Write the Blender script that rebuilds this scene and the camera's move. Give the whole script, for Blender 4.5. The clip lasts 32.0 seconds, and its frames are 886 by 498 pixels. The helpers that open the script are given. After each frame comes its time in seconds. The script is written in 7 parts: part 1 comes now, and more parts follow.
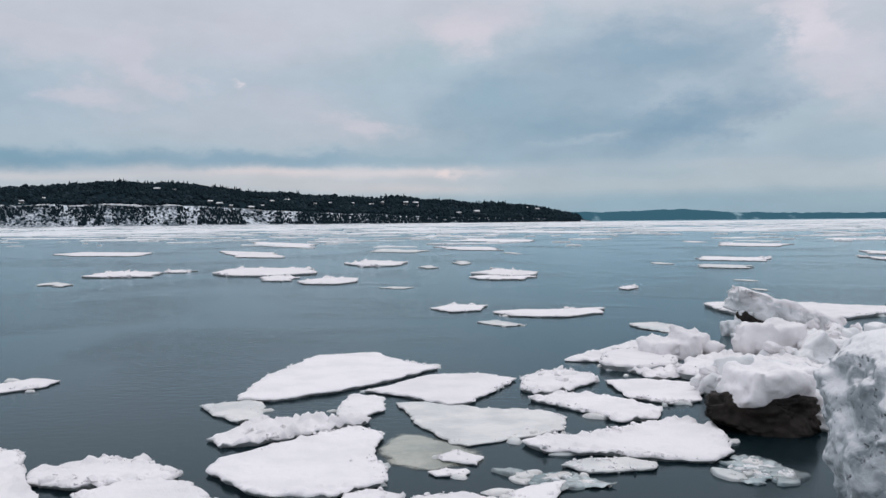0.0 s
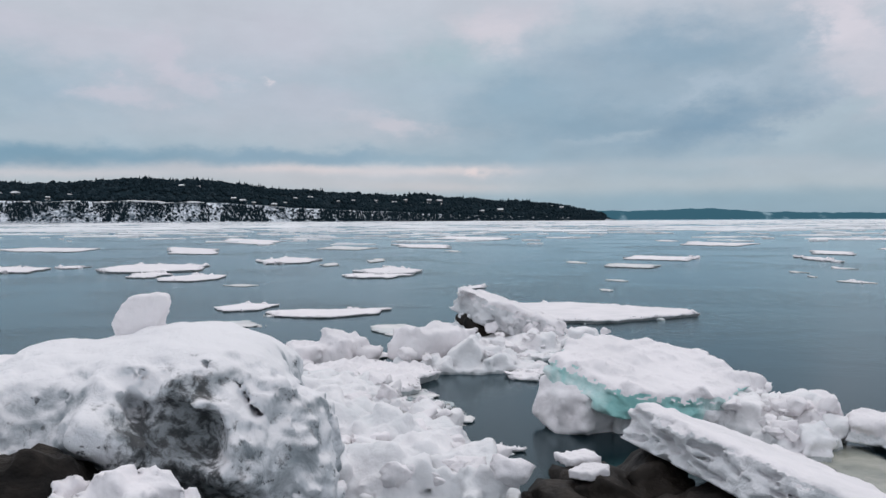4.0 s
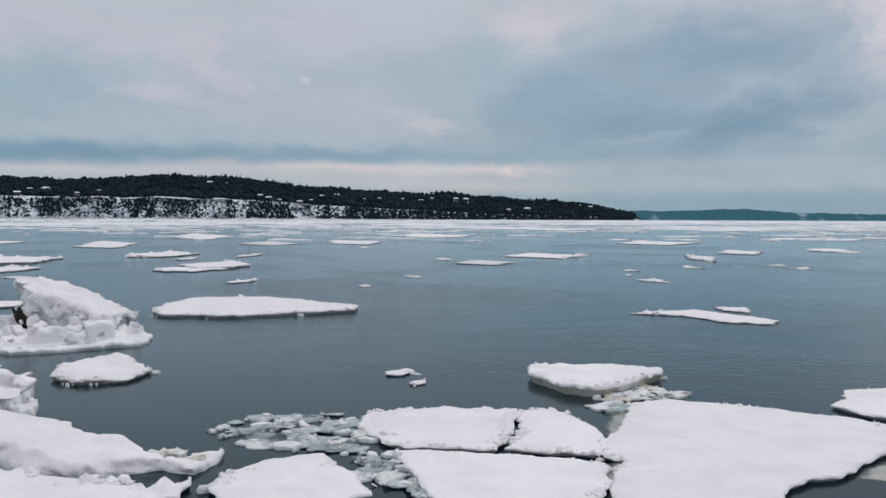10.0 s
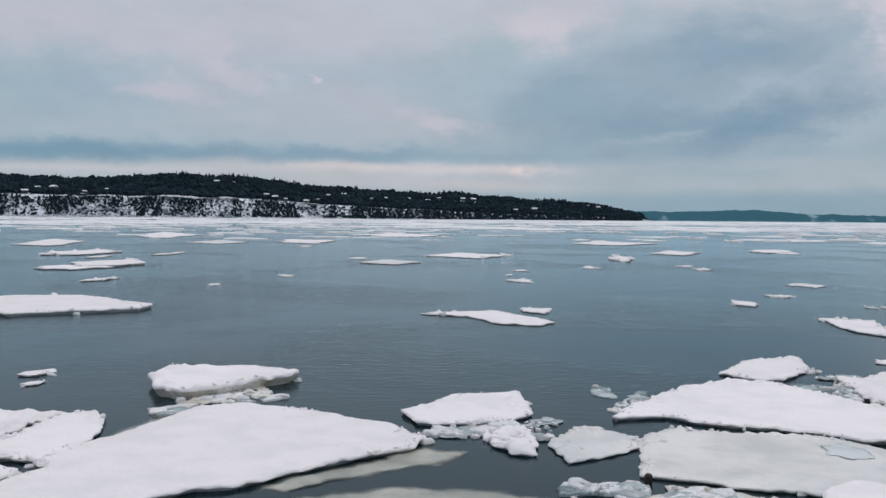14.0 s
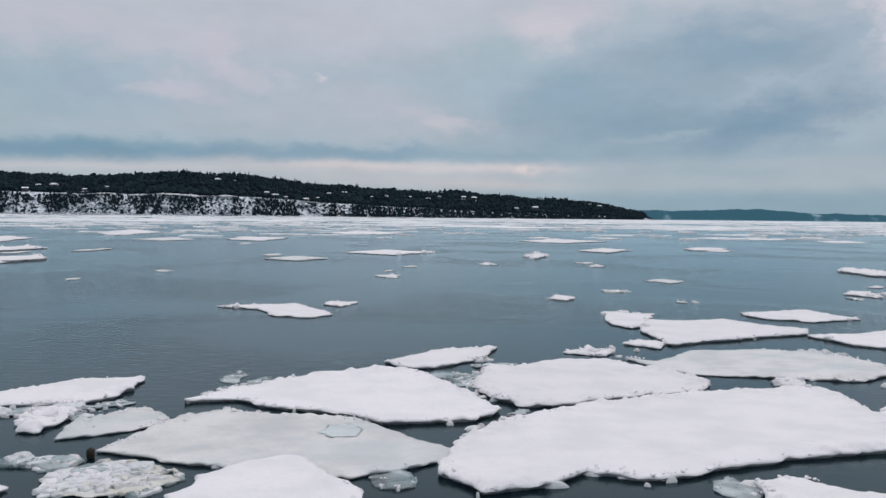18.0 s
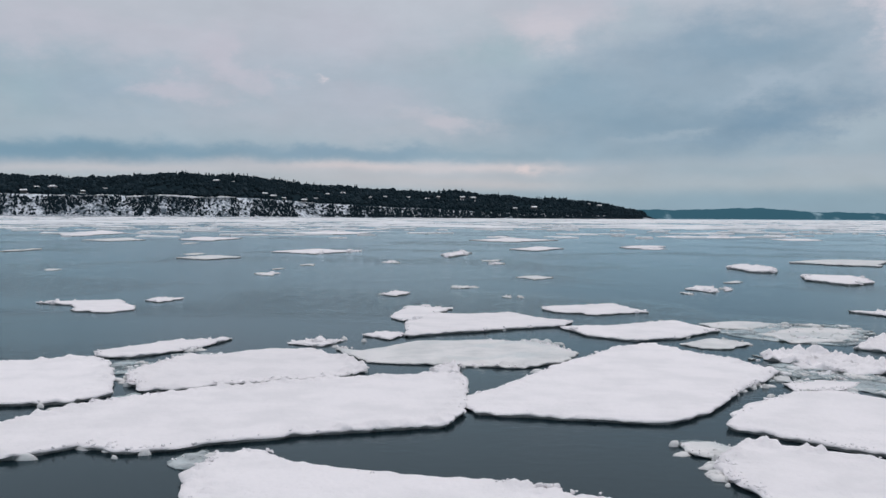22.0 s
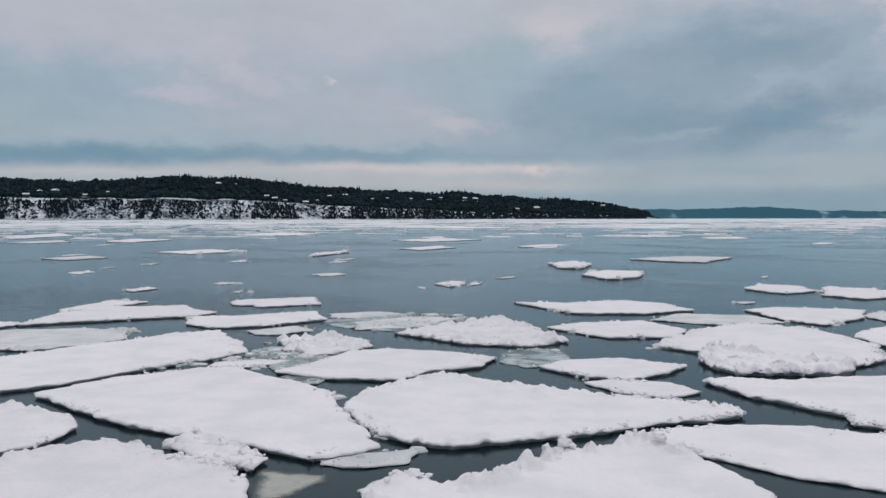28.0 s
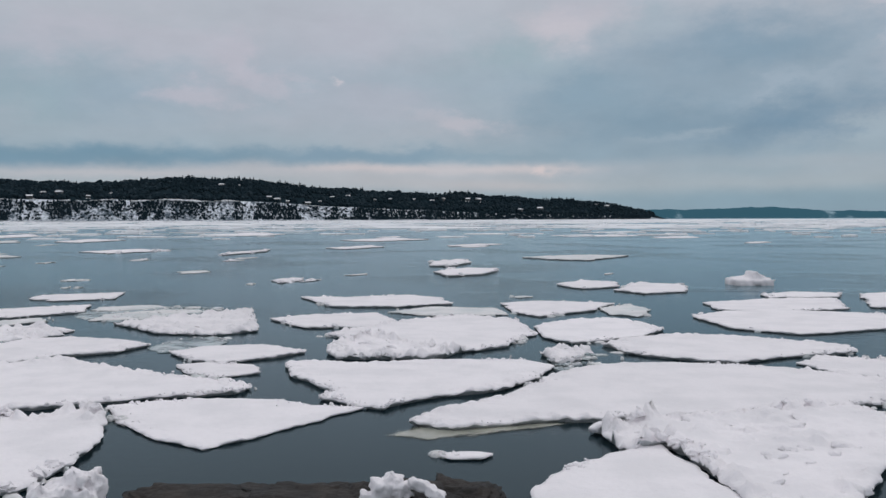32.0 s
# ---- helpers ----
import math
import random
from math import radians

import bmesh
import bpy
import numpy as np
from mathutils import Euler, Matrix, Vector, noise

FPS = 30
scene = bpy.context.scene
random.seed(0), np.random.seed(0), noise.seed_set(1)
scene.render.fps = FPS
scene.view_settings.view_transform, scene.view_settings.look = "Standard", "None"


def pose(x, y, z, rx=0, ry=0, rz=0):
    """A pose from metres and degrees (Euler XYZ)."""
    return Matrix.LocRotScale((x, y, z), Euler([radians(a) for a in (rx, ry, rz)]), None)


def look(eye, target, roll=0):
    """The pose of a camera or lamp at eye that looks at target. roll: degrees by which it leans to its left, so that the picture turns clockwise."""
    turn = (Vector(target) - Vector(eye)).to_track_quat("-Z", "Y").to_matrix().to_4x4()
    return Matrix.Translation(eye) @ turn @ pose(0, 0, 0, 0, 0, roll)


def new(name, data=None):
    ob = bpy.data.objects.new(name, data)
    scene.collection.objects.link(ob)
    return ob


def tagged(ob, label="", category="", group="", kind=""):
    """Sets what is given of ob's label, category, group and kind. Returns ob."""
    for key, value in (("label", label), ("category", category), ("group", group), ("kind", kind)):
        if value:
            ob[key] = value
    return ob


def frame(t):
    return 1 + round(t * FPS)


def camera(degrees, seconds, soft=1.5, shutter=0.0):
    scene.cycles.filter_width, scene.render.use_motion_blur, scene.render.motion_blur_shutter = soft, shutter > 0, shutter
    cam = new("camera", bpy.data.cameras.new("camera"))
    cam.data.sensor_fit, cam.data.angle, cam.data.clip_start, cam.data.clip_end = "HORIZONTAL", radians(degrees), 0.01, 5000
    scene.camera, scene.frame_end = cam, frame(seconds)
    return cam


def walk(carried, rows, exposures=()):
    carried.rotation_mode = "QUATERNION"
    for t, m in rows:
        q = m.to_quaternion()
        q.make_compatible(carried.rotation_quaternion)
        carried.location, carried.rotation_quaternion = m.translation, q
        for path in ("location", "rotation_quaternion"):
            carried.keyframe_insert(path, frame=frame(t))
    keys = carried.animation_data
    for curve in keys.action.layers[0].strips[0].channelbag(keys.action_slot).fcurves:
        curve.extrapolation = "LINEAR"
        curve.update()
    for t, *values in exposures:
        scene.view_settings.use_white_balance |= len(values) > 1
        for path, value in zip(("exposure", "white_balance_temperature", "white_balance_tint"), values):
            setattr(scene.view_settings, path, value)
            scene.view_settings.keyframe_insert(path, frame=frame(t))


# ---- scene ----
# Camera: a slow sideways walk along the river bank.
cam = camera(52.21, 32.0)
ROWS = [
    # seconds, x, y, z, yaw, pitch, roll
    (0, 0.003, 0.003, 2.921, -5.374, -1.758, 0.498),
    (1, 2.022, 0.375, 2.876, -4.906, -1.802, 0.487),
    (2, 3.989, 0.529, 2.870, -4.470, -1.834, 0.352),
    (3, 5.926, 0.712, 2.822, -4.042, -1.865, 0.246),
    (4, 7.835, 0.937, 2.784, -3.595, -1.867, 0.210),
    (4.5, 8.801, 0.977, 2.768, -3.386, -1.875, 0.175),
    (5.5, 10.713, 0.896, 2.698, -2.981, -1.877, 0.085),
    (6.5, 12.574, 0.843, 2.639, -2.605, -1.891, 0.004),
    (7, 13.476, 0.919, 2.616, -2.430, -1.915, -0.021),
    (8, 15.204, 1.273, 2.591, -2.098, -1.940, -0.110),
    (9, 16.830, 1.537, 2.571, -1.766, -1.953, -0.181),
    (10, 18.442, 1.635, 2.572, -1.485, -1.960, -0.268),
    (11, 20.013, 1.783, 2.570, -1.203, -1.949, -0.350),
    (12, 21.528, 1.928, 2.570, -1.020, -1.940, -0.421),
    (13, 22.978, 1.967, 2.602, -0.907, -1.973, -0.494),
    (13.5, 23.701, 1.965, 2.596, -0.848, -1.972, -0.499),
    (14.5, 25.124, 1.899, 2.535, -0.756, -1.984, -0.524),
    (15.5, 26.547, 1.786, 2.479, -0.693, -2.004, -0.573),
    (16, 27.269, 1.724, 2.464, -0.668, -2.012, -0.609),
    (17, 28.697, 1.523, 2.515, -0.574, -2.048, -0.611),
    (18, 30.061, 1.363, 2.523, -0.515, -2.065, -0.603),
    (19, 31.359, 1.252, 2.511, -0.497, -2.075, -0.563),
    (20, 32.653, 1.069, 2.526, -0.453, -2.107, -0.466),
    (21, 34.001, 0.892, 2.503, -0.403, -2.090, -0.383),
    (22, 35.357, 0.641, 2.481, -0.369, -2.049, -0.347),
    (23, 36.723, 0.362, 2.498, -0.340, -2.043, -0.330),
    (24, 38.044, 0.055, 2.522, -0.282, -2.024, -0.331),
    (25, 39.457, -0.243, 2.527, -0.231, -2.009, -0.259),
    (25.5, 40.259, -0.326, 2.522, -0.165, -2.022, -0.172),
    (26.5, 41.885, -0.577, 2.483, -0.051, -2.029, -0.091),
    (27.5, 43.537, -0.912, 2.451, 0.073, -2.006, -0.023),
    (28, 44.368, -1.100, 2.445, 0.157, -1.984, 0.047),
    (29, 46.050, -1.380, 2.435, 0.281, -1.972, 0.095),
    (30, 47.696, -1.609, 2.416, 0.416, -1.959, 0.101),
    (31, 49.227, -1.905, 2.405, 0.489, -1.944, 0.154),
    (32, 50.841, -2.274, 2.360, 0.620, -1.939, 0.155),
]
walk(cam, [(t, pose(x, y, z, 90 + pitch, roll, yaw)) for t, x, y, z, yaw, pitch, roll in ROWS],
     exposures=((0.0, 0.10), (4.0, 0.07), (6.8, 0.03), (8.5, -0.05), (12.0, -0.05), (16.0, -0.03), (20.0, -0.03), (24.0, -0.10), (32.0, -0.17)))

# ---- sky and light ----
def srgb(r, g, b):
    f = lambda c: c / 12.92 if c <= 0.04045 else ((c + 0.055) / 1.055) ** 2.4
    return (f(r / 255), f(g / 255), f(b / 255), 1.0)


class Nodes:
    """Short hand for node trees."""

    def __init__(self, tree):
        self.tree = tree
        tree.nodes.clear()

    def add(self, kind, *ins, operation=None, use_clamp=False):
        n = self.tree.nodes.new(kind)
        if operation:
            n.operation = operation
        if use_clamp:
            n.use_clamp = True
        for i, v in enumerate(ins):
            if v is None:
                continue
            if isinstance(v, bpy.types.NodeSocket):
                self.tree.links.new(v, n.inputs[i])
            else:
                n.inputs[i].default_value = v
        return n

    def math(self, op, a, b=None, c=None, clamp=False):
        return self.add("ShaderNodeMath", a, b, c, operation=op, use_clamp=clamp).outputs[0]

    def mix(self, fac, a, b, blend="MIX"):
        n = self.tree.nodes.new("ShaderNodeMix")
        n.data_type, n.blend_type = "RGBA", blend
        for i, v in ((0, fac), (6, a), (7, b)):
            if isinstance(v, bpy.types.NodeSocket):
                self.tree.links.new(v, n.inputs[i])
            else:
                n.inputs[i].default_value = v
        return n.outputs[2]

    def ramp(self, fac, *stops, ease=True):
        n = self.tree.nodes.new("ShaderNodeValToRGB")
        n.color_ramp.interpolation = "EASE" if ease else "LINEAR"
        e = n.color_ramp.elements
        while len(e) < len(stops):
            e.new(0.5)
        for el, (p, c) in zip(e, stops):
            el.position = p
            el.color = c if isinstance(c, tuple) else (c, c, c, 1)
        self.tree.links.new(fac, n.inputs[0])
        return n.outputs[0]

    def noise(self, vec, scale, detail=4, rough=0.5, distort=0.0):
        n = self.add("ShaderNodeTexNoise", vec)
        n.inputs["Scale"].default_value, n.inputs["Detail"].default_value = scale, detail
        n.inputs["Roughness"].default_value, n.inputs["Distortion"].default_value = rough, distort
        return n.outputs[0]


SUN_EL, SUN_AZ = 58.0, 25.0
world = bpy.data.worlds.new("overcast_sky")
scene.world = world
world.use_nodes = True
g = Nodes(world.node_tree)
direction = g.add("ShaderNodeTexCoord").outputs["Generated"]
sep = g.add("ShaderNodeSeparateXYZ", direction).outputs
sx, sz = sep[0], sep[2]
# the clouds lie in flat layers: noise is stretched sideways, and finer towards the horizon
stretch = g.add("ShaderNodeMapping", direction)
stretch.inputs["Scale"].default_value = (3.0, 1.0, 9.0)
big = g.noise(stretch.outputs[0], 1.1, 5, 0.55, 0.6)
fine = g.noise(stretch.outputs[0], 3.4, 6, 0.58, 0.4)
warp = g.math("MULTIPLY_ADD", g.math("SUBTRACT", big, 0.5), 0.012, g.math("MULTIPLY", g.math("SUBTRACT", fine, 0.5), 0.010))
el = g.math("ADD", sz, warp)
base = g.ramp(g.math("MULTIPLY", el, 3.0, clamp=True),
              (0.00, srgb(138, 163, 179)), (0.06, srgb(146, 168, 182)), (0.115, srgb(170, 181, 190)), (0.16, srgb(180, 186, 195)), (0.21, srgb(160, 177, 190)),
              (0.30, srgb(166, 179, 191)), (0.45, srgb(166, 180, 193)), (0.64, srgb(184, 190, 200)), (1.0, srgb(200, 203, 211)))
drift = g.add("ShaderNodeMapping", direction)
drift.inputs["Scale"].default_value = (1.0, 1.0, 1.9)
billow = g.add("ShaderNodeTexNoise", drift.outputs[0])
billow.inputs["Scale"].default_value, billow.inputs["Detail"].default_value, billow.inputs["Roughness"].default_value = 13.0, 7.0, 0.62
wisp = g.add("ShaderNodeSeparateColor", billow.outputs["Color"]).outputs
wx = g.math("MULTIPLY_ADD", g.math("SUBTRACT", wisp[0], 0.5), 0.16, sx)
wz = g.math("MULTIPLY_ADD", g.math("SUBTRACT", wisp[1], 0.5), g.add("ShaderNodeMapRange", sz, 0.05, 0.12, 0.012, 0.085).outputs[0], el)


def cloud(col, u, v, ru, rv, tone, amount, tilt, crisp):
    """A bank of cloud round the direction (u, v), ru wide and rv high, with a soft or a crisp, billowing edge."""
    du = g.math("SUBTRACT", wx, u)
    dv = g.math("SUBTRACT", g.math("SUBTRACT", wz, v), g.math("MULTIPLY", du, tilt))
    a = g.math("POWER", g.math("DIVIDE", du, ru), 2.0)
    b = g.math("POWER", g.math("DIVIDE", dv, rv), 2.0)
    r = g.math("MULTIPLY", g.math("ADD", a, b), 0.75 if crisp else 1.0)
    if crisp:
        r = g.math("POWER", r, 1.5)
    fac = g.math("MULTIPLY", g.math("EXPONENT", g.math("MULTIPLY", r, -1.0)), amount, clamp=True)
    return g.mix(fac, col, tone)


# bearing, height, half width, half height, tone, amount, tilt, crisp edge
sky = base
sky = cloud(sky, -0.405, 0.0664, 0.225, 0.0112, srgb(113, 147, 169), 0.92, 0.00, 1)
sky = cloud(sky, -0.095, 0.0709, 0.105, 0.0073, srgb(126, 154, 175), 0.85, 0.00, 1)
sky = cloud(sky, 0.047, 0.0696, 0.110, 0.0049, srgb(142, 166, 182), 0.60, 0.00, 0)
sky = cloud(sky, 0.215, 0.1050, 0.135, 0.0400, srgb(125, 153, 173), 0.85, 0.10, 0)
sky = cloud(sky, 0.345, 0.1000, 0.095, 0.0270, srgb(118, 147, 170), 0.92, 0.18, 0)
sky = cloud(sky, 0.143, 0.1342, 0.070, 0.0296, srgb(136, 162, 180), 0.75, 0.10, 0)
sky = cloud(sky, 0.305, 0.1784, 0.127, 0.0332, srgb(134, 159, 178), 0.92, 0.00, 0)
sky = cloud(sky, 0.344, 0.1372, 0.064, 0.0090, srgb(162, 178, 193), 0.75, 0.28, 0)
sky = cloud(sky, 0.244, 0.0850, 0.034, 0.0060, srgb(160, 177, 191), 0.60, 0.20, 0)
sky = cloud(sky, 0.052, 0.1764, 0.066, 0.0262, srgb(156, 179, 189), 0.75, 0.00, 0)
sky = cloud(sky, 0.204, 0.2137, 0.034, 0.0167, srgb(164, 182, 194), 0.60, 0.00, 0)
sky = cloud(sky, -0.416, 0.1278, 0.043, 0.0325, srgb(152, 176, 187), 0.70, 0.00, 0)
sky = cloud(sky, -0.338, 0.1244, 0.080, 0.0225, srgb(150, 170, 186), 0.75, -0.10, 0)
sky = cloud(sky, -0.384, 0.1843, 0.075, 0.0203, srgb(190, 190, 202), 0.70, 0.00, 0)
sky = cloud(sky, -0.262, 0.1796, 0.070, 0.0235, srgb(190, 190, 201), 0.65, -0.15, 1)
sky = cloud(sky, -0.212, 0.1621, 0.035, 0.0150, srgb(192, 190, 202), 0.70, -0.50, 1)
sky = cloud(sky, -0.269, 0.1318, 0.042, 0.0115, srgb(190, 189, 201), 0.80, 0.10, 1)
sky = cloud(sky, -0.185, 0.1132, 0.071, 0.0154, srgb(178, 184, 196), 0.60, 0.00, 0)
sky = cloud(sky, -0.094, 0.1951, 0.091, 0.0314, srgb(187, 189, 201), 0.75, 0.00, 0)
sky = cloud(sky, -0.083, 0.1246, 0.068, 0.0192, srgb(179, 184, 197), 0.75, -0.10, 1)
sky = cloud(sky, 0.009, 0.1038, 0.046, 0.0085, srgb(194, 192, 202), 0.80, -0.05, 1)
sky = cloud(sky, -0.046, 0.0917, 0.087, 0.0085, srgb(178, 184, 195), 0.50, 0.00, 0)
sky = cloud(sky, -0.146, 0.1458, 0.008, 0.0071, srgb(206, 202, 210), 0.80, 0.00, 0)
sky = cloud(sky, 0.122, 0.2040, 0.034, 0.0200, srgb(204, 199, 207), 0.85, 0.00, 0)
sky = cloud(sky, 0.134, 0.2186, 0.047, 0.0169, srgb(190, 190, 201), 0.60, 0.00, 0)
sky = cloud(sky, 0.452, 0.1880, 0.026, 0.0260, srgb(206, 202, 211), 0.95, -0.30, 1)
sky = cloud(sky, 0.490, 0.1442, 0.047, 0.0413, srgb(196, 195, 205), 0.80, 0.00, 0)
sky = cloud(sky, 0.438, 0.0967, 0.039, 0.0121, srgb(164, 180, 192), 0.85, 0.45, 1)
sky = cloud(sky, 0.479, 0.0705, 0.060, 0.0243, srgb(150, 170, 184), 0.88, 0.10, 0)
sky = cloud(sky, 0.312, 0.0515, 0.129, 0.0120, srgb(152, 171, 184), 0.85, 0.00, 0)
sky = cloud(sky, -0.089, 0.0556, 0.118, 0.0055, srgb(206, 199, 203), 0.85, 0.00, 0)
sky = cloud(sky, 0.078, 0.0573, 0.073, 0.0049, srgb(205, 199, 203), 0.80, 0.00, 0)
sky = cloud(sky, 0.109, 0.0549, 0.012, 0.0062, srgb(222, 208, 209), 0.80, 0.00, 0)
sky = cloud(sky, -0.046, 0.0406, 0.137, 0.0087, srgb(188, 188, 195), 0.60, 0.00, 0)
sky = cloud(sky, 0.060, 0.0369, 0.074, 0.0062, srgb(196, 192, 196), 0.50, 0.00, 0)
sky = cloud(sky, -0.336, 0.0481, 0.144, 0.0035, srgb(190, 191, 198), 0.80, 0.00, 0)
sky = cloud(sky, 0.339, 0.0172, 0.150, 0.0129, srgb(136, 163, 180), 0.85, 0.00, 0)
mottle = g.math("MULTIPLY_ADD", g.math("SUBTRACT", wisp[2], 0.5), 0.20, g.math("MULTIPLY_ADD", g.math("SUBTRACT", fine, 0.5), 0.10, 1.0))
sky = g.mix(1.0, sky, g.add("ShaderNodeCombineColor", mottle, mottle, mottle).outputs[0], "MULTIPLY")
# an overcast sky grows brighter towards the zenith
lift = g.ramp(g.math("ABSOLUTE", sz), (0.26, 1.0), (0.80, 1.30))
sky = g.mix(1.0, sky, lift, "MULTIPLY")
clear = g.add("ShaderNodeTexSky")
clear.sky_type, clear.sun_disc = "NISHITA", False
clear.sun_elevation, clear.sun_rotation = radians(SUN_EL), radians(SUN_AZ)
light = g.add("ShaderNodeAddShader", g.add("ShaderNodeBackground", sky, 1.0).outputs[0],
              g.add("ShaderNodeBackground", clear.outputs[0], 0.004).outputs[0])
g.add("ShaderNodeOutputWorld", light.outputs[0])

sun = new("sun", bpy.data.lights.new("sun", "SUN"))
sun.data.energy, sun.data.angle, sun.data.color = 0.55, radians(25), (1.0, 0.95, 0.9)
d = Vector((math.sin(radians(SUN_AZ)) * math.cos(radians(SUN_EL)), math.cos(radians(SUN_AZ)) * math.cos(radians(SUN_EL)), math.sin(radians(SUN_EL))))
sun.matrix_world = look(d * 50, (0, 0, 0))

# ---- materials ----
def material(name, build):
    m = bpy.data.materials.new(name)
    m.use_nodes = True
    n = Nodes(m.node_tree)
    b = n.add("ShaderNodeBsdfPrincipled")
    build(n, b)
    n.add("ShaderNodeOutputMaterial", b.outputs[0])
    return m


def connect(n, b, **ins):
    for k, v in ins.items():
        s = b.inputs[k.replace("_", " ")]
        if isinstance(v, bpy.types.NodeSocket):
            n.tree.links.new(v, s)
        else:
            s.default_value = v


def bump(n, height, distance, strength=1.0):
    k = n.add("ShaderNodeBump")
    k.inputs["Strength"].default_value, k.inputs["Distance"].default_value = strength, distance
    n.tree.links.new(height, k.inputs["Height"])
    return k.outputs[0]


def snow_like(dark, light, rough, grain=0.012, wet=0.0, tint=None):
    def build(n, b):
        p = n.add("ShaderNodeNewGeometry").outputs["Position"]
        rnd = n.add("ShaderNodeObjectInfo").outputs["Random"]
        big = n.noise(p, 1.3, 4, 0.55)
        small = n.noise(p, 16.0, 5, 0.6)
        col = n.mix(n.ramp(big, (0.32, 0.0), (0.62, 1.0)), dark, light)
        col = n.mix(n.math("MULTIPLY", n.ramp(small, (0.36, 1.0), (0.55, 0.0)), 0.22), col, dark)
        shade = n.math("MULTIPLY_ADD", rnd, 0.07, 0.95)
        col = n.mix(1.0, col, n.add("ShaderNodeCombineColor", shade, shade, shade).outputs[0], "MULTIPLY")
        if tint:
            col = n.mix(n.math("MULTIPLY", n.ramp(n.noise(p, 0.8, 3, 0.5, 0.5), (0.48, 0.0), (0.66, 1.0)), 0.7), col, tint)
        connect(n, b, Base_Color=col, Roughness=rough, Specular_IOR_Level=0.25 + wet,
                Normal=bump(n, n.math("MULTIPLY_ADD", n.noise(p, 5.0, 4, 0.6), 1.5, small), grain))
    return build


SNOW = material("packed_snow", snow_like((0.80, 0.775, 0.79, 1), (0.885, 0.85, 0.865, 1), 0.75, 0.014))
WET = material("wet_grey_ice", snow_like((0.60, 0.605, 0.60, 1), (0.81, 0.79, 0.78, 1), 0.40, 0.014, 0.15, (0.57, 0.61, 0.615, 1)))
ICE = material("old_white_ice", snow_like((0.68, 0.70, 0.72, 1), (0.86, 0.85, 0.865, 1), 0.55, 0.03, 0.1))
# wet sides; the shade under the floe rims is put into their grey
EDGE = material("wet_shaded_floe_edge", snow_like((0.36, 0.40, 0.42, 1), (0.66, 0.68, 0.69, 1), 0.40, 0.03, 0.15))
HEAPED = material("old_heaped_snow", snow_like((0.74, 0.75, 0.765, 1), (0.88, 0.86, 0.87, 1), 0.7, 0.014, 0.03))
DIRTY = material("dirty_yellowed_ice", snow_like((0.54, 0.50, 0.42, 1), (0.80, 0.79, 0.75, 1), 0.6, 0.03, 0.1))


def teal_build(n, b):
    p = n.add("ShaderNodeNewGeometry").outputs["Position"]
    big, small = n.noise(p, 1.1, 4, 0.55, 0.4), n.noise(p, 9.0, 4, 0.6)
    col = n.mix(n.ramp(big, (0.40, 0.0), (0.62, 1.0)), (0.36, 0.72, 0.69, 1), (0.78, 0.87, 0.86, 1))
    col = n.mix(n.math("MULTIPLY", n.ramp(small, (0.35, 1.0), (0.55, 0.0)), 0.25), col, (0.20, 0.56, 0.55, 1))
    connect(n, b, Base_Color=col, Roughness=0.28, Specular_IOR_Level=0.5, Normal=bump(n, small, 0.02))


TEAL = material("clear_turquoise_ice", teal_build)
MELT = material("pale_melt_puddle", snow_like((0.56, 0.625, 0.64, 1), (0.68, 0.725, 0.735, 1), 0.2, 0.006, 0.25))


def shelf_build(n, b):
    """Ice under a film of water that deepens towards its rim, till the dark of the river hides it."""
    snow_like((0.25, 0.265, 0.225, 1), (0.45, 0.45, 0.38, 1), 0.12, 0.004, 0.3)(n, b)
    p = n.add("ShaderNodeNewGeometry").outputs["Position"]
    shoal = n.add("ShaderNodeAttribute")
    shoal.attribute_name = "shoal"
    depth = n.math("MULTIPLY_ADD", n.math("SUBTRACT", n.noise(p, 3.0, 3, 0.55), 0.5), 0.30, shoal.outputs["Fac"])
    connect(n, b, Alpha=n.ramp(depth, (0.0, 0.0), (0.15, 0.95)))


SHELF = material("drowned_ice_shelf", shelf_build)


def clear_build(n, b):
    """New ice a finger thick: the dark water shows through it, frosted in patches."""
    snow_like((0.30, 0.40, 0.42, 1), (0.60, 0.66, 0.67, 1), 0.22, 0.006, 0.3)(n, b)
    p = n.add("ShaderNodeNewGeometry").outputs["Position"]
    connect(n, b, Alpha=n.ramp(n.noise(p, 1.7, 4, 0.6, 0.5), (0.34, 0.30), (0.62, 0.95)))


CLEAR = material("thin_clear_ice", clear_build)


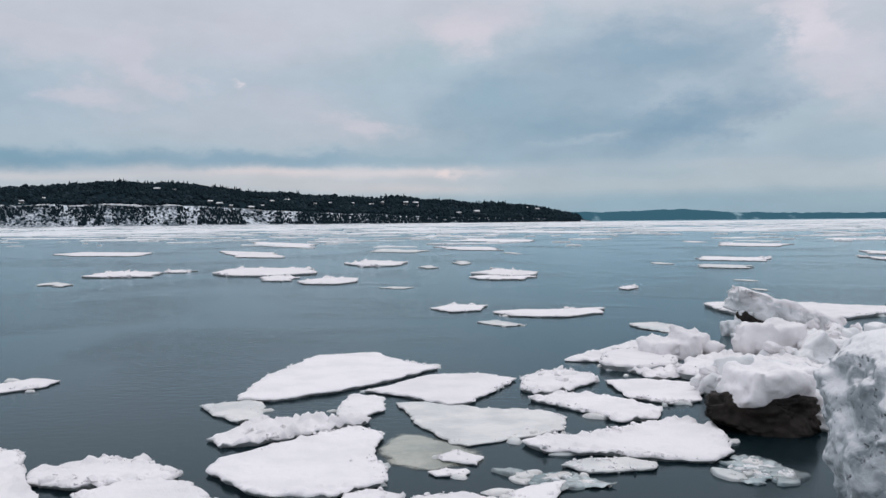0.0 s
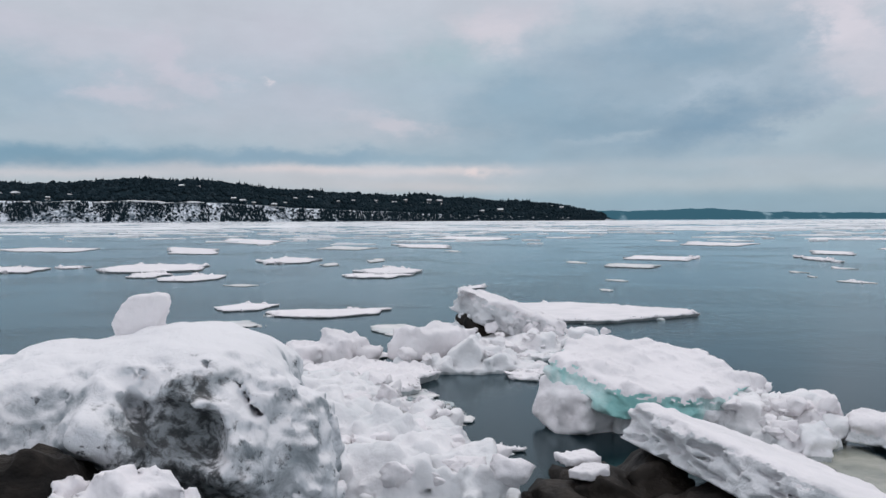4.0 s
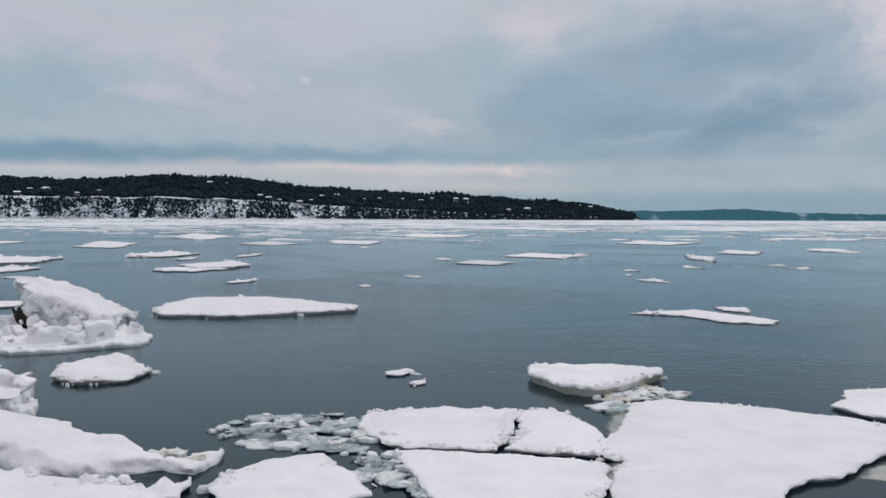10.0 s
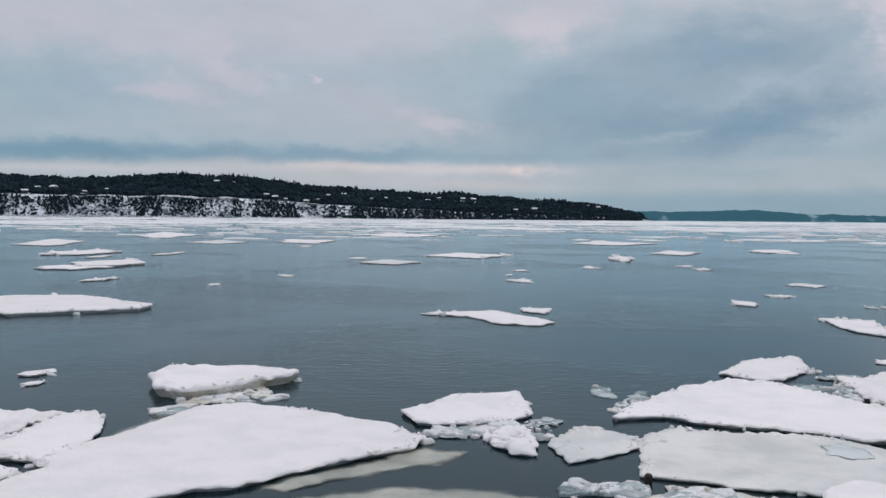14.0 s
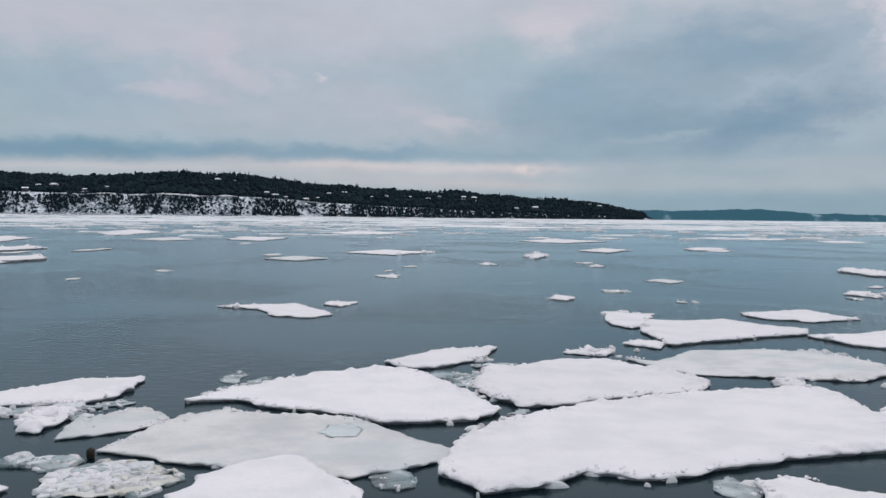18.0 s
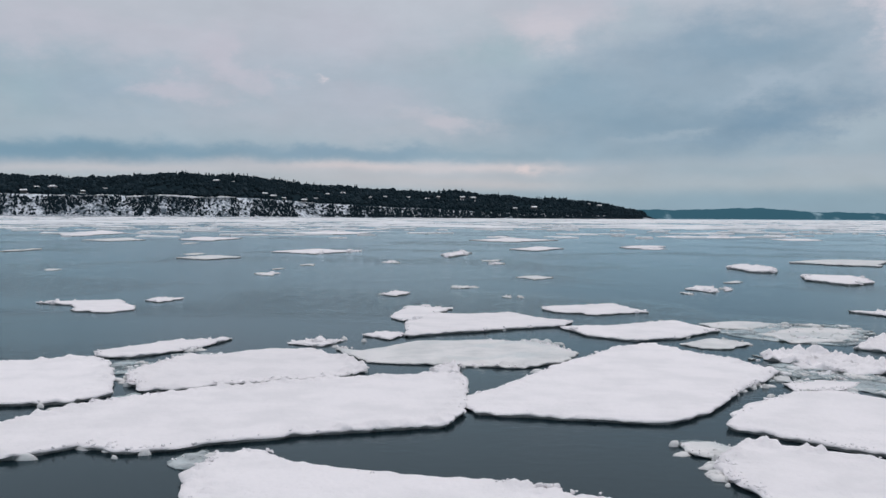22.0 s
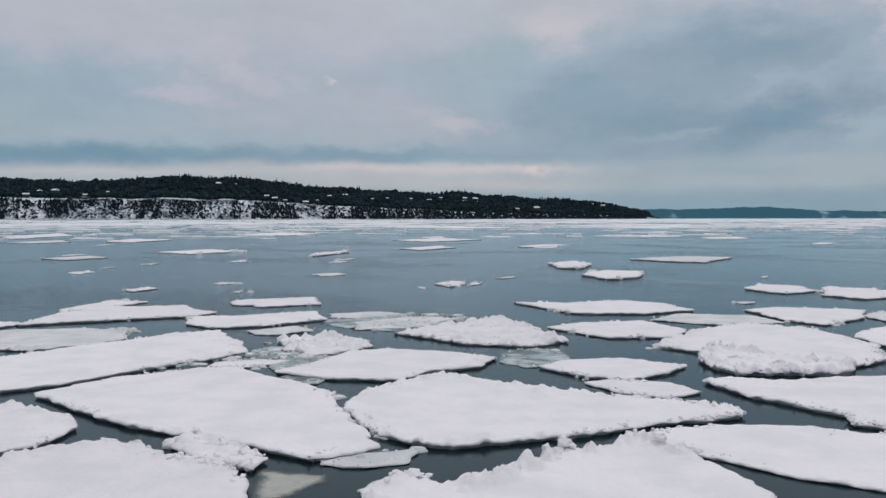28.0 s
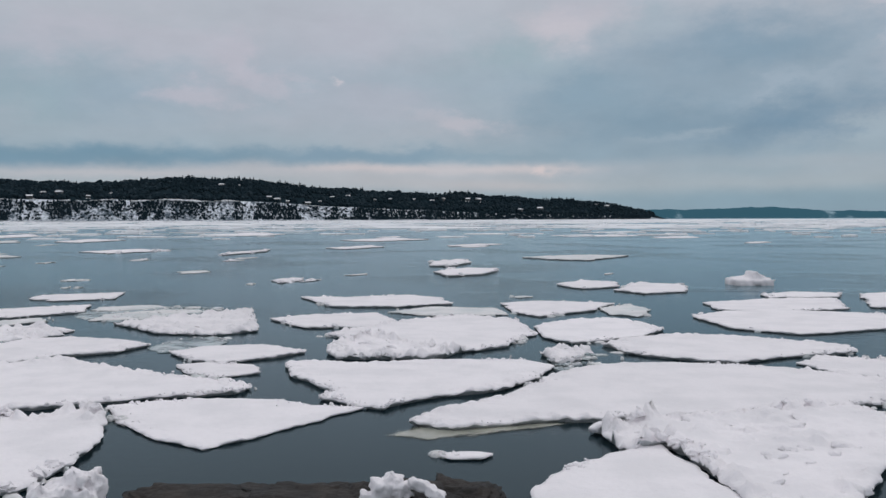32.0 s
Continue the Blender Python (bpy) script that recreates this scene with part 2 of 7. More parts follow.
def boulder_build(n, b):
    geo = n.add("ShaderNodeNewGeometry")
    p = geo.outputs["Position"]
    up = n.add("ShaderNodeSeparateXYZ", geo.outputs["Normal"]).outputs[2]
    a, c = n.noise(p, 2.6, 6, 0.62, 0.5), n.noise(p, 11.0, 5, 0.65, 0.3)
    lies = n.ramp(n.math("ADD", up, n.math("MULTIPLY", n.math("SUBTRACT", a, 0.5), 1.3)), (0.12, 0.0), (0.74, 1.0))
    ice = n.mix(n.ramp(a, (0.38, 0.0), (0.58, 1.0)), (0.30, 0.335, 0.36, 1), (0.74, 0.76, 0.79, 1))
    ice = n.mix(n.ramp(c, (0.34, 1.0), (0.42, 0.0)), ice, (0.12, 0.13, 0.14, 1))
    col = n.mix(lies, ice, (0.84, 0.825, 0.84, 1))
    # dark, mottled ice round two points on the front
    reach = lambda centre, scale: n.add("ShaderNodeVectorMath", n.add("ShaderNodeVectorMath", n.add("ShaderNodeVectorMath", p, centre, operation="SUBTRACT").outputs[0], scale, operation="MULTIPLY").outputs[0], operation="LENGTH").outputs["Value"]
    off = n.math("MINIMUM", reach((6.38, 7.05, 1.30), (0.85, 0.7, 0.95)), reach((6.68, 7.00, 0.82), (1.0, 0.7, 0.85)))
    dark_ice = n.ramp(n.math("ADD", off, n.math("MULTIPLY", n.math("SUBTRACT", n.math("MULTIPLY_ADD", c, 0.4, n.math("MULTIPLY", a, 0.6)), 0.5), 1.3)), (0.22, 1.0), (0.42, 0.0))
    murk = n.mix(n.ramp(c, (0.42, 0.0), (0.60, 1.0)), (0.016, 0.020, 0.022, 1), (0.24, 0.265, 0.28, 1))
    col = n.mix(n.math("MULTIPLY", dark_ice, 0.92), col, murk)
    connect(n, b, Base_Color=col, Roughness=0.55, Normal=bump(n, n.math("MULTIPLY_ADD", c, 0.5, a), 0.04))


BOULDER = material("weathered_shore_ice", boulder_build)


def rock_build(n, b):
    p = n.add("ShaderNodeNewGeometry").outputs["Position"]
    a, c = n.noise(p, 2.2, 6, 0.6, 0.4), n.noise(p, 22.0, 4, 0.6)
    col = n.mix(n.ramp(a, (0.35, 0.0), (0.68, 1.0)), (0.006, 0.005, 0.0045, 1), (0.034, 0.027, 0.022, 1))
    connect(n, b, Base_Color=col, Roughness=n.math("MULTIPLY_ADD", c, 0.3, 0.45), Specular_IOR_Level=0.2,
            Normal=bump(n, n.math("MULTIPLY_ADD", c, 0.3, a), 0.06))


ROCK = material("wet_dark_rock", rock_build)


def water():
    """Dark, faintly turbid river water: a bluish gloss over a dark body, by the true reflectance of water."""
    m = bpy.data.materials.new("cold_river_water")
    m.use_nodes = True
    n = Nodes(m.node_tree)
    p = n.add("ShaderNodeNewGeometry").outputs["Position"]
    k = n.add("ShaderNodeMapping", p)
    k.inputs["Scale"].default_value = (1.1, 2.0, 1.0)
    ripple = n.noise(k.outputs[0], 3.6, 2, 0.5, 0.6)
    swell = n.noise(k.outputs[0], 0.35, 2, 0.5)
    calm = n.ramp(n.noise(p, 0.09, 3, 0.5, 0.6), (0.44, 0.12), (0.62, 1.0))
    shelter = n.add("ShaderNodeMapRange", n.add("ShaderNodeSeparateXYZ", p).outputs[1], 9.0, 24.0, 0.08, 1.0).outputs[0]
    h = n.math("MULTIPLY", n.math("MULTIPLY", n.math("MULTIPLY_ADD", swell, 0.8, ripple), calm), shelter)
    normal = bump(n, h, 0.030)
    body = n.mix(n.noise(p, 0.05, 3), (0.002, 0.008, 0.011, 1), (0.004, 0.013, 0.017, 1))
    deep = n.add("ShaderNodeBsdfDiffuse", body)
    shine = n.add("ShaderNodeBsdfGlossy", (0.78, 0.935, 1.0, 1), 0.17)
    fresnel = n.add("ShaderNodeFresnel", 1.215)
    for node in (deep, shine, fresnel):
        n.tree.links.new(normal, node.inputs["Normal"])
    n.add("ShaderNodeOutputMaterial", n.add("ShaderNodeMixShader", fresnel.outputs[0], deep.outputs[0], shine.outputs[0]).outputs[0])
    return m


WATER = water()


def hill_build(n, b):
    p = n.add("ShaderNodeNewGeometry").outputs["Position"]
    m = n.add("ShaderNodeMapping", p)
    m.inputs["Scale"].default_value = (1.0, 1.0, 0.16)
    streak = n.noise(m.outputs[0], 0.34, 5, 0.7, 0.3)
    patch = n.noise(p, 0.020, 4, 0.6)
    # bare twigs stain the snow of the cliff in upright streaks
    face = n.ramp(n.math("ADD", n.math("MULTIPLY", streak, 0.62), n.math("MULTIPLY", patch, 0.38)), (0.42, 0.0), (0.56, 1.0))
    cliff = n.mix(face, (0.74, 0.78, 0.83, 1), (0.075, 0.105, 0.130, 1))
    connect(n, b, Base_Color=cliff, Roughness=0.95, Specular_IOR_Level=0.1)


def wood_floor_build(n, b):
    p = n.add("ShaderNodeNewGeometry").outputs["Position"]
    floor = n.ramp(n.noise(p, 0.045, 4, 0.6), (0.27, 0.0), (0.33, 1.0))
    connect(n, b, Base_Color=n.mix(floor, (0.50, 0.56, 0.62, 1), (0.015, 0.027, 0.034, 1)), Roughness=0.95, Specular_IOR_Level=0.0)


HILL = material("snow_streaked_cliff", hill_build)
WOODFLOOR = material("dark_wooded_slope", wood_floor_build)


def plain(base, vary, rough=0.9, scale=0.05, gloss=0.5):
    def build(n, b):
        p = n.add("ShaderNodeNewGeometry")
        r = n.math("ADD", n.math("MULTIPLY", p.outputs["Random Per Island"], 0.7), n.math("MULTIPLY", n.noise(p.outputs["Position"], scale, 3), 0.3))
        connect(n, b, Base_Color=n.mix(r, base, vary), Roughness=rough, Specular_IOR_Level=gloss)
    return build


CONIFER = material("dark_conifer_needles", plain((0.014, 0.026, 0.034, 1), (0.022, 0.037, 0.046, 1), gloss=0.0))
BARE = material("bare_twigs", plain((0.022, 0.036, 0.045, 1), (0.040, 0.058, 0.069, 1), gloss=0.0))
FLOESNOW = material("far_floe_snow", plain((0.70, 0.73, 0.76, 1), (0.90, 0.90, 0.91, 1), 0.8, 0.01))
WALLS = material("house_wall_paint", plain((0.03, 0.035, 0.04, 1), (0.11, 0.11, 0.11, 1), 0.8))
BANK = material("bank_snow", snow_like((0.70, 0.71, 0.74, 1), (0.86, 0.86, 0.87, 1), 0.8, 0.05))


# the haze before the far hills is put into their material as a bluish glow
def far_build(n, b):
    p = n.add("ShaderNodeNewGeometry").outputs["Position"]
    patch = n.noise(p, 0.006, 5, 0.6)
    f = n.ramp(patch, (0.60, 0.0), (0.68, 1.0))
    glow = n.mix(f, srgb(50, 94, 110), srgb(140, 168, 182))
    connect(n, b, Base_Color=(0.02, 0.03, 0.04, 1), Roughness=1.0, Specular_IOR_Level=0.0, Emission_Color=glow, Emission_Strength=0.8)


PANE = material("dark_house_window", plain((0.02, 0.025, 0.03, 1), (0.05, 0.06, 0.07, 1), 0.15))
FAR = material("far_hills_haze_glow", far_build)

# ---- mesh helpers ----
def mesh_from(name, verts, faces, mat, smooth=True):
    me = bpy.data.meshes.new(name)
    me.from_pydata(verts, [], faces)
    me.materials.append(mat)
    if smooth:
        me.polygons.foreach_set("use_smooth", [True] * len(me.polygons))
    me.update()
    return me


def part(name, bm, mat, parent, label=""):
    me = bpy.data.meshes.new(name)
    bm.to_mesh(me)
    bm.free()
    me.materials.append(mat)
    ob = new(name, me)
    ob.parent = parent
    return tagged(ob, label)


def vnoise(x, y, seed=0.0):
    """Smooth value noise of arrays, 0 to 1."""
    xi, yi = np.floor(x), np.floor(y)
    fx, fy = x - xi, y - yi
    fx, fy = fx * fx * (3 - 2 * fx), fy * fy * (3 - 2 * fy)
    h = lambda a, b: np.modf(np.abs(np.sin(a * 127.1 + b * 311.7 + seed * 74.7) * 43758.5453))[0]
    return (h(xi, yi) * (1 - fx) + h(xi + 1, yi) * fx) * (1 - fy) + (h(xi, yi + 1) * (1 - fx) + h(xi + 1, yi + 1) * fx) * fy


def fbm(x, y, seed=0.0, octaves=4):
    v, a, t = 0.0, 1.0, 0.0
    for k in range(octaves):
        v, t = v + a * vnoise(x, y, seed + k * 3.7), t + a
        x, y, a = x * 2.03, y * 2.03, a * 0.5
    return v / t


# ---- ground, water, far shore ----
def grid_sheet(name, xs, ys, height, mat):
    X, Y = np.meshgrid(xs, ys)
    Z = height(X, Y)
    n, m = len(ys), len(xs)
    verts = np.stack([X.ravel(), Y.ravel(), Z.ravel()], 1).tolist()
    faces = [(j * m + i, j * m + i + 1, (j + 1) * m + i + 1, (j + 1) * m + i) for j in range(n - 1) for i in range(m - 1)]
    return mesh_from(name, verts, faces, mat)


def bed_height(X, Y):
    rise = np.clip((3.2 - Y) / 3.0, 0, 1)
    return -1.3 + rise * (1.75 + 0.25 * fbm(X * 0.6, Y * 0.6, 2.0)) + 0.1 * fbm(X * 1.7, Y * 1.7, 5.0) * rise


xs = np.concatenate([[-4500, -1500, -400, -120], np.linspace(-40, 95, 160), [180, 500, 1600, 4500]])
ys = np.concatenate([[-4500, -1200, -300, -80, -30], np.linspace(-14, 6, 34), [20, 80, 400, 1500, 4700]])
tagged(new("ground", grid_sheet("ground", xs, ys, bed_height, BANK)), "snowy river bank and bed under the water", "ground", kind="structure")
tagged(new("water", mesh_from("water", [(-4500, 0.8, 0), (4500, 0.8, 0), (4500, 4600, 0), (-4500, 4600, 0)], [(0, 1, 2, 3)], WATER)),
       "calm grey-blue river water with faint ripples", "water", kind="structure")

# the far bank: distance, cliff height and crest height against the bearing u = x / y
U = np.array([-0.95, -0.60, -0.484, -0.446, -0.39, -0.34, -0.296, -0.25, -0.221, -0.171, -0.109, -0.046, -0.009, 0.047, 0.079, 0.141, 0.185, 0.220, 0.245, 0.262])
DIST = np.array([880, 900, 930, 940, 955, 970, 985, 1005, 1020, 1045, 1085, 1130, 1160, 1205, 1245, 1340, 1430, 1510, 1560, 1600.])
CREST = np.array([57, 59, 62, 64, 60, 60, 64, 68, 67, 64, 56, 51, 49, 50, 46, 42, 39, 32, 20, 3.0])
CLIFF = np.array([23, 23, 24, 24, 24, 24, 24, 24, 24, 23, 19, 16, 14, 12, 10, 8, 7, 5, 3, 1.0])


def hill_point(u, k):
    """The slope over the bearing u, k from 0 (shore) to 1 (crest) and on to 2 (behind): x, y, z."""
    d, crest, cliff = np.interp(u, U, DIST), np.interp(u, U, CREST), np.interp(u, U, CLIFF)
    back = np.interp(k, [0, 0.06, 0.16, 0.3, 1, 2], [0, 10, 34, 90, 300, 650])
    rough = fbm(u * 40, k * 6 + 3, 9.0) - 0.5
    z = np.interp(k, [0, 0.06, 0.16, 1.0, 2.0], [0, 0.12, 1.0, 2.0, 1.6])
    top = np.where(z <= 1, z * cliff, cliff + (crest - 8 - cliff) * (z - 1))
    y = d + back
    return u * y, y, np.maximum(top + rough * 7 * np.clip(k * 3, 0, 1), -0.5)


us, ks = np.linspace(-0.95, 0.262, 340), np.array([0, 0.03, 0.06, 0.09, 0.12, 0.16, 0.22, 0.3, 0.45, 0.6, 0.8, 1.0, 1.3, 2.0])
KK, UU = np.meshgrid(ks, us)
hx, hy, hz = hill_point(UU, KK)
hm = len(ks)
far_bank = new("far_bank", mesh_from("far_bank", np.stack([hx.ravel(), hy.ravel(), hz.ravel()], 1).tolist(),
               [(i * hm + j, (i + 1) * hm + j, (i + 1) * hm + j + 1, i * hm + j + 1) for i in range(len(us) - 1) for j in range(hm - 1)], HILL))
far_bank.data.materials.append(WOODFLOOR)
far_bank.data.polygons.foreach_set("material_index", [int(ks[j] >= 0.16) for i in range(len(us) - 1) for j in range(hm - 1)])
tagged(far_bank, "snow-streaked cliff and wooded hill across the river", "hill", kind="structure")

rng = np.random.default_rng(4)


def conifer(x, y, z, h, w, verts, faces):
    """Three ragged, stacked skirts on a stem."""
    for lo, hi, r in ((0.10, 0.55, 1.0), (0.34, 0.80, 0.72), (0.60, 1.0, 0.42)):
        b = len(verts)
        n = 6
        for i in range(n):
            a = 6.283 * i / n + rng.random() * 0.6
            q = w * r * (0.6 + 0.7 * rng.random())
            verts.append((x + q * math.cos(a), y + q * math.sin(a), z + h * (lo + 0.1 * rng.random())))
        verts.append((x + rng.normal() * 0.2, y, z + h * hi))
        faces += [(b + i, b + (i + 1) % n, b + n) for i in range(n)]


def leafless(x, y, z, h, w, verts, faces):
    """A bare crown: thin blades of twigs that spread from a stem."""
    for i in range(7):
        a, s = 6.283 * rng.random(), 0.35 + 0.65 * rng.random()
        tx, ty, tz = x + w * s * math.cos(a), y + w * s * math.sin(a), z + h * (0.6 + 0.42 * rng.random())
        b = len(verts)
        verts += [(x, y, z + h * 0.1), (tx - 0.9, ty, tz - h * 0.16), (tx + 0.2, ty, tz), (tx + 1.0, ty, tz - h * 0.2)]
        faces += [(b, b + 1, b + 2, b + 3)]


def wood(name, label, mat, grow, count, klo, khi, hlo, hhi, wide, pick, ulo=-0.93, uhi=0.250):
    verts, faces = [], []
    done = 0
    while done < count:
        u, k = rng.uniform(ulo, uhi), rng.uniform(klo, khi)
        if rng.random() > pick(u, k):
            continue
        x, y, z = [float(c[0]) for c in hill_point(np.array([u]), np.array([k]))]
        h = rng.uniform(hlo, hhi) * (1.25 if rng.random() < 0.08 else 1.0) * min(1.0, 0.25 + np.interp(u, U, CREST) / 30)
        grow(x, y, z - 0.3, h, h * wide, verts, faces)
        done += 1
    ob = new(name, mesh_from(name, verts, faces, mat, False))
    return tagged(ob, label, "trees", kind="stuff")


def leafy(x, y, z, h, w, verts, faces):
    """A broad evergreen or twiggy crown: a lumpy, pointed clump with torn sides."""
    b, n = len(verts), 6
    for lo, r in ((0.0, 0.7), (0.28, 1.0), (0.62, 0.78)):
        for i in range(n):
            a = 6.283 * (i + 0.5 * (lo > 0.3)) / n
            q = w * r * (0.65 + 0.6 * rng.random())
            verts.append((x + q * math.cos(a), y + q * math.sin(a), z + h * (lo + 0.16 * rng.random())))
    verts.append((x + rng.normal() * 0.25 * w, y, z + h * rng.uniform(0.82, 1.0)))
    for k in range(2):
        faces += [(b + k * n + i, b + k * n + (i + 1) % n, b + (k + 1) * n + (i + 1) % n, b + (k + 1) * n + i) for i in range(n)]
    faces += [(b + 2 * n + i, b + 2 * n + (i + 1) % n, b + 3 * n) for i in range(n)]


HOMES = ((-0.420, 0.20), (-0.407, 0.35), (-0.390, 0.36), (-0.356, 0.24), (-0.333, 0.39), (-0.215, 0.71), (-0.197, 0.76), (-0.159, 0.31), (-0.149, 0.23), (-0.137, 0.17), (-0.115, 0.17), (-0.103, 0.23), (-0.093, 0.52), (-0.077, 0.65), (-0.046, 0.47), (-0.030, 0.51), (-0.006, 0.63), (0.015, 0.56), (0.027, 0.61), (0.053, 0.62), (0.064, 0.65), (0.112, 0.25), (0.132, 0.32), (0.189, 0.78), (0.200, 0.78))

# how thickly the foot and the upper part of the cliff are overgrown, against the bearing
CU = np.array([-0.95, -0.44, -0.395, -0.38, -0.345, -0.33, -0.30, -0.25, -0.17, -0.163, -0.125, -0.118, -0.075, -0.05, -0.03, 0.25])
FOOT = np.array([0.66, 0.66, 0.60, 0.16, 0.14, 0.42, 0.46, 0.30, 0.33, 0.90, 0.92, 0.50, 0.55, 0.62, 0.96, 0.96])
BROW = np.array([0.92, 0.92, 0.95, 0.90, 0.82, 0.72, 0.66, 0.58, 0.56, 0.75, 0.60, 0.45, 0.42, 0.70, 0.96, 0.96])


def overgrown(u, k):
    """Clumps that stand over one another in uneven, upright runs."""
    cover = np.interp(k, [0.03, 0.075, 0.12], [np.interp(u, CU, FOOT) * 0.8, np.interp(u, CU, FOOT), np.interp(u, CU, BROW)])
    clump = 0.72 * vnoise(np.array([u * 105.0]), np.array([k * 8.0]), 8.0)[0] + 0.28 * vnoise(np.array([u * 420.0]), np.array([k * 26.0]), 5.0)[0]
    return float(clump < 0.16 + 0.68 * cover)


clear_of = lambda u, k: not any(abs(u - a) < 0.0065 and -0.030 < k - c < 0.02 for a, c in HOMES)
grove = lambda u, k: clear_of(u, k) * float(np.clip((vnoise(np.array([u * 45.0]), np.array([k * 5.0]), 3.0)[0] - 0.10) * 3.0, 0.15, 1))
stand = lambda u, k: clear_of(u, k) * float(vnoise(np.array([u * 60.0]), np.array([k * 2.0]), 13.0)[0] > 0.52)
wood("broad_wood", "dense dark evergreen wood over the far hill", CONIFER, leafy, 9000, 0.19, 1.04, 3.0, 5.5, 0.55, grove)
wood("conifer_wood", "dark pointed conifers along the far hill", CONIFER, conifer, 1300, 0.5, 1.04, 4.5, 8.5, 0.22, stand)
wood("bare_wood", "bare grey trees on the far hill", BARE, leafy, 2200, 0.18, 1.03, 3.5, 6.0, 0.55, grove)
wood("cliff_trees", "dark trees clinging to the snowy cliff", CONIFER, leafy, 8200, 0.03, 0.150, 1.6, 4.4, 0.26, overgrown)
wood("cliff_scrub", "bare grey scrub on the snowy cliff", BARE, leafless, 1500, 0.05, 0.14, 1.5, 3.6, 0.40, lambda u, k: 0.3 + 6 * (k - 0.05))
wood("edge_trees", "dark trees along the cliff edge", CONIFER, leafy, 620, 0.18, 0.26, 3, 5.5, 0.45, grove)

# snow drifted along the brow of the cliff, broken by gaps
lip_u = np.linspace(-0.93, -0.03, 900)
lip_x, lip_y, lip_z = hill_point(lip_u, np.full(lip_u.shape, 0.158))
lip_h = 2.6 * np.clip(fbm(lip_u * 60, lip_u * 0, 21.0) * 1.5 + 0.5 * (vnoise(lip_u * 400, lip_u * 0, 22.0) - 0.5) + 0.35 * np.exp(-((lip_u + 0.26) / 0.10) ** 2) - 0.80, 0, 0.7)
lip_v = [(float(x + dx), float(y + dy), float(z + 0.6 + h * f - 0.4)) for x, y, z, h in zip(lip_x, lip_y, lip_z, lip_h) for dx, dy, f in ((0, -4.0, -0.7), (0, -4.6, 0.3), (0, -2.0, 0.8), (0, 6.0, 0.0))]
tagged(new("brow_snow", mesh_from("brow_snow", lip_v, [(4 * i + j, 4 * i + 4 + j, 4 * i + 5 + j, 4 * i + 1 + j) for i in range(899) for j in range(3) if lip_h[i] + lip_h[i + 1] > 0.05], BANK)),
       "snow drifted along the brow of the far cliff", "snow", kind="structure")


# small houses among the trees of the far hill
def house(u, k, wide, tall, turn):
    x, y, z = (float(c[0]) for c in hill_point(np.array([u]), np.array([k])))
    home = new("house")
    home.matrix_world = pose(x, y, z + 1.0, 0, 0, turn)
    deep = wide * 0.7
    bm = bmesh.new()
    bmesh.ops.create_cube(bm, size=1.0, matrix=Matrix.Translation((0, 0, tall / 2 - 0.5)) @ Matrix.Diagonal((wide, deep, tall + 1, 1)))
    part("wall", bm, WALLS, home)
    # the snowy clearing before the house
    bm, wave = bmesh.new(), rng.uniform(0, 6)
    rows = []
    for i in range(7):
        a = (i / 6 - 0.5) * 2
        span = 0.035 * (1 - a * a) ** 0.5 * (0.7 + 0.3 * math.sin(3 * a + wave))
        rows.append([bm.verts.new(tuple(float(c[0]) - o for c, o in zip(hill_point(np.array([u + a * 0.0065]), np.array([k - 0.012 + q * span])), (x, y, z + 0.1)))) for q in (-1, 0, 0.4)])
    for a, c in zip(rows, rows[1:]):
        for q in range(2):
            bm.faces.new((a[q], c[q], c[q + 1], a[q + 1]))
    yard = part("yard", bm, BANK, home, "snowy clearing before the house")
    yard.matrix_parent_inverse = pose(0, 0, 1.0, 0, 0, turn).inverted()
    bm = bmesh.new()
    o, r = 0.6, wide * 0.24
    vs = [bm.verts.new(c) for c in ((-wide / 2 - o, -deep / 2 - o, tall), (wide / 2 + o, -deep / 2 - o, tall), (wide / 2 + o, deep / 2 + o, tall),
                                    (-wide / 2 - o, deep / 2 + o, tall), (-wide / 2 - o, 0, tall + r), (wide / 2 + o, 0, tall + r))]
    for f in ((0, 1, 5, 4), (2, 3, 4, 5), (0, 4, 3), (1, 2, 5), (3, 2, 1, 0)):
        bm.faces.new([vs[i] for i in f])
    part("roof", bm, BANK, home, "snow-covered pitched roof")
    for i in (-0.25, 0.25):
        bm = bmesh.new()
        bmesh.ops.create_cube(bm, size=1.0, matrix=Matrix.Translation((i * wide, -deep / 2 - 0.05, tall * 0.5)) @ Matrix.Diagonal((wide * 0.16, 0.14, tall * 0.34, 1)))
        frame_ = part("window", bm, WALLS, home)
        bm = bmesh.new()
        bmesh.ops.create_cube(bm, size=1.0, matrix=Matrix.Translation((i * wide, -deep / 2 - 0.13, tall * 0.5)) @ Matrix.Diagonal((wide * 0.13, 0.06, tall * 0.28, 1)))
        part("pane", bm, PANE, frame_)
    return tagged(home, "small house with a snow-covered roof on the wooded hill", "house", "houses on the hill")


for u, k in HOMES:
    house(u, k, 3.0 + 5.5 * rng.random() ** 1.5, rng.uniform(1.4, 2.8), rng.uniform(-40, 40))

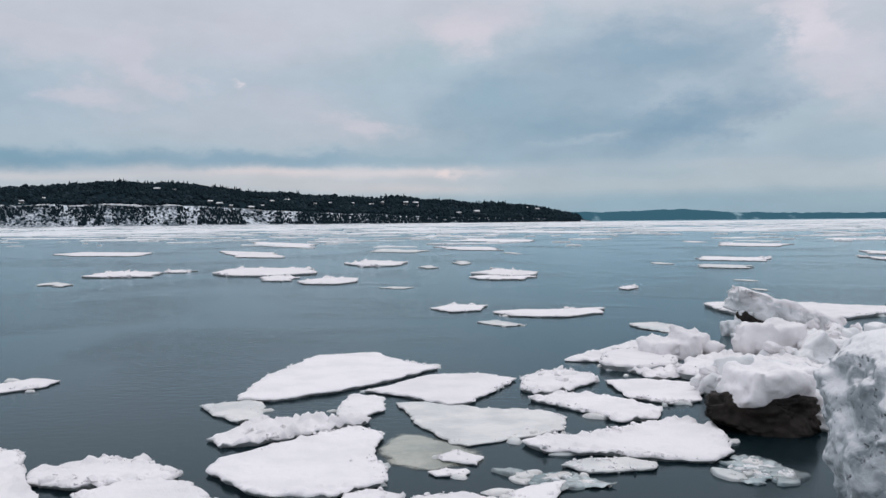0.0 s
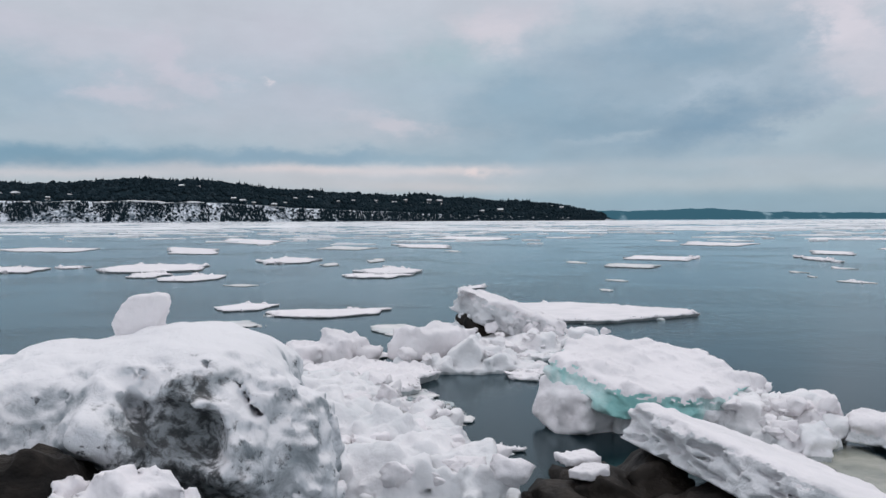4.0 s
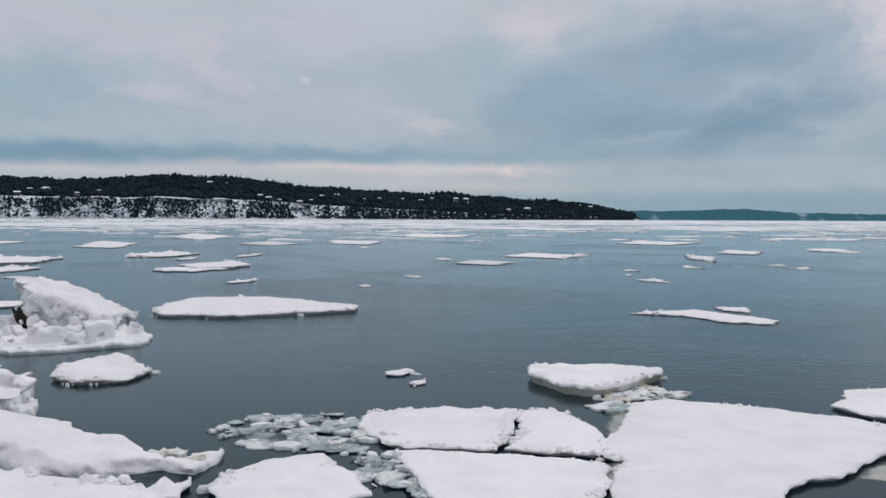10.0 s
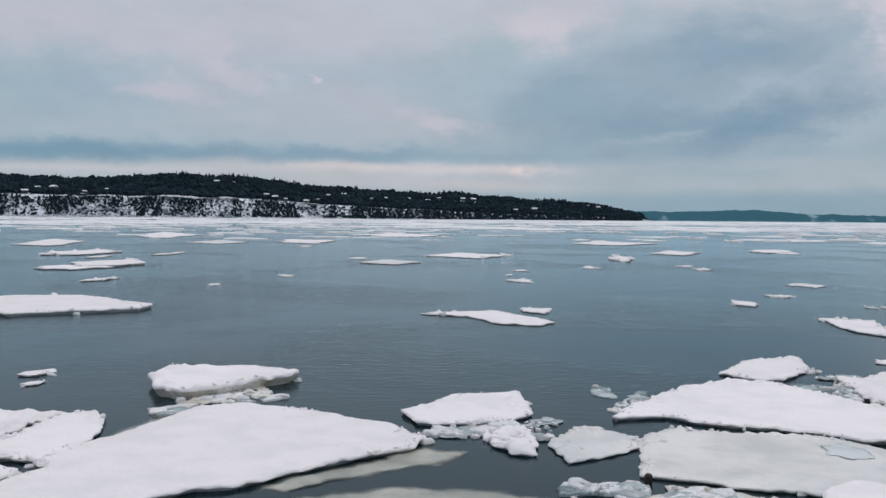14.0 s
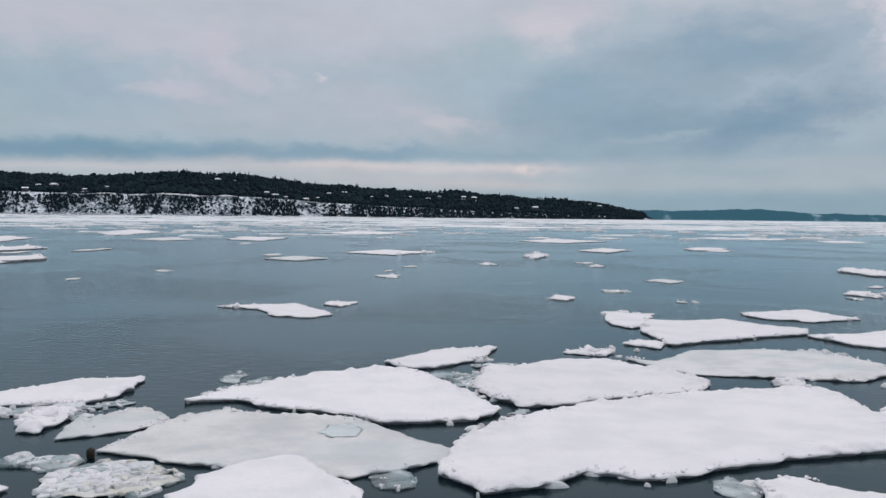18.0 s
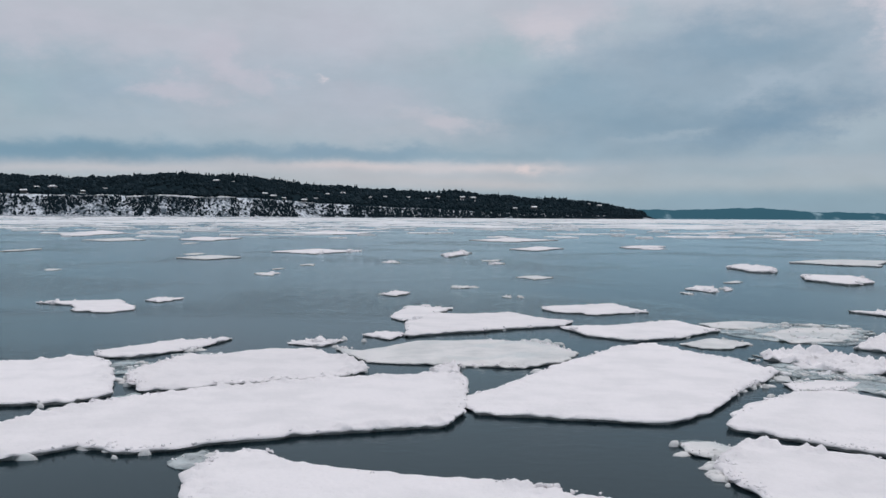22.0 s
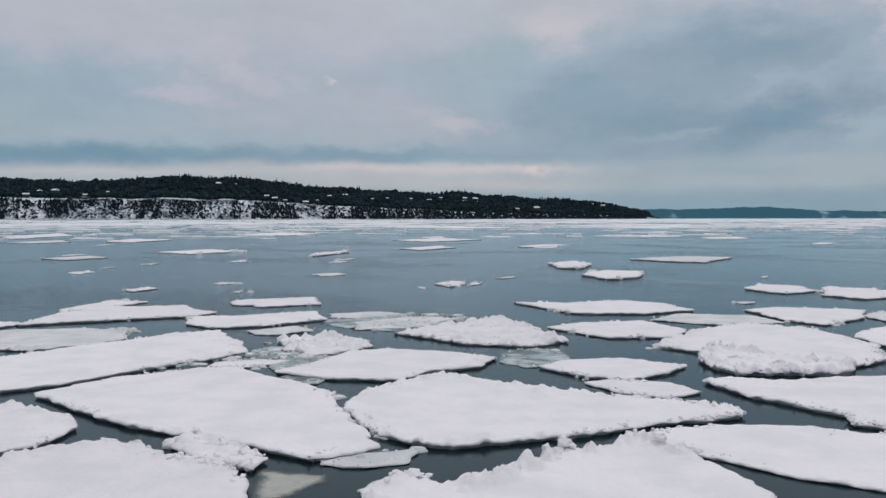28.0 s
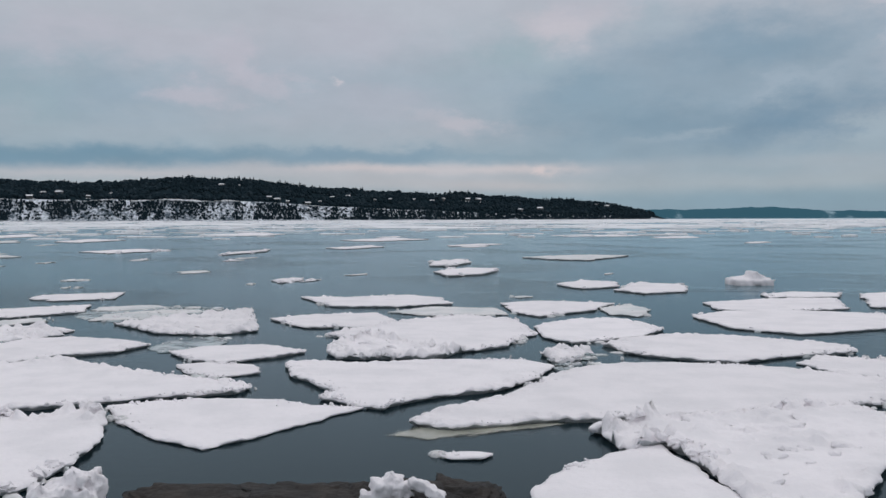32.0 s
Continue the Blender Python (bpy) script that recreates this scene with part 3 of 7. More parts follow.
# hills further down the river, far behind everything
fx = np.linspace(500, 3600, 220)
fy = 2750 + (fx - 900) * 0.30
fh = 22 * np.interp(fx, [500, 650, 900, 1050, 1250, 1500, 2200, 3600], [0.9, 1.25, 1.45, 1.65, 1.2, 1.05, 1.0, 0.9]) + 6 * (fbm(fx * 0.012, fx * 0, 4.0) - 0.5) + 5 * (fbm(fx * 0.05, fx * 0, 6.0) - 0.5)
fv, ff = [], []
for i in range(len(fx)):
    fv += [(fx[i], fy[i], -1), (fx[i] + 2, fy[i] + 30, fh[i] * 0.8), (fx[i] + 8, fy[i] + 120, fh[i]), (fx[i] + 20, fy[i] + 400, -1)]
    if i:
        ff += [((i - 1) * 4 + j, i * 4 + j, i * 4 + j + 1, (i - 1) * 4 + j + 1) for j in range(3)]
tagged(new("backdrop", mesh_from("backdrop", [tuple(map(float, v)) for v in fv], ff, FAR)), "blue wooded hills far down the river, their haze put in as a glow", "hill", kind="structure")

# the other shores beyond sight: low snowy land that closes the river behind the camera and beyond the hills
for name, pts in (("shore_west", [(-4500, -900), (-860, 700), (-900, 2200), (-4500, 4600)]), ("shore_north", [(-700, 1700), (700, 2600), (4400, 4550), (-4400, 4550)])):
    vs = [(x, y, 0.5) for x, y in pts]
    tagged(new(name, mesh_from(name, vs, [tuple(range(len(vs)))], BANK)), "low snowy land beyond the river", "ground", kind="structure")

# drifting ice further out: a few hundred metres off the floes merge into a white belt
def drift(name, label, count, ylo, yhi, power, size):
    verts, faces = [], []
    for _ in range(count):
        y = ylo + (yhi - ylo) * rng.random() ** power
        x = 25 + (rng.random() - 0.5) * (1.45 * y + 60)
        L, W = size * y ** 0.75 * math.exp(rng.normal() * 0.6), 0
        W = L * rng.uniform(0.35, 0.8)
        n, a0, b, h = int(rng.integers(10, 15)), rng.uniform(-0.25, 0.25), len(verts), rng.uniform(0.05, 0.20)
        rr = [rng.uniform(0.45, 1.15) for _ in range(n)]
        for s, z in ((1.0, -0.05), (1.0, h * 0.7), (0.94, h)):
            for i in range(n):
                a = 6.283 * i / n
                px, py = L * rr[i] * s * math.cos(a), W * rr[i] * s * math.sin(a)
                verts.append((x + px * math.cos(a0) - py * math.sin(a0), y + px * math.sin(a0) + py * math.cos(a0), z + (h * 0.5 * rng.random() if s < 1 else 0)))
        for r in range(2):
            faces += [(b + r * n + i, b + r * n + (i + 1) % n, b + (r + 1) * n + (i + 1) % n, b + (r + 1) * n + i) for i in range(n)]
        faces.append(tuple(b + 2 * n + i for i in range(n)))
    tagged(new(name, mesh_from(name, verts, faces, FLOESNOW, False)), label, "ice floes", kind="stuff")


drift("drifting_ice", "scattered white floes drifting on mid river", 620, 100, 300, 0.8, 0.050)
drift("drifting_ice_belt", "belt of white drift ice off the far shore", 3600, 210, 1500, 1.0, 0.07)
tagged(new("shore_ice", mesh_from("shore_ice", [(float(u * (np.interp(u, U, DIST) + o)), float(np.interp(u, U, DIST) + o), 0.35) for u in np.linspace(-0.95, 0.262, 90) for o in (-60 - 40 * math.sin(u * 37), 4)],
       [(2 * i, 2 * i + 2, 2 * i + 3, 2 * i + 1) for i in range(89)], BANK)), "fast ice along the far shore", "ice", kind="structure")

# ---- ice floes ----
def poly_sdf(X, Y, pts):
    """Distance to the outline, positive inside."""
    d = np.full(X.shape, 1e9)
    inside = np.zeros(X.shape, bool)
    for (ax, ay), (bx, by) in zip(pts, pts[1:] + pts[:1]):
        ex, ey = bx - ax, by - ay
        t = np.clip(((X - ax) * ex + (Y - ay) * ey) / (ex * ex + ey * ey + 1e-12), 0, 1)
        d = np.minimum(d, np.hypot(X - ax - t * ex, Y - ay - t * ey))
        inside ^= ((ay > Y) != (by > Y)) & (X < ex * (Y - ay) / (ey + 1e-12) + ax)
    return np.where(inside, d, -d)


def sheet_mesh(pts, cell, top, rim, seed, low=-0.06, ragged=1.0, lumps=0.0, flat=0.05, rings=2, lace=None):
    """A slab of ice over an outline. Returns the uneven top and the crumbling, undercut sides as (verts, faces) each."""
    xs_, ys_ = [p[0] for p in pts], [p[1] for p in pts]
    gx = np.arange(min(xs_) - 3 * cell, max(xs_) + 3.5 * cell, cell)
    gy = np.arange(min(ys_) - 3 * cell, max(ys_) + 3.5 * cell, cell)
    X, Y = np.meshgrid(gx, gy)
    s1, s2, s3 = 0.9 + cell * 4, 0.22 + cell * 2, 0.08 + cell * 1.5
    wob = lambda k: ((vnoise(X / s1, Y / s1, seed + k) - 0.5) * 0.09 * s1 + (vnoise(X / s2, Y / s2, seed + k + 1) - 0.5) * 0.30 * s2
                     + (vnoise(X / s3, Y / s3, seed + k + 2) - 0.5) * 0.5 * s3)
    S = poly_sdf(X + ragged * wob(0), Y + ragged * wob(3), pts)
    if lace is not None:
        S = np.minimum(S, (fbm(X / 0.30, Y / 0.22, seed + 30, 3) - lace) * 0.6)
    GY, GX = np.gradient(S, cell)
    gl = np.maximum(np.hypot(GX, GY), 0.4)
    GX, GY = GX / gl, GY / gl
    ok = S > -0.45 * cell
    quad = ok[:-1, :-1] & ok[1:, :-1] & ok[:-1, 1:] & ok[1:, 1:]
    if quad.sum() < 2:
        return None
    full = np.zeros((S.shape[0] + 1, S.shape[1] + 1), int)
    full[1:-1, 1:-1] = quad
    count = full[:-1, :-1] + full[1:, :-1] + full[:-1, 1:] + full[1:, 1:]
    used, edge = count > 0, (count > 0) & (count < 4)
    shift = np.clip(S, -cell, cell) * 0.9
    X, Y = np.where(edge, X - shift * GX, X), np.where(edge, Y - shift * GY, Y)
    D = np.where(edge, 0.0, np.maximum(S, 0))
    Z = top * (1 - flat + 2 * flat * fbm(X * 0.8, Y * 0.8, seed + 5, 3)) + 0.012 * (fbm(X * 5, Y * 5, seed + 6) - 0.5) + 0.010 * np.clip(fbm(X * 2.2, Y * 2.2, seed + 16, 3) - 0.55, 0, 1) * 4
    Z -= min(0.018, 0.2 * top) * np.exp(-D / (0.02 + cell * 0.5))
    crumb = np.clip(fbm(X / (0.08 + cell), Y / (0.08 + cell), seed + 7, 3) - 0.44, 0, 1) * 2.8
    Z += min(1.5 * rim, 0.14) * crumb * np.exp(-((D - 0.08 - cell) / (0.12 + 1.5 * cell)) ** 2) * np.clip(vnoise(X * 0.7, Y * 0.7, seed + 8) * 2.2 - 0.4, 0, 1.3)
    if lumps:
        Z += lumps * np.clip(fbm(X / 0.17, Y / 0.17, seed + 9, 3) - 0.38, 0, 1) * 3.2 * np.clip(D / 0.10, 0.1, 1) * np.clip(fbm(X * 0.9, Y * 0.9, seed + 11, 2) * 2 - 0.5, 0.2, 1)
    index = -np.ones(S.shape, int)
    index[used] = np.arange(used.sum())
    V = np.stack([X[used], Y[used], Z[used]], 1)
    j, i = np.nonzero(quad)
    F = np.stack([index[j, i], index[j, i + 1], index[j + 1, i + 1], index[j + 1, i]], 1)
    # open edges of the sheet carry the sides
    E = np.concatenate([F[:, [k, (k + 1) % 4]] for k in range(4)])
    n0 = len(V)
    key, rev = E[:, 0] * n0 + E[:, 1], E[:, 1] * n0 + E[:, 0]
    E = E[~np.isin(key, rev)]
    ids, inv = np.unique(E, return_inverse=True)
    inv = inv.reshape(-1, 2)
    nr = len(ids)
    gx_, gy_, R = GX[used][ids], GY[used][ids], V[ids]
    sides = [R]
    deep = R[:, 2].mean() - low
    for k in range(1, rings + 1):
        f = k / rings if rings > 2 else (0.16, 1.0)[k - 1]
        out = (vnoise(R[:, 0] * 8 + k * 5, R[:, 1] * 8, seed + 12 + k) - 0.45) * (0.03 + 0.10 * deep) - (0.04 * f + 0.09 * (k == rings) if low > -0.1 else 0.06 * f)
        sides.append(np.stack([R[:, 0] - gx_ * out, R[:, 1] - gy_ * out, R[:, 2] * (1 - f) + low * f], 1))
    skirt = lambda k, a, b: np.stack([inv[:, 1] + a, inv[:, 0] + a, inv[:, 0] + b, inv[:, 1] + b], 1)
    # the snow rounds over the rim: the first step down belongs to the top
    over = np.stack([ids[inv[:, 1]], ids[inv[:, 0]], inv[:, 0] + n0, inv[:, 1] + n0], 1)
    V, F = np.concatenate([V, sides[1]]), np.concatenate([F, over])
    SV = np.concatenate(sides[1:])
    SF = np.concatenate([skirt(k, k * nr, (k + 1) * nr) for k in range(rings - 1)])
    return (V, F), (SV, SF)


def np_mesh(name, vf, mat, smooth=True):
    return mesh_from(name, vf[0].tolist(), vf[1].tolist(), mat, smooth)


def chunk_mesh(seed, mat, flat=0.6):
    """A broken lump of ice: a faceted ball with dents."""
    bm = bmesh.new()
    bmesh.ops.create_icosphere(bm, subdivisions=3, radius=1.0)
    off = Vector((seed * 3.1, seed * 1.7, seed * 0.9))
    cutter = random.Random(seed)
    planes = [(Vector((cutter.gauss(0, 1), cutter.gauss(0, 1), cutter.gauss(0, 1))).normalized(), cutter.uniform(0.5, 0.85)) for _ in range(9)]
    for v in bm.verts:
        v.co *= 1.0 + noise.noise(v.co * 1.3 + off) * 0.5
        for pn, pd in planes:
            v.co -= pn * max(0.0, v.co.dot(pn) - pd) * 0.92
        v.co *= 1.0 + noise.noise(v.co * 3.4 + off) * 0.26 + noise.noise(v.co * 8 + off) * 0.13
        v.co.z *= flat
    me = bpy.data.meshes.new("chunk")
    bm.to_mesh(me)
    bm.free()
    me.materials.append(mat)
    me.polygons.foreach_set("use_smooth", [True] * len(me.polygons))
    return me


CHUNKS = [chunk_mesh(k, SNOW, 0.55 + 0.06 * (k % 4)) for k in range(7)]
GREYCHUNKS = [chunk_mesh(k + 20, ICE, 0.5 + 0.06 * (k % 4)) for k in range(5)]
DIRTYCHUNKS = [chunk_mesh(k + 40, DIRTY, 0.5 + 0.06 * (k % 4)) for k in range(5)]
floe_rng = random.Random(11)
ICO = bmesh.new()
bmesh.ops.create_icosphere(ICO, subdivisions=1, radius=1.0)
ICO.verts.ensure_lookup_table()
ICO_V = np.array([v.co[:] for v in ICO.verts])
ICO_F = np.array([[v.index for v in f.verts] for f in ICO.faces])
ICO.free()


def crumbs(ob, cover, body, count, seed, big=0.06):
    """Crumbs of broken snow along the rim of a floe, in drifts, and a few in the water at its foot."""
    r_ = np.random.default_rng(int(seed * 100))
    rim = body[0][: len(body[0]) // 2] * np.array([1, 1, 1.39]) + np.array([0, 0, 0.023])
    rim = rim[rim[:, 2] > rim[:, 2].max() * 0.4]
    if len(rim) < 8 or count < 1:
        return
    drift_ = vnoise(rim[:, 0] * 1.3, rim[:, 1] * 1.3, seed + 40) ** 6
    pick_ = r_.choice(len(rim), count, p=drift_ / drift_.sum())
    inward = 1 - np.abs(r_.normal(0, 0.09, count)) / np.maximum(np.linalg.norm(rim[pick_, :2], axis=1), 0.3)
    vs, fs = [], []
    for k in range(count):
        x, y, z = rim[pick_[k]]
        s = 0.012 + big * r_.random() ** 3
        m = np.array(pose(0, 0, 0, *r_.uniform(0, 360, 3)).to_3x3())
        v = (ICO_V * (1 + r_.uniform(-0.45, 0.35, (len(ICO_V), 1)))) @ m.T * np.array([s, s, s * 0.75])
        vs.append(v + np.array([x * inward[k], y * inward[k], z - s * 0.25]))
        fs.append(ICO_F + len(ICO_V) * k)
    bits = tagged(new("rim_snow", np_mesh("rim_snow", (np.concatenate(vs), np.concatenate(fs)), SNOW, False)), kind="stuff")
    bits.parent = ob


LABELS = {
    "thin": ("thin sheet of clear grey-green ice afloat between floes", "small plate of thin clear ice afloat"),
    "snow": ("broad flat ice floe with packed white snow on river water", "small flat ice floe with white snow on river water"),
    "wet": ("thin wet grey-white ice floe lying low in the water", "small scrap of wet grey ice lying low in the water"),
    "rubble": ("ice floe heaped with broken white lumps in the water", "small crumbling ice floe with broken lumps"),
    "dirty": ("snow-topped ice floe with a dirt-brown crumbling edge", "small ice floe with a dirt-brown edge"),
    "shelf": ("drowned olive-grey ice shelf just under the water surface", "drowned olive-grey ice just under the water"),
}


def floe(cx, cy, outline, top=0.14, kind="snow", rim=0.03, chunks=0):
    seed = floe_rng.random() * 50
    far = math.hypot(cx - min(max(cx, 0), 51), cy)
    span = max(math.hypot(x, y) for x, y in outline)
    cell = max(0.038, min(far * 0.0030, span * 0.08))
    if kind == "shelf":
        cell *= 1.5
    cover, body = {"snow": (SNOW, EDGE), "wet": (WET, EDGE), "rubble": (SNOW, EDGE), "shelf": (SHELF, SHELF), "thin": (CLEAR, CLEAR), "dirty": (SNOW, DIRTY)}[kind]
    made = sheet_mesh(outline, cell, top, rim if far < 18 else rim * 0.4, seed, ragged=0.8 if far < 22 else 1.25 if far < 45 else 2.6, lumps=0.065 if kind == "rubble" else 0.0)
    if made is None:
        return None
    ob = new("drowned_ice" if kind == "shelf" else "ice_floe")
    ob.location = (cx, cy, 0)
    ob.empty_display_size = 0.2
    for name, vf, m in ((("snow_cover", made[0], cover), ("ice_body", made[1], body)) if kind != "shelf" else (("ice_plate", made[0], cover),)):
        new(name, np_mesh(name, vf, m)).parent = ob
    if kind == "shelf":
        shoal = ob.children[0].data.attributes.new("shoal", "FLOAT", "POINT")
        shoal.data.foreach_set("value", np.maximum(poly_sdf(made[0][0][:, 0], made[0][0][:, 1], outline), 0).astype(np.float32))
    tagged(ob, LABELS[kind][0 if span > 0.9 else 1], "ice floe", "floes on the river")
    if kind != "shelf" and far < 18:
        around = sum(math.dist(a, b) for a, b in zip(outline, outline[1:] + outline[:1]))
        crumbs(ob, made[0], made[1], int(around * (16 if rim > 0.035 else 6) * min(1.0, 9 / far)), seed, 0.02 + 0.35 * rim)
    elif kind in ("snow", "rubble") and far < 70:
        around = sum(math.dist(a, b) for a, b in zip(outline, outline[1:] + outline[:1]))
        crumbs(ob, made[0], made[1], int(min(60, around * 2.2)), seed, 0.0042 * far)
    if kind == "rubble" and not chunks and far < 40:
        chunks = int(8 + span * 14)
    xs_, ys_ = [p[0] for p in outline], [p[1] for p in outline]
    for _ in range(chunks):
        for _ in range(20):
            x, y = floe_rng.uniform(min(xs_), max(xs_)), floe_rng.uniform(min(ys_), max(ys_))
            if poly_sdf(np.array([x]), np.array([y]), outline)[0] > 0.02:
                break
        s = floe_rng.uniform(0.05, 0.13) * (1.5 if floe_rng.random() < 0.15 else 1)
        c = new("chunk", floe_rng.choice(CHUNKS))
        c.parent = ob
        c.location = (x, y, top - s * 0.12)
        c.rotation_euler = (floe_rng.uniform(-0.4, 0.4), floe_rng.uniform(-0.4, 0.4), floe_rng.uniform(0, 6.28))
        c.scale = (s, s * floe_rng.uniform(0.7, 1.2), s * floe_rng.uniform(0.6, 1.0))
    return ob


# centre, outline in metres round it, freeboard, kind, height of the rim
floe(-0.46, 17.18, [(-1.52, -2.28), (-1.46, -1.28), (-1.13, 0.49), (-0.46, 2.41), (0.83, 2.72), (1.11, 1.84), (1.97, 0.51), (1.56, -0.24), (0.11, -1.77), (-1.01, -2.40)], 0.070, "snow", 0.02)
floe(-1.92, 14.19, [(-0.64, 0.41), (-0.22, 0.53), (0.11, 0.77), (0.45, 0.26), (0.45, -0.74), (0.11, -0.92), (-0.26, -0.32)], 0.044, "wet", 0.03)
floe(1.46, 15.52, [(-1.42, -0.09), (-0.92, 0.38), (-0.15, 1.35), (0.82, 1.40), (1.38, 0.75), (0.90, -0.20), (0.18, -1.38), (-0.11, -1.52), (-0.68, -0.69)], 0.057, "snow", 0.02)
floe(0.00, 14.07, [(-0.34, 0.01), (-0.16, 0.91), (0.40, 0.73), (0.40, -0.26), (0.02, -0.78), (-0.31, -0.61)], 0.053, "snow", 0.02)
floe(1.75, 12.94, [(-1.21, 1.48), (-0.64, 1.50), (0.10, 0.86), (1.04, 0.65), (1.29, 0.05), (1.07, -0.72), (0.20, -1.20), (-0.35, -1.43), (-0.58, -1.16), (-0.92, -0.03)], 0.031, "wet", 0.02)
floe(3.54, 11.38, [(-1.43, 0.18), (-1.11, 0.45), (-0.34, 0.45), (0.47, 1.03), (1.16, 1.12), (1.32, 0.39), (1.02, -0.78), (0.69, -1.06), (0.11, -0.93), (-0.60, -0.52), (-1.28, -0.34)], 0.070, "snow", 0.05)
floe(3.74, 13.73, [(-1.03, 0.56), (-0.41, 1.11), (0.04, 0.95), (0.53, 0.35), (0.83, -0.40), (0.54, -1.01), (-0.09, -1.15), (-0.40, -0.40)], 0.053, "snow", 0.04)
floe(4.93, 14.82, [(-0.55, 1.01), (0.22, 1.13), (1.01, 0.44), (0.51, -0.91), (-0.05, -1.11), (-0.52, -0.58), (-0.63, 0.03)], 0.053, "snow", 0.05)
floe(5.65, 16.48, [(-0.55, 0.31), (0.34, 0.65), (0.60, -0.43), (-0.39, -0.53)], 0.053, "rubble", 0.08)
floe(3.54, 15.95, [(-0.57, 0.32), (-0.05, 1.07), (0.43, 1.20), (0.80, 0.49), (0.76, -0.11), (0.01, -0.99), (-0.59, -1.11), (-0.79, -0.88)], 0.053, "rubble", 0.10)
floe(-1.03, 12.70, [(-1.05, -0.49), (-0.64, 0.33), (-0.27, 0.65), (0.39, 0.49), (1.05, 0.63), (1.21, 0.34), (0.43, -0.26), (-0.35, -0.80), (-0.77, -0.89)], 0.044, "rubble", 0.10)
floe(-0.54, 10.86, [(-1.25, -0.22), (-1.17, 0.33), (-0.67, 0.77), (-0.05, 1.47), (0.56, 1.83), (0.91, 1.34), (0.70, 0.59), (0.69, -0.02), (0.88, -0.49), (0.80, -0.94), (0.31, -1.34), (-0.04, -1.42), (-0.65, -1.18), (-1.01, -0.71)], 0.070, "snow", 0.03)
floe(0.82, 11.32, [(-0.66, 0.10), (-0.33, 1.14), (0.12, 0.92), (0.69, -0.07), (0.68, -0.61), (-0.02, -0.89), (-0.47, -0.59)], 0.006, "shelf", 0)
floe(1.23, 10.93, [(-0.29, 0.14), (-0.00, 0.38), (0.30, -0.02), (0.19, -0.37), (-0.20, -0.14)], 0.035, "snow", 0.02)
floe(0.99, 10.30, [(-0.26, 0.11), (0.24, 0.15), (0.17, -0.13), (-0.15, -0.13)], 0.031, "snow", 0.02)
floe(2.98, 10.40, [(-0.63, 0.05), (-0.23, 0.31), (0.25, 0.25), (0.57, -0.05), (0.42, -0.28), (-0.38, -0.28)], 0.048, "wet", 0.05)
floe(1.86, 9.32, [(-0.29, -0.02), (-0.08, 0.30), (0.39, 0.42), (0.32, 0.04), (-0.02, -0.34), (-0.32, -0.40)], 0.053, "snow", 0.03)
floe(-2.99, 10.73, [(-0.74, -0.31), (-0.82, 0.29), (-0.42, 0.37), (-0.10, 0.64), (0.43, 0.39), (0.95, -0.24), (0.88, -0.51), (-0.18, -0.63)], 0.070, "rubble", 0.10)
floe(-2.23, 9.60, [(-0.88, 0.29), (-0.50, 0.62), (-0.05, 0.81), (0.38, 0.51), (0.73, -0.16), (0.77, -1.11), (-0.44, -0.97)], 0.066, "snow", 0.02)
floe(-4.00, 10.42, [(-0.57, 1.50), (-0.29, 1.41), (0.29, -0.05), (0.68, -0.76), (0.98, -1.80), (0.24, -1.71), (-1.35, 1.40)], 0.084, "snow", 0.04)
floe(-6.12, 16.93, [(-0.66, -0.19), (-0.41, 0.17), (0.02, 0.65), (0.57, 0.38), (0.51, -0.19), (-0.03, -0.82)], 0.044, "snow", 0.03)
floe(0.12, 9.35, [(-0.32, 0.21), (0.01, 0.33), (0.36, 0.09), (0.23, -0.35), (-0.28, -0.29)], 0.044, "snow", 0.03)
floe(1.02, 9.08, [(-0.45, 0.32), (0.12, 0.36), (0.49, 0.05), (0.30, -0.45), (-0.46, -0.27)], 0.044, "snow", 0.03)
floe(5.64, 17.61, [(-0.77, 0.32), (-0.05, 0.83), (0.83, 0.23), (0.64, -0.61), (-0.64, -0.76)], 0.044, "snow", 0.04)
floe(6.41, 19.38, [(-2.17, -1.04), (-0.51, 0.95), (0.98, 2.60), (1.01, 0.52), (1.54, -0.12), (0.29, -1.26), (-1.15, -1.65)], 0.044, "rubble", 0.08)
floe(6.07, 28.01, [(-1.95, 0.48), (-0.88, 0.84), (0.59, 0.76), (1.90, 1.11), (1.51, -0.52), (0.04, -1.61), (-1.22, -1.06)], 0.062, "snow", 0.03)
floe(3.34, 29.79, [(-1.06, 0.05), (-0.12, 1.32), (0.98, 0.69), (0.58, -0.84), (-0.38, -1.22)], 0.057, "snow", 0.03)
floe(3.96, 25.30, [(-0.62, 0.49), (0.07, 0.83), (0.59, -0.44), (-0.04, -0.88)], 0.030, "wet", 0.03)
floe(7.94, 23.80, [(-0.48, 0.80), (0.38, 0.94), (0.70, -0.10), (-0.10, -1.35), (-0.50, -0.29)], 0.035, "wet", 0.05)
floe(1.18, 62.16, [(-2.00, 0.22), (-0.51, 5.37), (2.24, 1.65), (1.24, -3.16), (-0.97, -4.08)], 0.105, "snow", 0.03)
floe(8.13, 48.34, [(-2.01, 0.29), (-0.04, 3.98), (1.46, 0.53), (1.09, -2.09), (-0.50, -2.71)], 0.147, "snow", 0.03)
floe(7.27, 45.28, [(-1.66, 0.92), (0.04, 2.02), (1.87, 0.56), (0.81, -1.97), (-1.07, -1.54)], 0.084, "snow", 0.03)
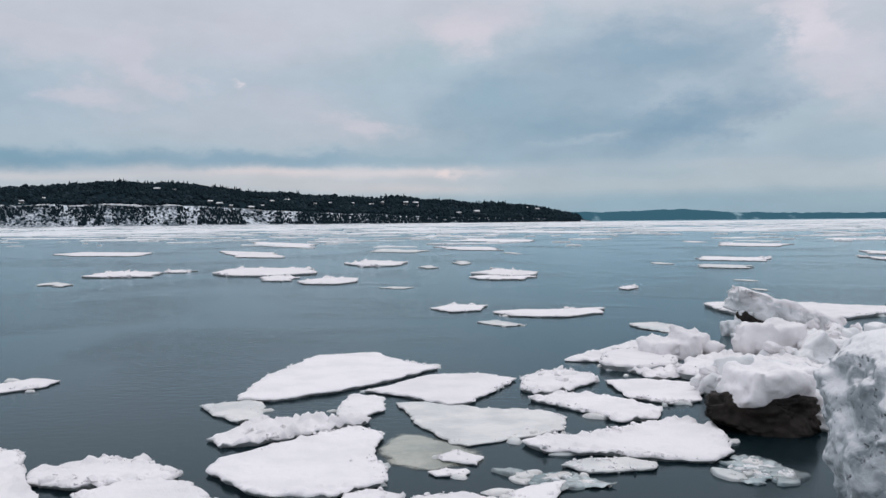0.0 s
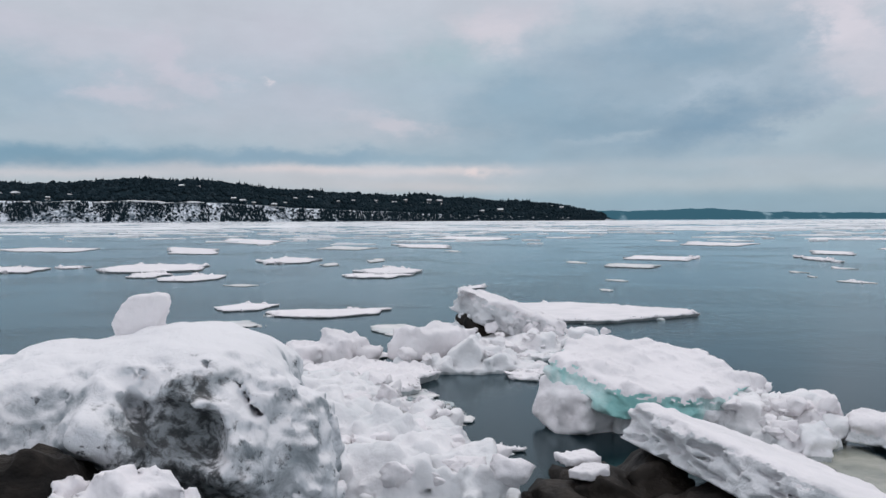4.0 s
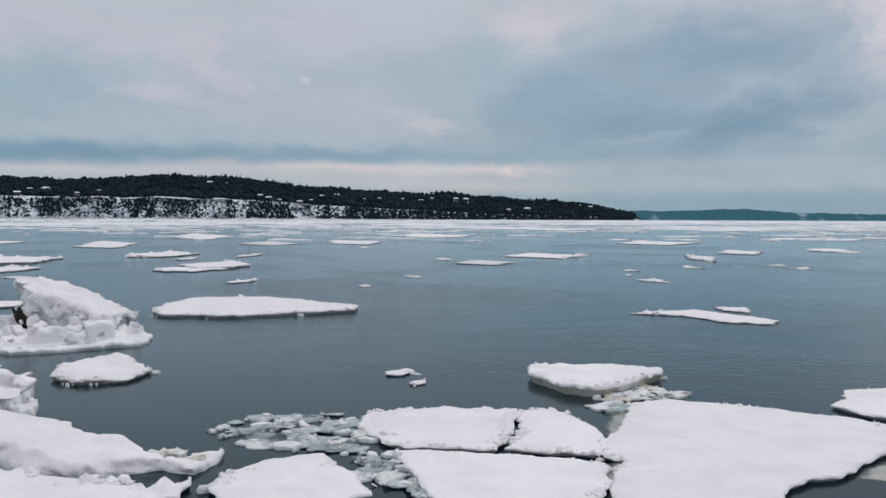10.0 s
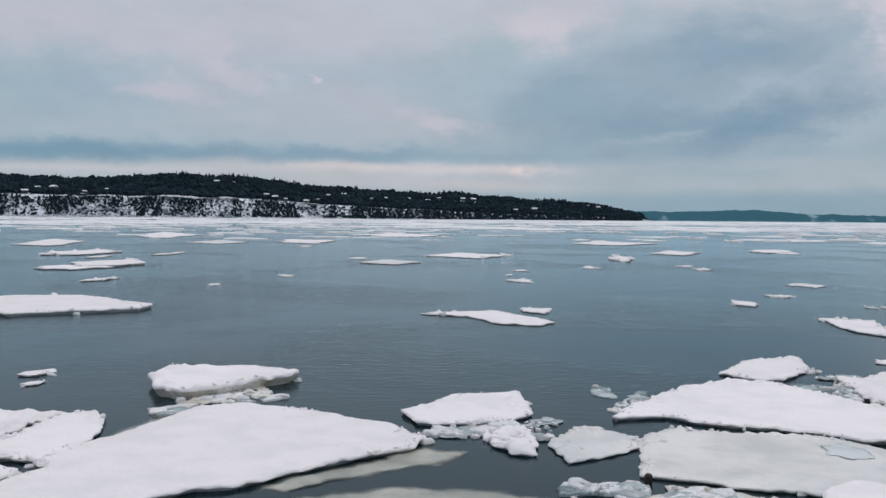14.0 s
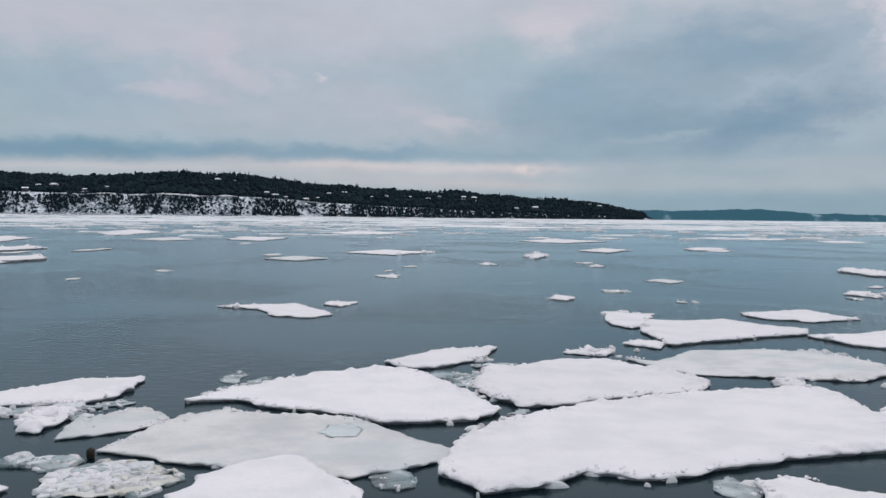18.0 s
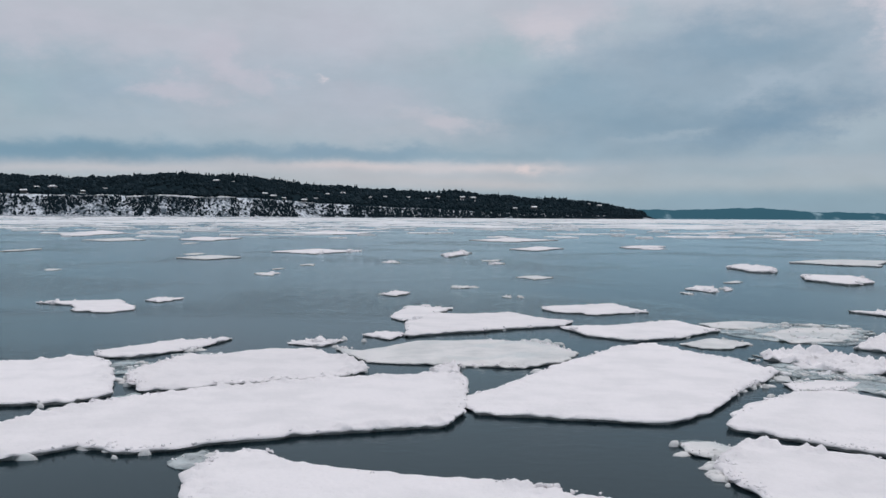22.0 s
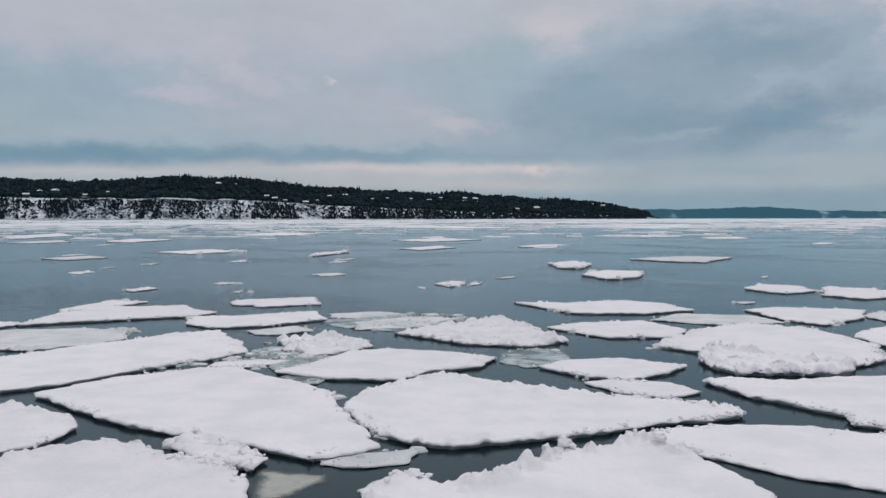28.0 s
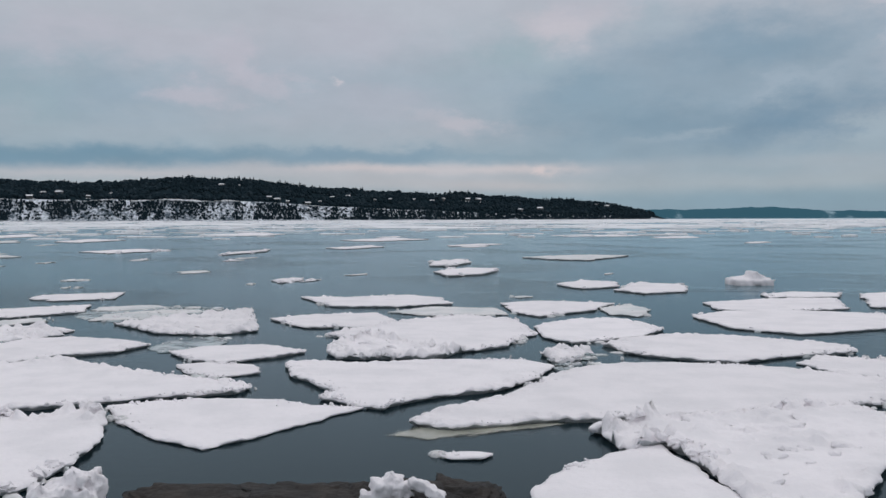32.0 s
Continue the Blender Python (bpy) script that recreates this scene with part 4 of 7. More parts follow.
floe(-5.60, 52.74, [(-2.84, -0.06), (-1.95, 4.85), (2.67, 3.61), (3.06, -2.12), (0.95, -3.75), (-1.90, -2.53)], 0.126, "snow", 0.03)
floe(-13.21, 52.30, [(-1.85, -0.95), (-1.46, 3.56), (1.65, 2.15), (2.18, -2.44), (-0.52, -2.31)], 0.105, "snow", 0.03)
floe(-1.43, 44.42, [(-1.52, 0.14), (-0.42, 2.12), (1.30, 2.19), (1.44, -0.54), (0.27, -2.30), (-1.07, -1.61)], 0.084, "snow", 0.03)
floe(-4.10, 47.15, [(-1.02, 1.14), (-0.31, 2.50), (0.87, 0.69), (0.67, -2.48), (-0.21, -1.84)], 0.084, "snow", 0.03)
floe(-24.64, 89.23, [(-4.77, 1.08), (-3.51, 7.26), (4.45, 2.69), (4.89, -6.49), (-1.06, -4.54)], 0.084, "snow", 0.03)
floe(11.44, 37.49, [(-0.46, -0.09), (0.50, 1.43), (0.35, -0.26), (-0.39, -1.08)], 0.053, "snow", 0.05)
floe(1.73, 39.80, [(-0.80, 0.08), (-0.08, 0.63), (0.77, 0.09), (0.11, -0.79)], 0.030, "wet", 0.02)
floe(-10.75, 55.92, [(-1.12, -0.06), (-0.28, 1.69), (1.04, 0.03), (0.36, -1.66)], 0.066, "snow", 0.05)
floe(-14.61, 45.11, [(-1.05, 0.30), (-0.63, 1.87), (1.07, -0.56), (0.62, -1.61)], 0.053, "wet", 0.05)
floe(7.02, 61.73, [(-0.66, -0.55), (0.40, 3.69), (0.64, -0.06), (-0.37, -3.08)], 0.066, "wet", 0.05)
floe(4.42, 56.66, [(-0.58, 0.49), (0.17, 1.78), (0.52, -0.53), (-0.11, -1.75)], 0.066, "wet", 0.05)
floe(13.71, 26.82, [(-2.55, 0.12), (-2.11, 2.67), (-0.03, 3.05), (1.15, 2.03), (3.03, 0.20), (2.89, -0.78), (1.72, -1.51), (-0.03, -2.33), (-1.78, -2.16), (-2.28, -1.29)], 0.118, "snow", 0.05)
floe(18.10, 16.48, [(-0.25, 0.03), (0.10, 0.37), (0.28, 0.13), (0.08, -0.27), (-0.21, -0.26)], 0.044, "snow", 0.02)
floe(18.43, 15.59, [(-0.15, 0.00), (0.13, 0.26), (0.13, -0.06), (-0.11, -0.20)], 0.031, "snow", 0.02)
floe(21.14, 15.58, [(-0.94, 0.65), (-0.75, 0.94), (0.27, 0.95), (1.27, 0.47), (1.19, 0.21), (0.66, -0.39), (0.27, -0.86), (-0.24, -1.12), (-0.71, -0.78), (-0.99, -0.03)], 0.165, "dirty", 0.03)
floe(26.10, 25.06, [(-1.93, 0.79), (-0.99, 1.43), (0.11, 1.65), (1.09, -0.09), (1.42, -0.94), (0.99, -1.66), (0.08, -1.37), (-0.77, 0.19)], 0.035, "snow", 0.03)
floe(16.43, 35.55, [(-0.28, -0.09), (-0.03, 0.79), (0.29, -0.06), (0.02, -0.63)], 0.030, "wet", 0.04)
floe(18.77, 12.64, [(-1.01, -0.13), (-1.02, 0.51), (-0.79, 0.78), (-0.44, 0.88), (-0.01, 0.99), (0.45, 0.82), (0.88, 0.89), (0.98, 0.72), (0.85, -0.09), (0.66, -0.86), (0.53, -1.25), (0.10, -1.18), (-0.46, -1.11), (-0.70, -0.94)], 0.055, "snow", 0.05)
floe(20.08, 12.15, [(-0.25, 1.25), (0.02, 1.39), (0.30, 1.05), (0.52, 0.31), (0.54, -0.36), (0.46, -0.87), (0.33, -0.98), (-0.18, -0.87), (-0.71, -0.73), (-0.60, -0.39), (-0.43, 0.25)], 0.055, "snow", 0.04)
floe(19.51, 10.45, [(-1.35, 0.92), (-0.86, 0.87), (-0.14, 0.76), (0.57, 0.61), (0.83, 0.39), (0.77, -0.08), (0.64, -0.64), (0.26, -1.42), (-0.76, -1.41)], 0.055, "snow", 0.02)
floe(22.00, 11.65, [(-1.37, -0.65), (-1.58, -0.53), (-1.50, 0.08), (-1.13, 0.87), (-0.83, 1.62), (-0.67, 2.23), (-0.16, 2.50), (0.52, 2.26), (1.29, 1.74), (2.00, 1.31), (2.37, 0.59), (2.25, 0.15), (1.72, -0.25), (1.05, -0.81), (0.66, -1.27), (0.04, -1.58), (-0.33, -2.13), (-0.82, -2.48), (-1.78, -2.14), (-1.71, -1.52)], 0.062, "snow", 0.02)
floe(23.91, 11.17, [(-1.25, -0.77), (-0.19, 0.22), (0.44, 0.86), (0.96, 0.62), (0.82, 0.24), (0.04, -0.25), (-0.82, -0.91)], 0.006, "shelf", 0)
floe(20.72, 11.90, [(0.55, 2.69), (0.64, 1.61), (0.34, 0.82), (0.11, -0.25), (-0.14, -1.32), (-0.44, -1.90), (-0.59, -1.90), (-0.41, -1.13), (-0.12, -0.60), (-0.06, 0.00), (-0.06, 0.53), (0.18, 1.44)], 0.006, "shelf", 0)
floe(17.18, 10.23, [(-0.73, -0.14), (-0.59, 0.36), (-0.37, 0.78), (0.23, 1.00), (0.66, 0.16), (0.79, -0.49), (0.40, -0.92), (-0.40, -0.76)], 0.062, "snow", 0.03)
floe(14.86, 9.87, [(-1.42, -0.45), (-1.36, 0.25), (-1.16, 0.88), (-0.29, 0.66), (0.43, 0.38), (1.09, 0.10), (1.43, 0.28), (1.37, -0.50), (1.14, -1.38), (-1.23, -1.31)], 0.075, "snow", 0.12)
floe(24.97, 13.82, [(-0.96, -0.12), (-0.56, 0.32), (-0.12, 1.03), (0.72, 1.22), (0.81, 0.28), (0.80, -0.25), (0.29, -0.74), (-0.29, -0.91), (-0.70, -0.83)], 0.057, "snow", 0.05)
floe(25.34, 12.08, [(-0.28, 0.47), (0.28, 0.62), (0.26, -0.53), (-0.04, -0.49), (-0.22, -0.06)], 0.044, "rubble", 0.06)
floe(26.31, 12.12, [(-0.54, -0.04), (-0.10, 0.79), (0.28, 0.65), (0.68, -0.02), (0.10, -0.51), (-0.41, -0.86)], 0.031, "wet", 0.05)
floe(28.99, 13.67, [(-2.31, -0.41), (-1.84, 0.42), (-0.74, 1.78), (0.25, 2.49), (0.95, 2.00), (1.50, 0.67), (1.94, -0.77), (1.63, -1.30), (0.98, -1.46), (0.43, -1.51), (-0.13, -1.05), (-1.11, -0.64), (-1.57, -0.21)], 0.062, "snow", 0.03)
floe(30.18, 17.20, [(-0.96, -0.40), (-0.06, 0.91), (1.12, 1.47), (0.76, -0.01), (-0.12, -1.03), (-0.74, -0.95)], 0.048, "snow", 0.03)
floe(28.32, 11.14, [(-1.80, -0.32), (-1.64, 0.42), (-1.33, 1.28), (-0.92, 1.72), (-0.11, 1.49), (0.74, 1.36), (1.47, 0.39), (2.09, -0.31), (1.59, -0.86), (0.98, -1.26), (0.40, -1.27), (-0.05, -1.10), (-0.41, -0.91), (-1.02, -0.63)], 0.035, "wet", 0.03)
floe(28.55, 9.52, [(-0.80, -0.33), (-0.67, 0.30), (-0.32, 0.89), (0.12, 1.06), (0.48, 0.52), (0.86, -0.18), (0.95, -1.11), (-0.63, -1.14)], 0.070, "snow", 0.02)
floe(24.74, 9.39, [(-1.58, 0.09), (-0.97, 0.26), (0.00, 0.35), (1.01, 0.31), (1.46, 0.11), (1.27, -0.54), (-1.20, -0.58)], 0.044, "snow", 0.03)
floe(32.28, 15.08, [(-1.63, -0.62), (-1.30, 1.41), (-0.89, 1.26), (0.01, 2.09), (0.88, 2.01), (1.57, 1.00), (2.00, 0.01), (1.69, -0.76), (0.47, -1.34), (-0.39, -1.75), (-1.01, -1.88), (-1.40, -1.42)], 0.062, "snow", 0.04)
floe(36.43, 21.53, [(-1.79, -0.32), (-1.13, 1.92), (-0.46, 1.62), (0.80, 2.08), (1.34, 0.96), (2.09, 0.27), (1.79, -0.55), (0.17, -1.39), (-1.12, -2.08), (-1.70, -2.51)], 0.070, "snow", 0.04)
floe(33.02, 11.51, [(-2.90, -1.48), (-2.71, -0.30), (-2.12, 0.81), (-0.90, 1.85), (0.71, 2.61), (2.27, 3.02), (2.79, 2.90), (2.76, 1.78), (2.69, 0.42), (2.48, -0.35), (1.69, -0.62), (0.80, -0.84), (-0.00, -1.22), (-0.63, -1.58), (-1.08, -1.58), (-1.44, -1.38), (-1.91, -1.92), (-2.50, -2.11)], 0.066, "snow", 0.03)
floe(38.11, 13.87, [(-2.50, -1.25), (-1.88, -0.43), (-0.81, 1.58), (0.65, 3.78), (1.41, 4.27), (2.26, 2.46), (2.75, 1.13), (1.55, -0.55), (0.87, -1.71), (0.07, -2.56), (-0.64, -2.39), (-1.45, -2.29), (-2.27, -2.05)], 0.062, "snow", 0.03)
floe(35.80, 16.97, [(-2.42, 0.48), (-1.81, 0.15), (-0.80, 1.47), (0.55, 1.77), (1.65, 1.40), (2.14, -0.06), (1.75, -1.03), (0.92, -1.64), (-0.37, -1.39), (-1.61, -1.14)], 0.031, "wet", 0.04)
floe(39.42, 24.86, [(-1.21, 0.47), (-0.07, 1.00), (1.03, 1.55), (1.42, -0.75), (-0.04, -1.48), (-1.13, -0.78)], 0.044, "snow", 0.03)
floe(39.71, 20.16, [(-1.62, 0.57), (-0.41, 0.84), (1.30, 1.99), (1.83, 0.10), (0.62, -1.17), (-0.42, -1.54), (-1.29, -0.78)], 0.062, "snow", 0.03)
floe(34.77, 8.72, [(-1.52, -0.66), (-1.78, 0.34), (-1.68, 1.09), (-1.18, 1.17), (-0.81, 0.77), (-0.14, 0.56), (0.63, 0.31), (1.30, 0.19), (1.79, -0.26), (2.44, -0.61), (2.08, -1.43), (-1.14, -1.47)], 0.066, "snow", 0.04)
floe(41.50, 10.41, [(-2.78, 0.71), (-2.46, 1.44), (-1.72, 2.26), (-1.06, 2.86), (-0.37, 2.87), (0.22, 2.07), (0.85, 1.48), (1.30, 0.76), (1.62, -0.46), (1.97, -1.33), (2.16, -2.07), (1.95, -2.40), (1.55, -2.58), (1.01, -2.28), (0.04, -1.57), (-0.75, -1.19), (-1.36, -0.70), (-2.19, 0.14)], 0.066, "snow", 0.03)
floe(38.88, 8.59, [(-0.93, -0.82), (-0.66, -0.37), (-0.82, 0.81), (-0.44, 1.47), (-0.10, 1.82), (0.88, 1.27), (1.30, 0.59), (1.17, -0.26), (0.72, -0.76), (0.17, -0.86), (-0.37, -0.69), (-0.35, -1.06), (-0.57, -1.14)], 0.062, "snow", 0.04)
floe(38.26, 10.14, [(-0.24, 0.25), (0.12, 0.33), (0.36, 0.02), (-0.03, -0.37), (-0.22, -0.22)], 0.030, "wet", 0.03)
floe(33.04, 18.20, [(-0.59, -0.17), (-0.07, 0.42), (0.51, 0.27), (0.16, -0.52)], 0.030, "rubble", 0.05)
floe(34.31, 19.29, [(-0.49, -0.03), (-0.06, 0.54), (0.43, 0.19), (0.12, -0.70)], 0.040, "snow", 0.04)
floe(34.05, 29.50, [(-0.45, -0.21), (-0.05, 0.92), (0.47, 0.29), (0.03, -1.00)], 0.044, "snow", 0.03)
floe(42.22, 21.37, [(-0.83, 0.26), (0.26, 0.77), (1.12, 0.34), (0.14, -0.77), (-0.69, -0.60)], 0.035, "wet", 0.04)
floe(43.31, 19.75, [(-0.97, 0.11), (0.04, 1.14), (1.50, 1.00), (0.35, -0.98), (-0.91, -1.28)], 0.030, "wet", 0.02)
floe(40.78, 18.16, [(-0.69, 0.07), (0.24, 0.93), (0.80, 0.20), (0.07, -0.66), (-0.42, -0.53)], 0.030, "wet", 0.04)
floe(42.06, 16.01, [(-0.53, 0.49), (0.04, 0.90), (0.85, 0.66), (0.66, -0.56), (-0.30, -1.02), (-0.72, -0.48)], 0.040, "rubble", 0.06)
floe(41.03, 13.84, [(-0.54, 0.07), (0.08, 0.45), (0.78, 0.28), (0.23, -0.35), (-0.54, -0.45)], 0.035, "snow", 0.04)
floe(39.37, 37.53, [(-0.81, 0.13), (0.13, 1.26), (0.81, -0.02), (-0.13, -1.38)], 0.030, "wet", 0.03)
floe(35.52, 14.96, [(-0.23, 0.04), (0.00, 0.60), (0.29, 0.21), (0.08, -0.47), (-0.14, -0.38)], 0.035, "rubble", 0.05)
floe(34.90, 23.51, [(-0.67, -1.12), (-0.37, 1.97), (0.87, 1.26), (0.42, -0.30), (-0.24, -1.81)], 0.044, "snow", 0.05)
floe(27.27, 26.96, [(-0.45, -0.35), (-0.28, 0.71), (0.53, 0.42), (0.20, -0.79)], 0.035, "snow", 0.05)
floe(45.39, 10.06, [(-2.31, 0.35), (-2.06, 1.47), (-1.14, 2.59), (-0.12, 1.90), (0.90, 1.08), (1.82, 0.64), (2.70, 0.10), (2.58, -0.28), (1.46, -0.72), (0.56, -1.25), (-0.22, -1.50), (-0.85, -1.78), (-1.42, -1.62), (-1.89, -1.00)], 0.066, "snow", 0.04)
floe(43.53, 13.61, [(-1.82, -0.69), (-0.84, 1.34), (-0.26, 1.89), (0.95, 1.35), (1.72, 0.71), (1.40, -0.16), (0.57, -0.68), (0.21, -1.40), (-0.70, -1.27), (-1.22, -1.08)], 0.062, "snow", 0.03)
floe(42.09, 15.83, [(-1.02, 0.69), (-0.21, 1.36), (0.92, -0.06), (0.50, -0.89), (-0.18, -1.09)], 0.044, "rubble", 0.08)
floe(45.31, 17.75, [(-2.02, -0.01), (-0.98, 1.16), (0.44, 2.85), (0.86, 0.97), (1.49, -1.27), (0.77, -2.03), (-0.56, -1.67)], 0.053, "rubble", 0.06)
floe(48.19, 18.41, [(-1.65, 0.27), (-0.75, 1.12), (0.77, 1.57), (1.33, -0.20), (0.85, -1.38), (-0.55, -1.38)], 0.057, "snow", 0.03)
floe(48.81, 23.29, [(-2.57, 1.24), (-1.11, 0.91), (0.66, 1.78), (1.68, 0.76), (1.97, -1.06), (0.52, -1.88), (-1.13, -1.76)], 0.062, "snow", 0.03)
floe(47.06, 13.28, [(-1.18, 0.21), (-0.67, 0.78), (0.42, 0.96), (1.22, 0.22), (0.84, -0.41), (-0.02, -1.04), (-0.61, -0.71)], 0.057, "snow", 0.03)
floe(47.16, 11.71, [(-0.76, 0.42), (-0.32, 0.69), (0.51, 0.42), (0.79, -0.41), (0.15, -0.72), (-0.37, -0.41)], 0.035, "snow", 0.04)
floe(50.65, 16.03, [(-2.34, -0.12), (-0.95, 2.10), (0.40, 3.15), (1.67, 2.28), (1.87, -0.15), (1.16, -1.92), (0.42, -2.53), (-0.55, -1.58), (-1.68, -1.24)], 0.057, "snow", 0.04)
floe(49.62, 13.76, [(-0.94, 0.55), (-0.30, 1.82), (0.42, 0.47), (1.46, -0.22), (1.00, -1.06), (-0.67, -1.05), (-0.97, -0.50)], 0.079, "rubble", 0.18)
floe(53.38, 21.25, [(-1.20, 1.11), (-0.16, 1.86), (1.83, 1.07), (1.01, -0.71), (-0.43, -2.13), (-1.05, -1.19)], 0.062, "snow", 0.03)
floe(53.75, 16.53, [(-1.13, 0.54), (-0.24, 1.75), (0.98, 2.06), (1.51, 0.05), (0.73, -1.20), (-0.67, -2.01), (-1.19, -1.19)], 0.062, "snow", 0.03)
floe(50.13, 10.99, [(-2.04, 1.18), (-1.37, 1.44), (-0.78, 1.02), (-0.42, 1.17), (0.14, 1.43), (1.05, 1.54), (1.82, 1.42), (2.28, 0.80), (1.87, -0.29), (1.29, -1.07), (0.43, -1.56), (-0.13, -2.28), (-0.56, -1.98), (-1.02, -1.62), (-0.92, -1.21), (-1.64, -0.02)], 0.062, "snow", 0.04)
floe(48.08, 8.43, [(-1.59, 0.51), (-0.99, 0.83), (-0.30, 0.99), (0.54, 0.92), (1.07, 0.51), (1.74, 0.45), (0.81, -0.83), (0.21, -1.68), (-0.40, -1.23), (-1.08, -0.46)], 0.031, "snow", 0.01)
floe(41.29, 7.21, [(-1.26, -0.54), (-1.37, 0.36), (-1.12, 0.98), (-0.49, 1.39), (0.17, 0.87), (0.93, 0.36), (1.25, -0.09), (1.39, -0.65), (1.36, -1.33), (-0.87, -1.34)], 0.070, "snow", 0.05)
floe(42.04, 8.14, [(-0.70, 0.34), (-0.40, 0.78), (0.18, 0.23), (0.53, -0.31), (0.46, -0.70), (-0.07, -0.35)], 0.053, "rubble", 0.08)
floe(45.49, 7.03, [(-1.75, -0.85), (-1.86, -0.32), (-1.56, 0.14), (-0.92, -0.11), (-0.41, 0.49), (0.12, 1.25), (0.48, 1.12), (0.99, 1.72), (1.42, 0.89), (1.66, 0.04), (1.74, -0.82), (1.59, -1.77), (-1.51, -1.77)], 0.070, "snow", 0.14)
floe(43.61, 7.89, [(-0.52, -0.13), (-0.22, 0.24), (0.47, 0.35), (0.38, -0.13), (-0.11, -0.32)], 0.030, "wet", 0.0)
floe(42.91, 7.07, [(-0.35, 0.57), (0.38, 0.35), (0.21, -0.31), (-0.24, -0.61)], 0.006, "shelf", 0)
floe(53.67, 9.57, [(-3.32, -1.66), (-3.05, -1.06), (-2.20, -0.12), (-1.11, 1.82), (-0.42, 2.46), (0.76, 2.57), (1.75, 2.28), (2.68, 1.75), (3.33, 1.03), (3.07, -0.02), (2.54, -0.64), (1.47, -0.90), (0.51, -1.16), (-0.35, -1.37), (-1.03, -1.52), (-1.80, -1.52), (-2.84, -1.94)], 0.066, "snow", 0.03)
floe(51.15, 7.75, [(-1.06, -0.27), (-0.77, 0.14), (0.72, 0.39), (1.38, 0.39), (0.30, -0.14), (-0.56, -0.52)], 0.006, "shelf", 0)
floe(50.94, 6.57, [(-0.28, 0.04), (-0.01, 0.13), (0.32, 0.09), (0.16, -0.15), (-0.19, -0.11)], 0.031, "snow", 0.03)
floe(52.54, 5.52, [(-1.02, -0.23), (-0.55, 0.61), (-0.01, 1.24), (0.41, 1.36), (0.56, 0.42), (0.65, -0.26), (0.65, -0.70), (0.36, -1.22), (-1.05, -1.23)], 0.066, "snow", 0.03)
floe(54.00, 6.82, [(-1.57, 0.73), (-0.98, 1.15), (-0.17, 1.30), (0.91, 1.77), (1.66, 1.93), (1.90, 1.29), (1.67, 0.10), (0.72, -0.94), (0.17, -1.80), (-0.05, -2.57), (-0.78, -2.06), (-0.89, -0.85), (-1.04, 0.06), (-1.54, -0.13)], 0.084, "rubble", 0.16)
floe(58.82, 18.29, [(-2.32, 0.82), (-1.27, 1.86), (0.49, 2.11), (2.40, 1.13), (2.73, -0.09), (1.07, -1.65), (-1.02, -2.56), (-2.07, -1.62)], 0.057, "snow", 0.03)
floe(59.44, 21.90, [(-1.75, 0.56), (0.28, 1.75), (2.43, 1.89), (1.47, -1.05), (-0.49, -1.73), (-1.94, -1.43)], 0.053, "snow", 0.03)
floe(61.25, 24.92, [(-1.13, 0.16), (0.19, 1.20), (1.32, 0.52), (0.90, -0.87), (-1.28, -1.01)], 0.062, "snow", 0.03)
floe(55.66, 29.43, [(-1.31, 0.02), (0.00, 2.04), (1.10, 1.10), (0.80, -1.10), (-0.58, -2.06)], 0.066, "snow", 0.03)
floe(57.45, 27.56, [(-1.45, -0.69), (-0.00, 2.37), (1.45, 1.77), (0.73, -1.42), (-0.73, -2.03)], 0.066, "snow", 0.05)
floe(55.51, 13.89, [(-1.93, 0.45), (-1.47, 1.00), (-0.42, 1.83), (0.87, 1.64), (2.46, 0.19), (2.30, -0.51), (0.99, -1.02), (-0.17, -1.73), (-0.96, -1.25), (-1.67, -0.61)], 0.062, "snow", 0.03)
floe(57.14, 11.84, [(-0.77, 0.32), (-0.17, 1.02), (0.79, 0.71), (0.91, -0.64), (-0.10, -1.02), (-0.66, -0.39)], 0.044, "snow", 0.04)
floe(63.36, 23.51, [(-0.29, 1.52), (0.80, 2.12), (1.71, 1.47), (-0.50, -2.79), (-1.72, -2.32)], 0.062, "snow", 0.04)
floe(52.74, 13.06, [(-0.37, 0.18), (0.03, 1.07), (0.44, 0.37), (0.18, -0.75), (-0.29, -0.86)], 0.040, "rubble", 0.06)
floe(55.19, 20.54, [(-0.57, 0.59), (0.36, 1.66), (0.72, 0.13), (0.03, -1.45), (-0.54, -0.93)], 0.035, "wet", 0.05)
floe(50.84, 20.42, [(-1.58, -0.15), (-0.63, 1.29), (1.15, 0.81), (1.35, -0.73), (-0.29, -1.21)], 0.030, "wet", 0.04)
floe(51.42, 36.68, [(-1.44, -0.06), (0.05, 2.78), (1.62, 1.95), (0.60, -1.83), (-0.83, -2.84)], 0.105, "snow", 0.03)
floe(50.65, 44.25, [(-0.91, 1.20), (0.63, 3.62), (1.16, 0.65), (0.12, -2.97), (-1.00, -2.50)], 0.105, "rubble", 0.05)
floe(44.59, 31.90, [(-0.66, -0.10), (0.11, 1.35), (0.54, 0.18), (0.01, -1.43)], 0.035, "rubble", 0.05)
floe(26.96, 63.05, [(-2.84, -1.11), (-0.55, 4.71), (2.73, 0.77), (0.66, -4.37)], 0.066, "snow", 0.05)
floe(22.16, 53.05, [(-1.73, -0.97), (-0.55, 2.94), (1.75, 0.49), (0.53, -2.46)], 0.066, "wet", 0.05)
floe(43.08, 70.44, [(-2.23, -1.63), (0.82, 5.35), (2.10, 0.70), (-0.68, -4.42)], 0.084, "snow", 0.04)
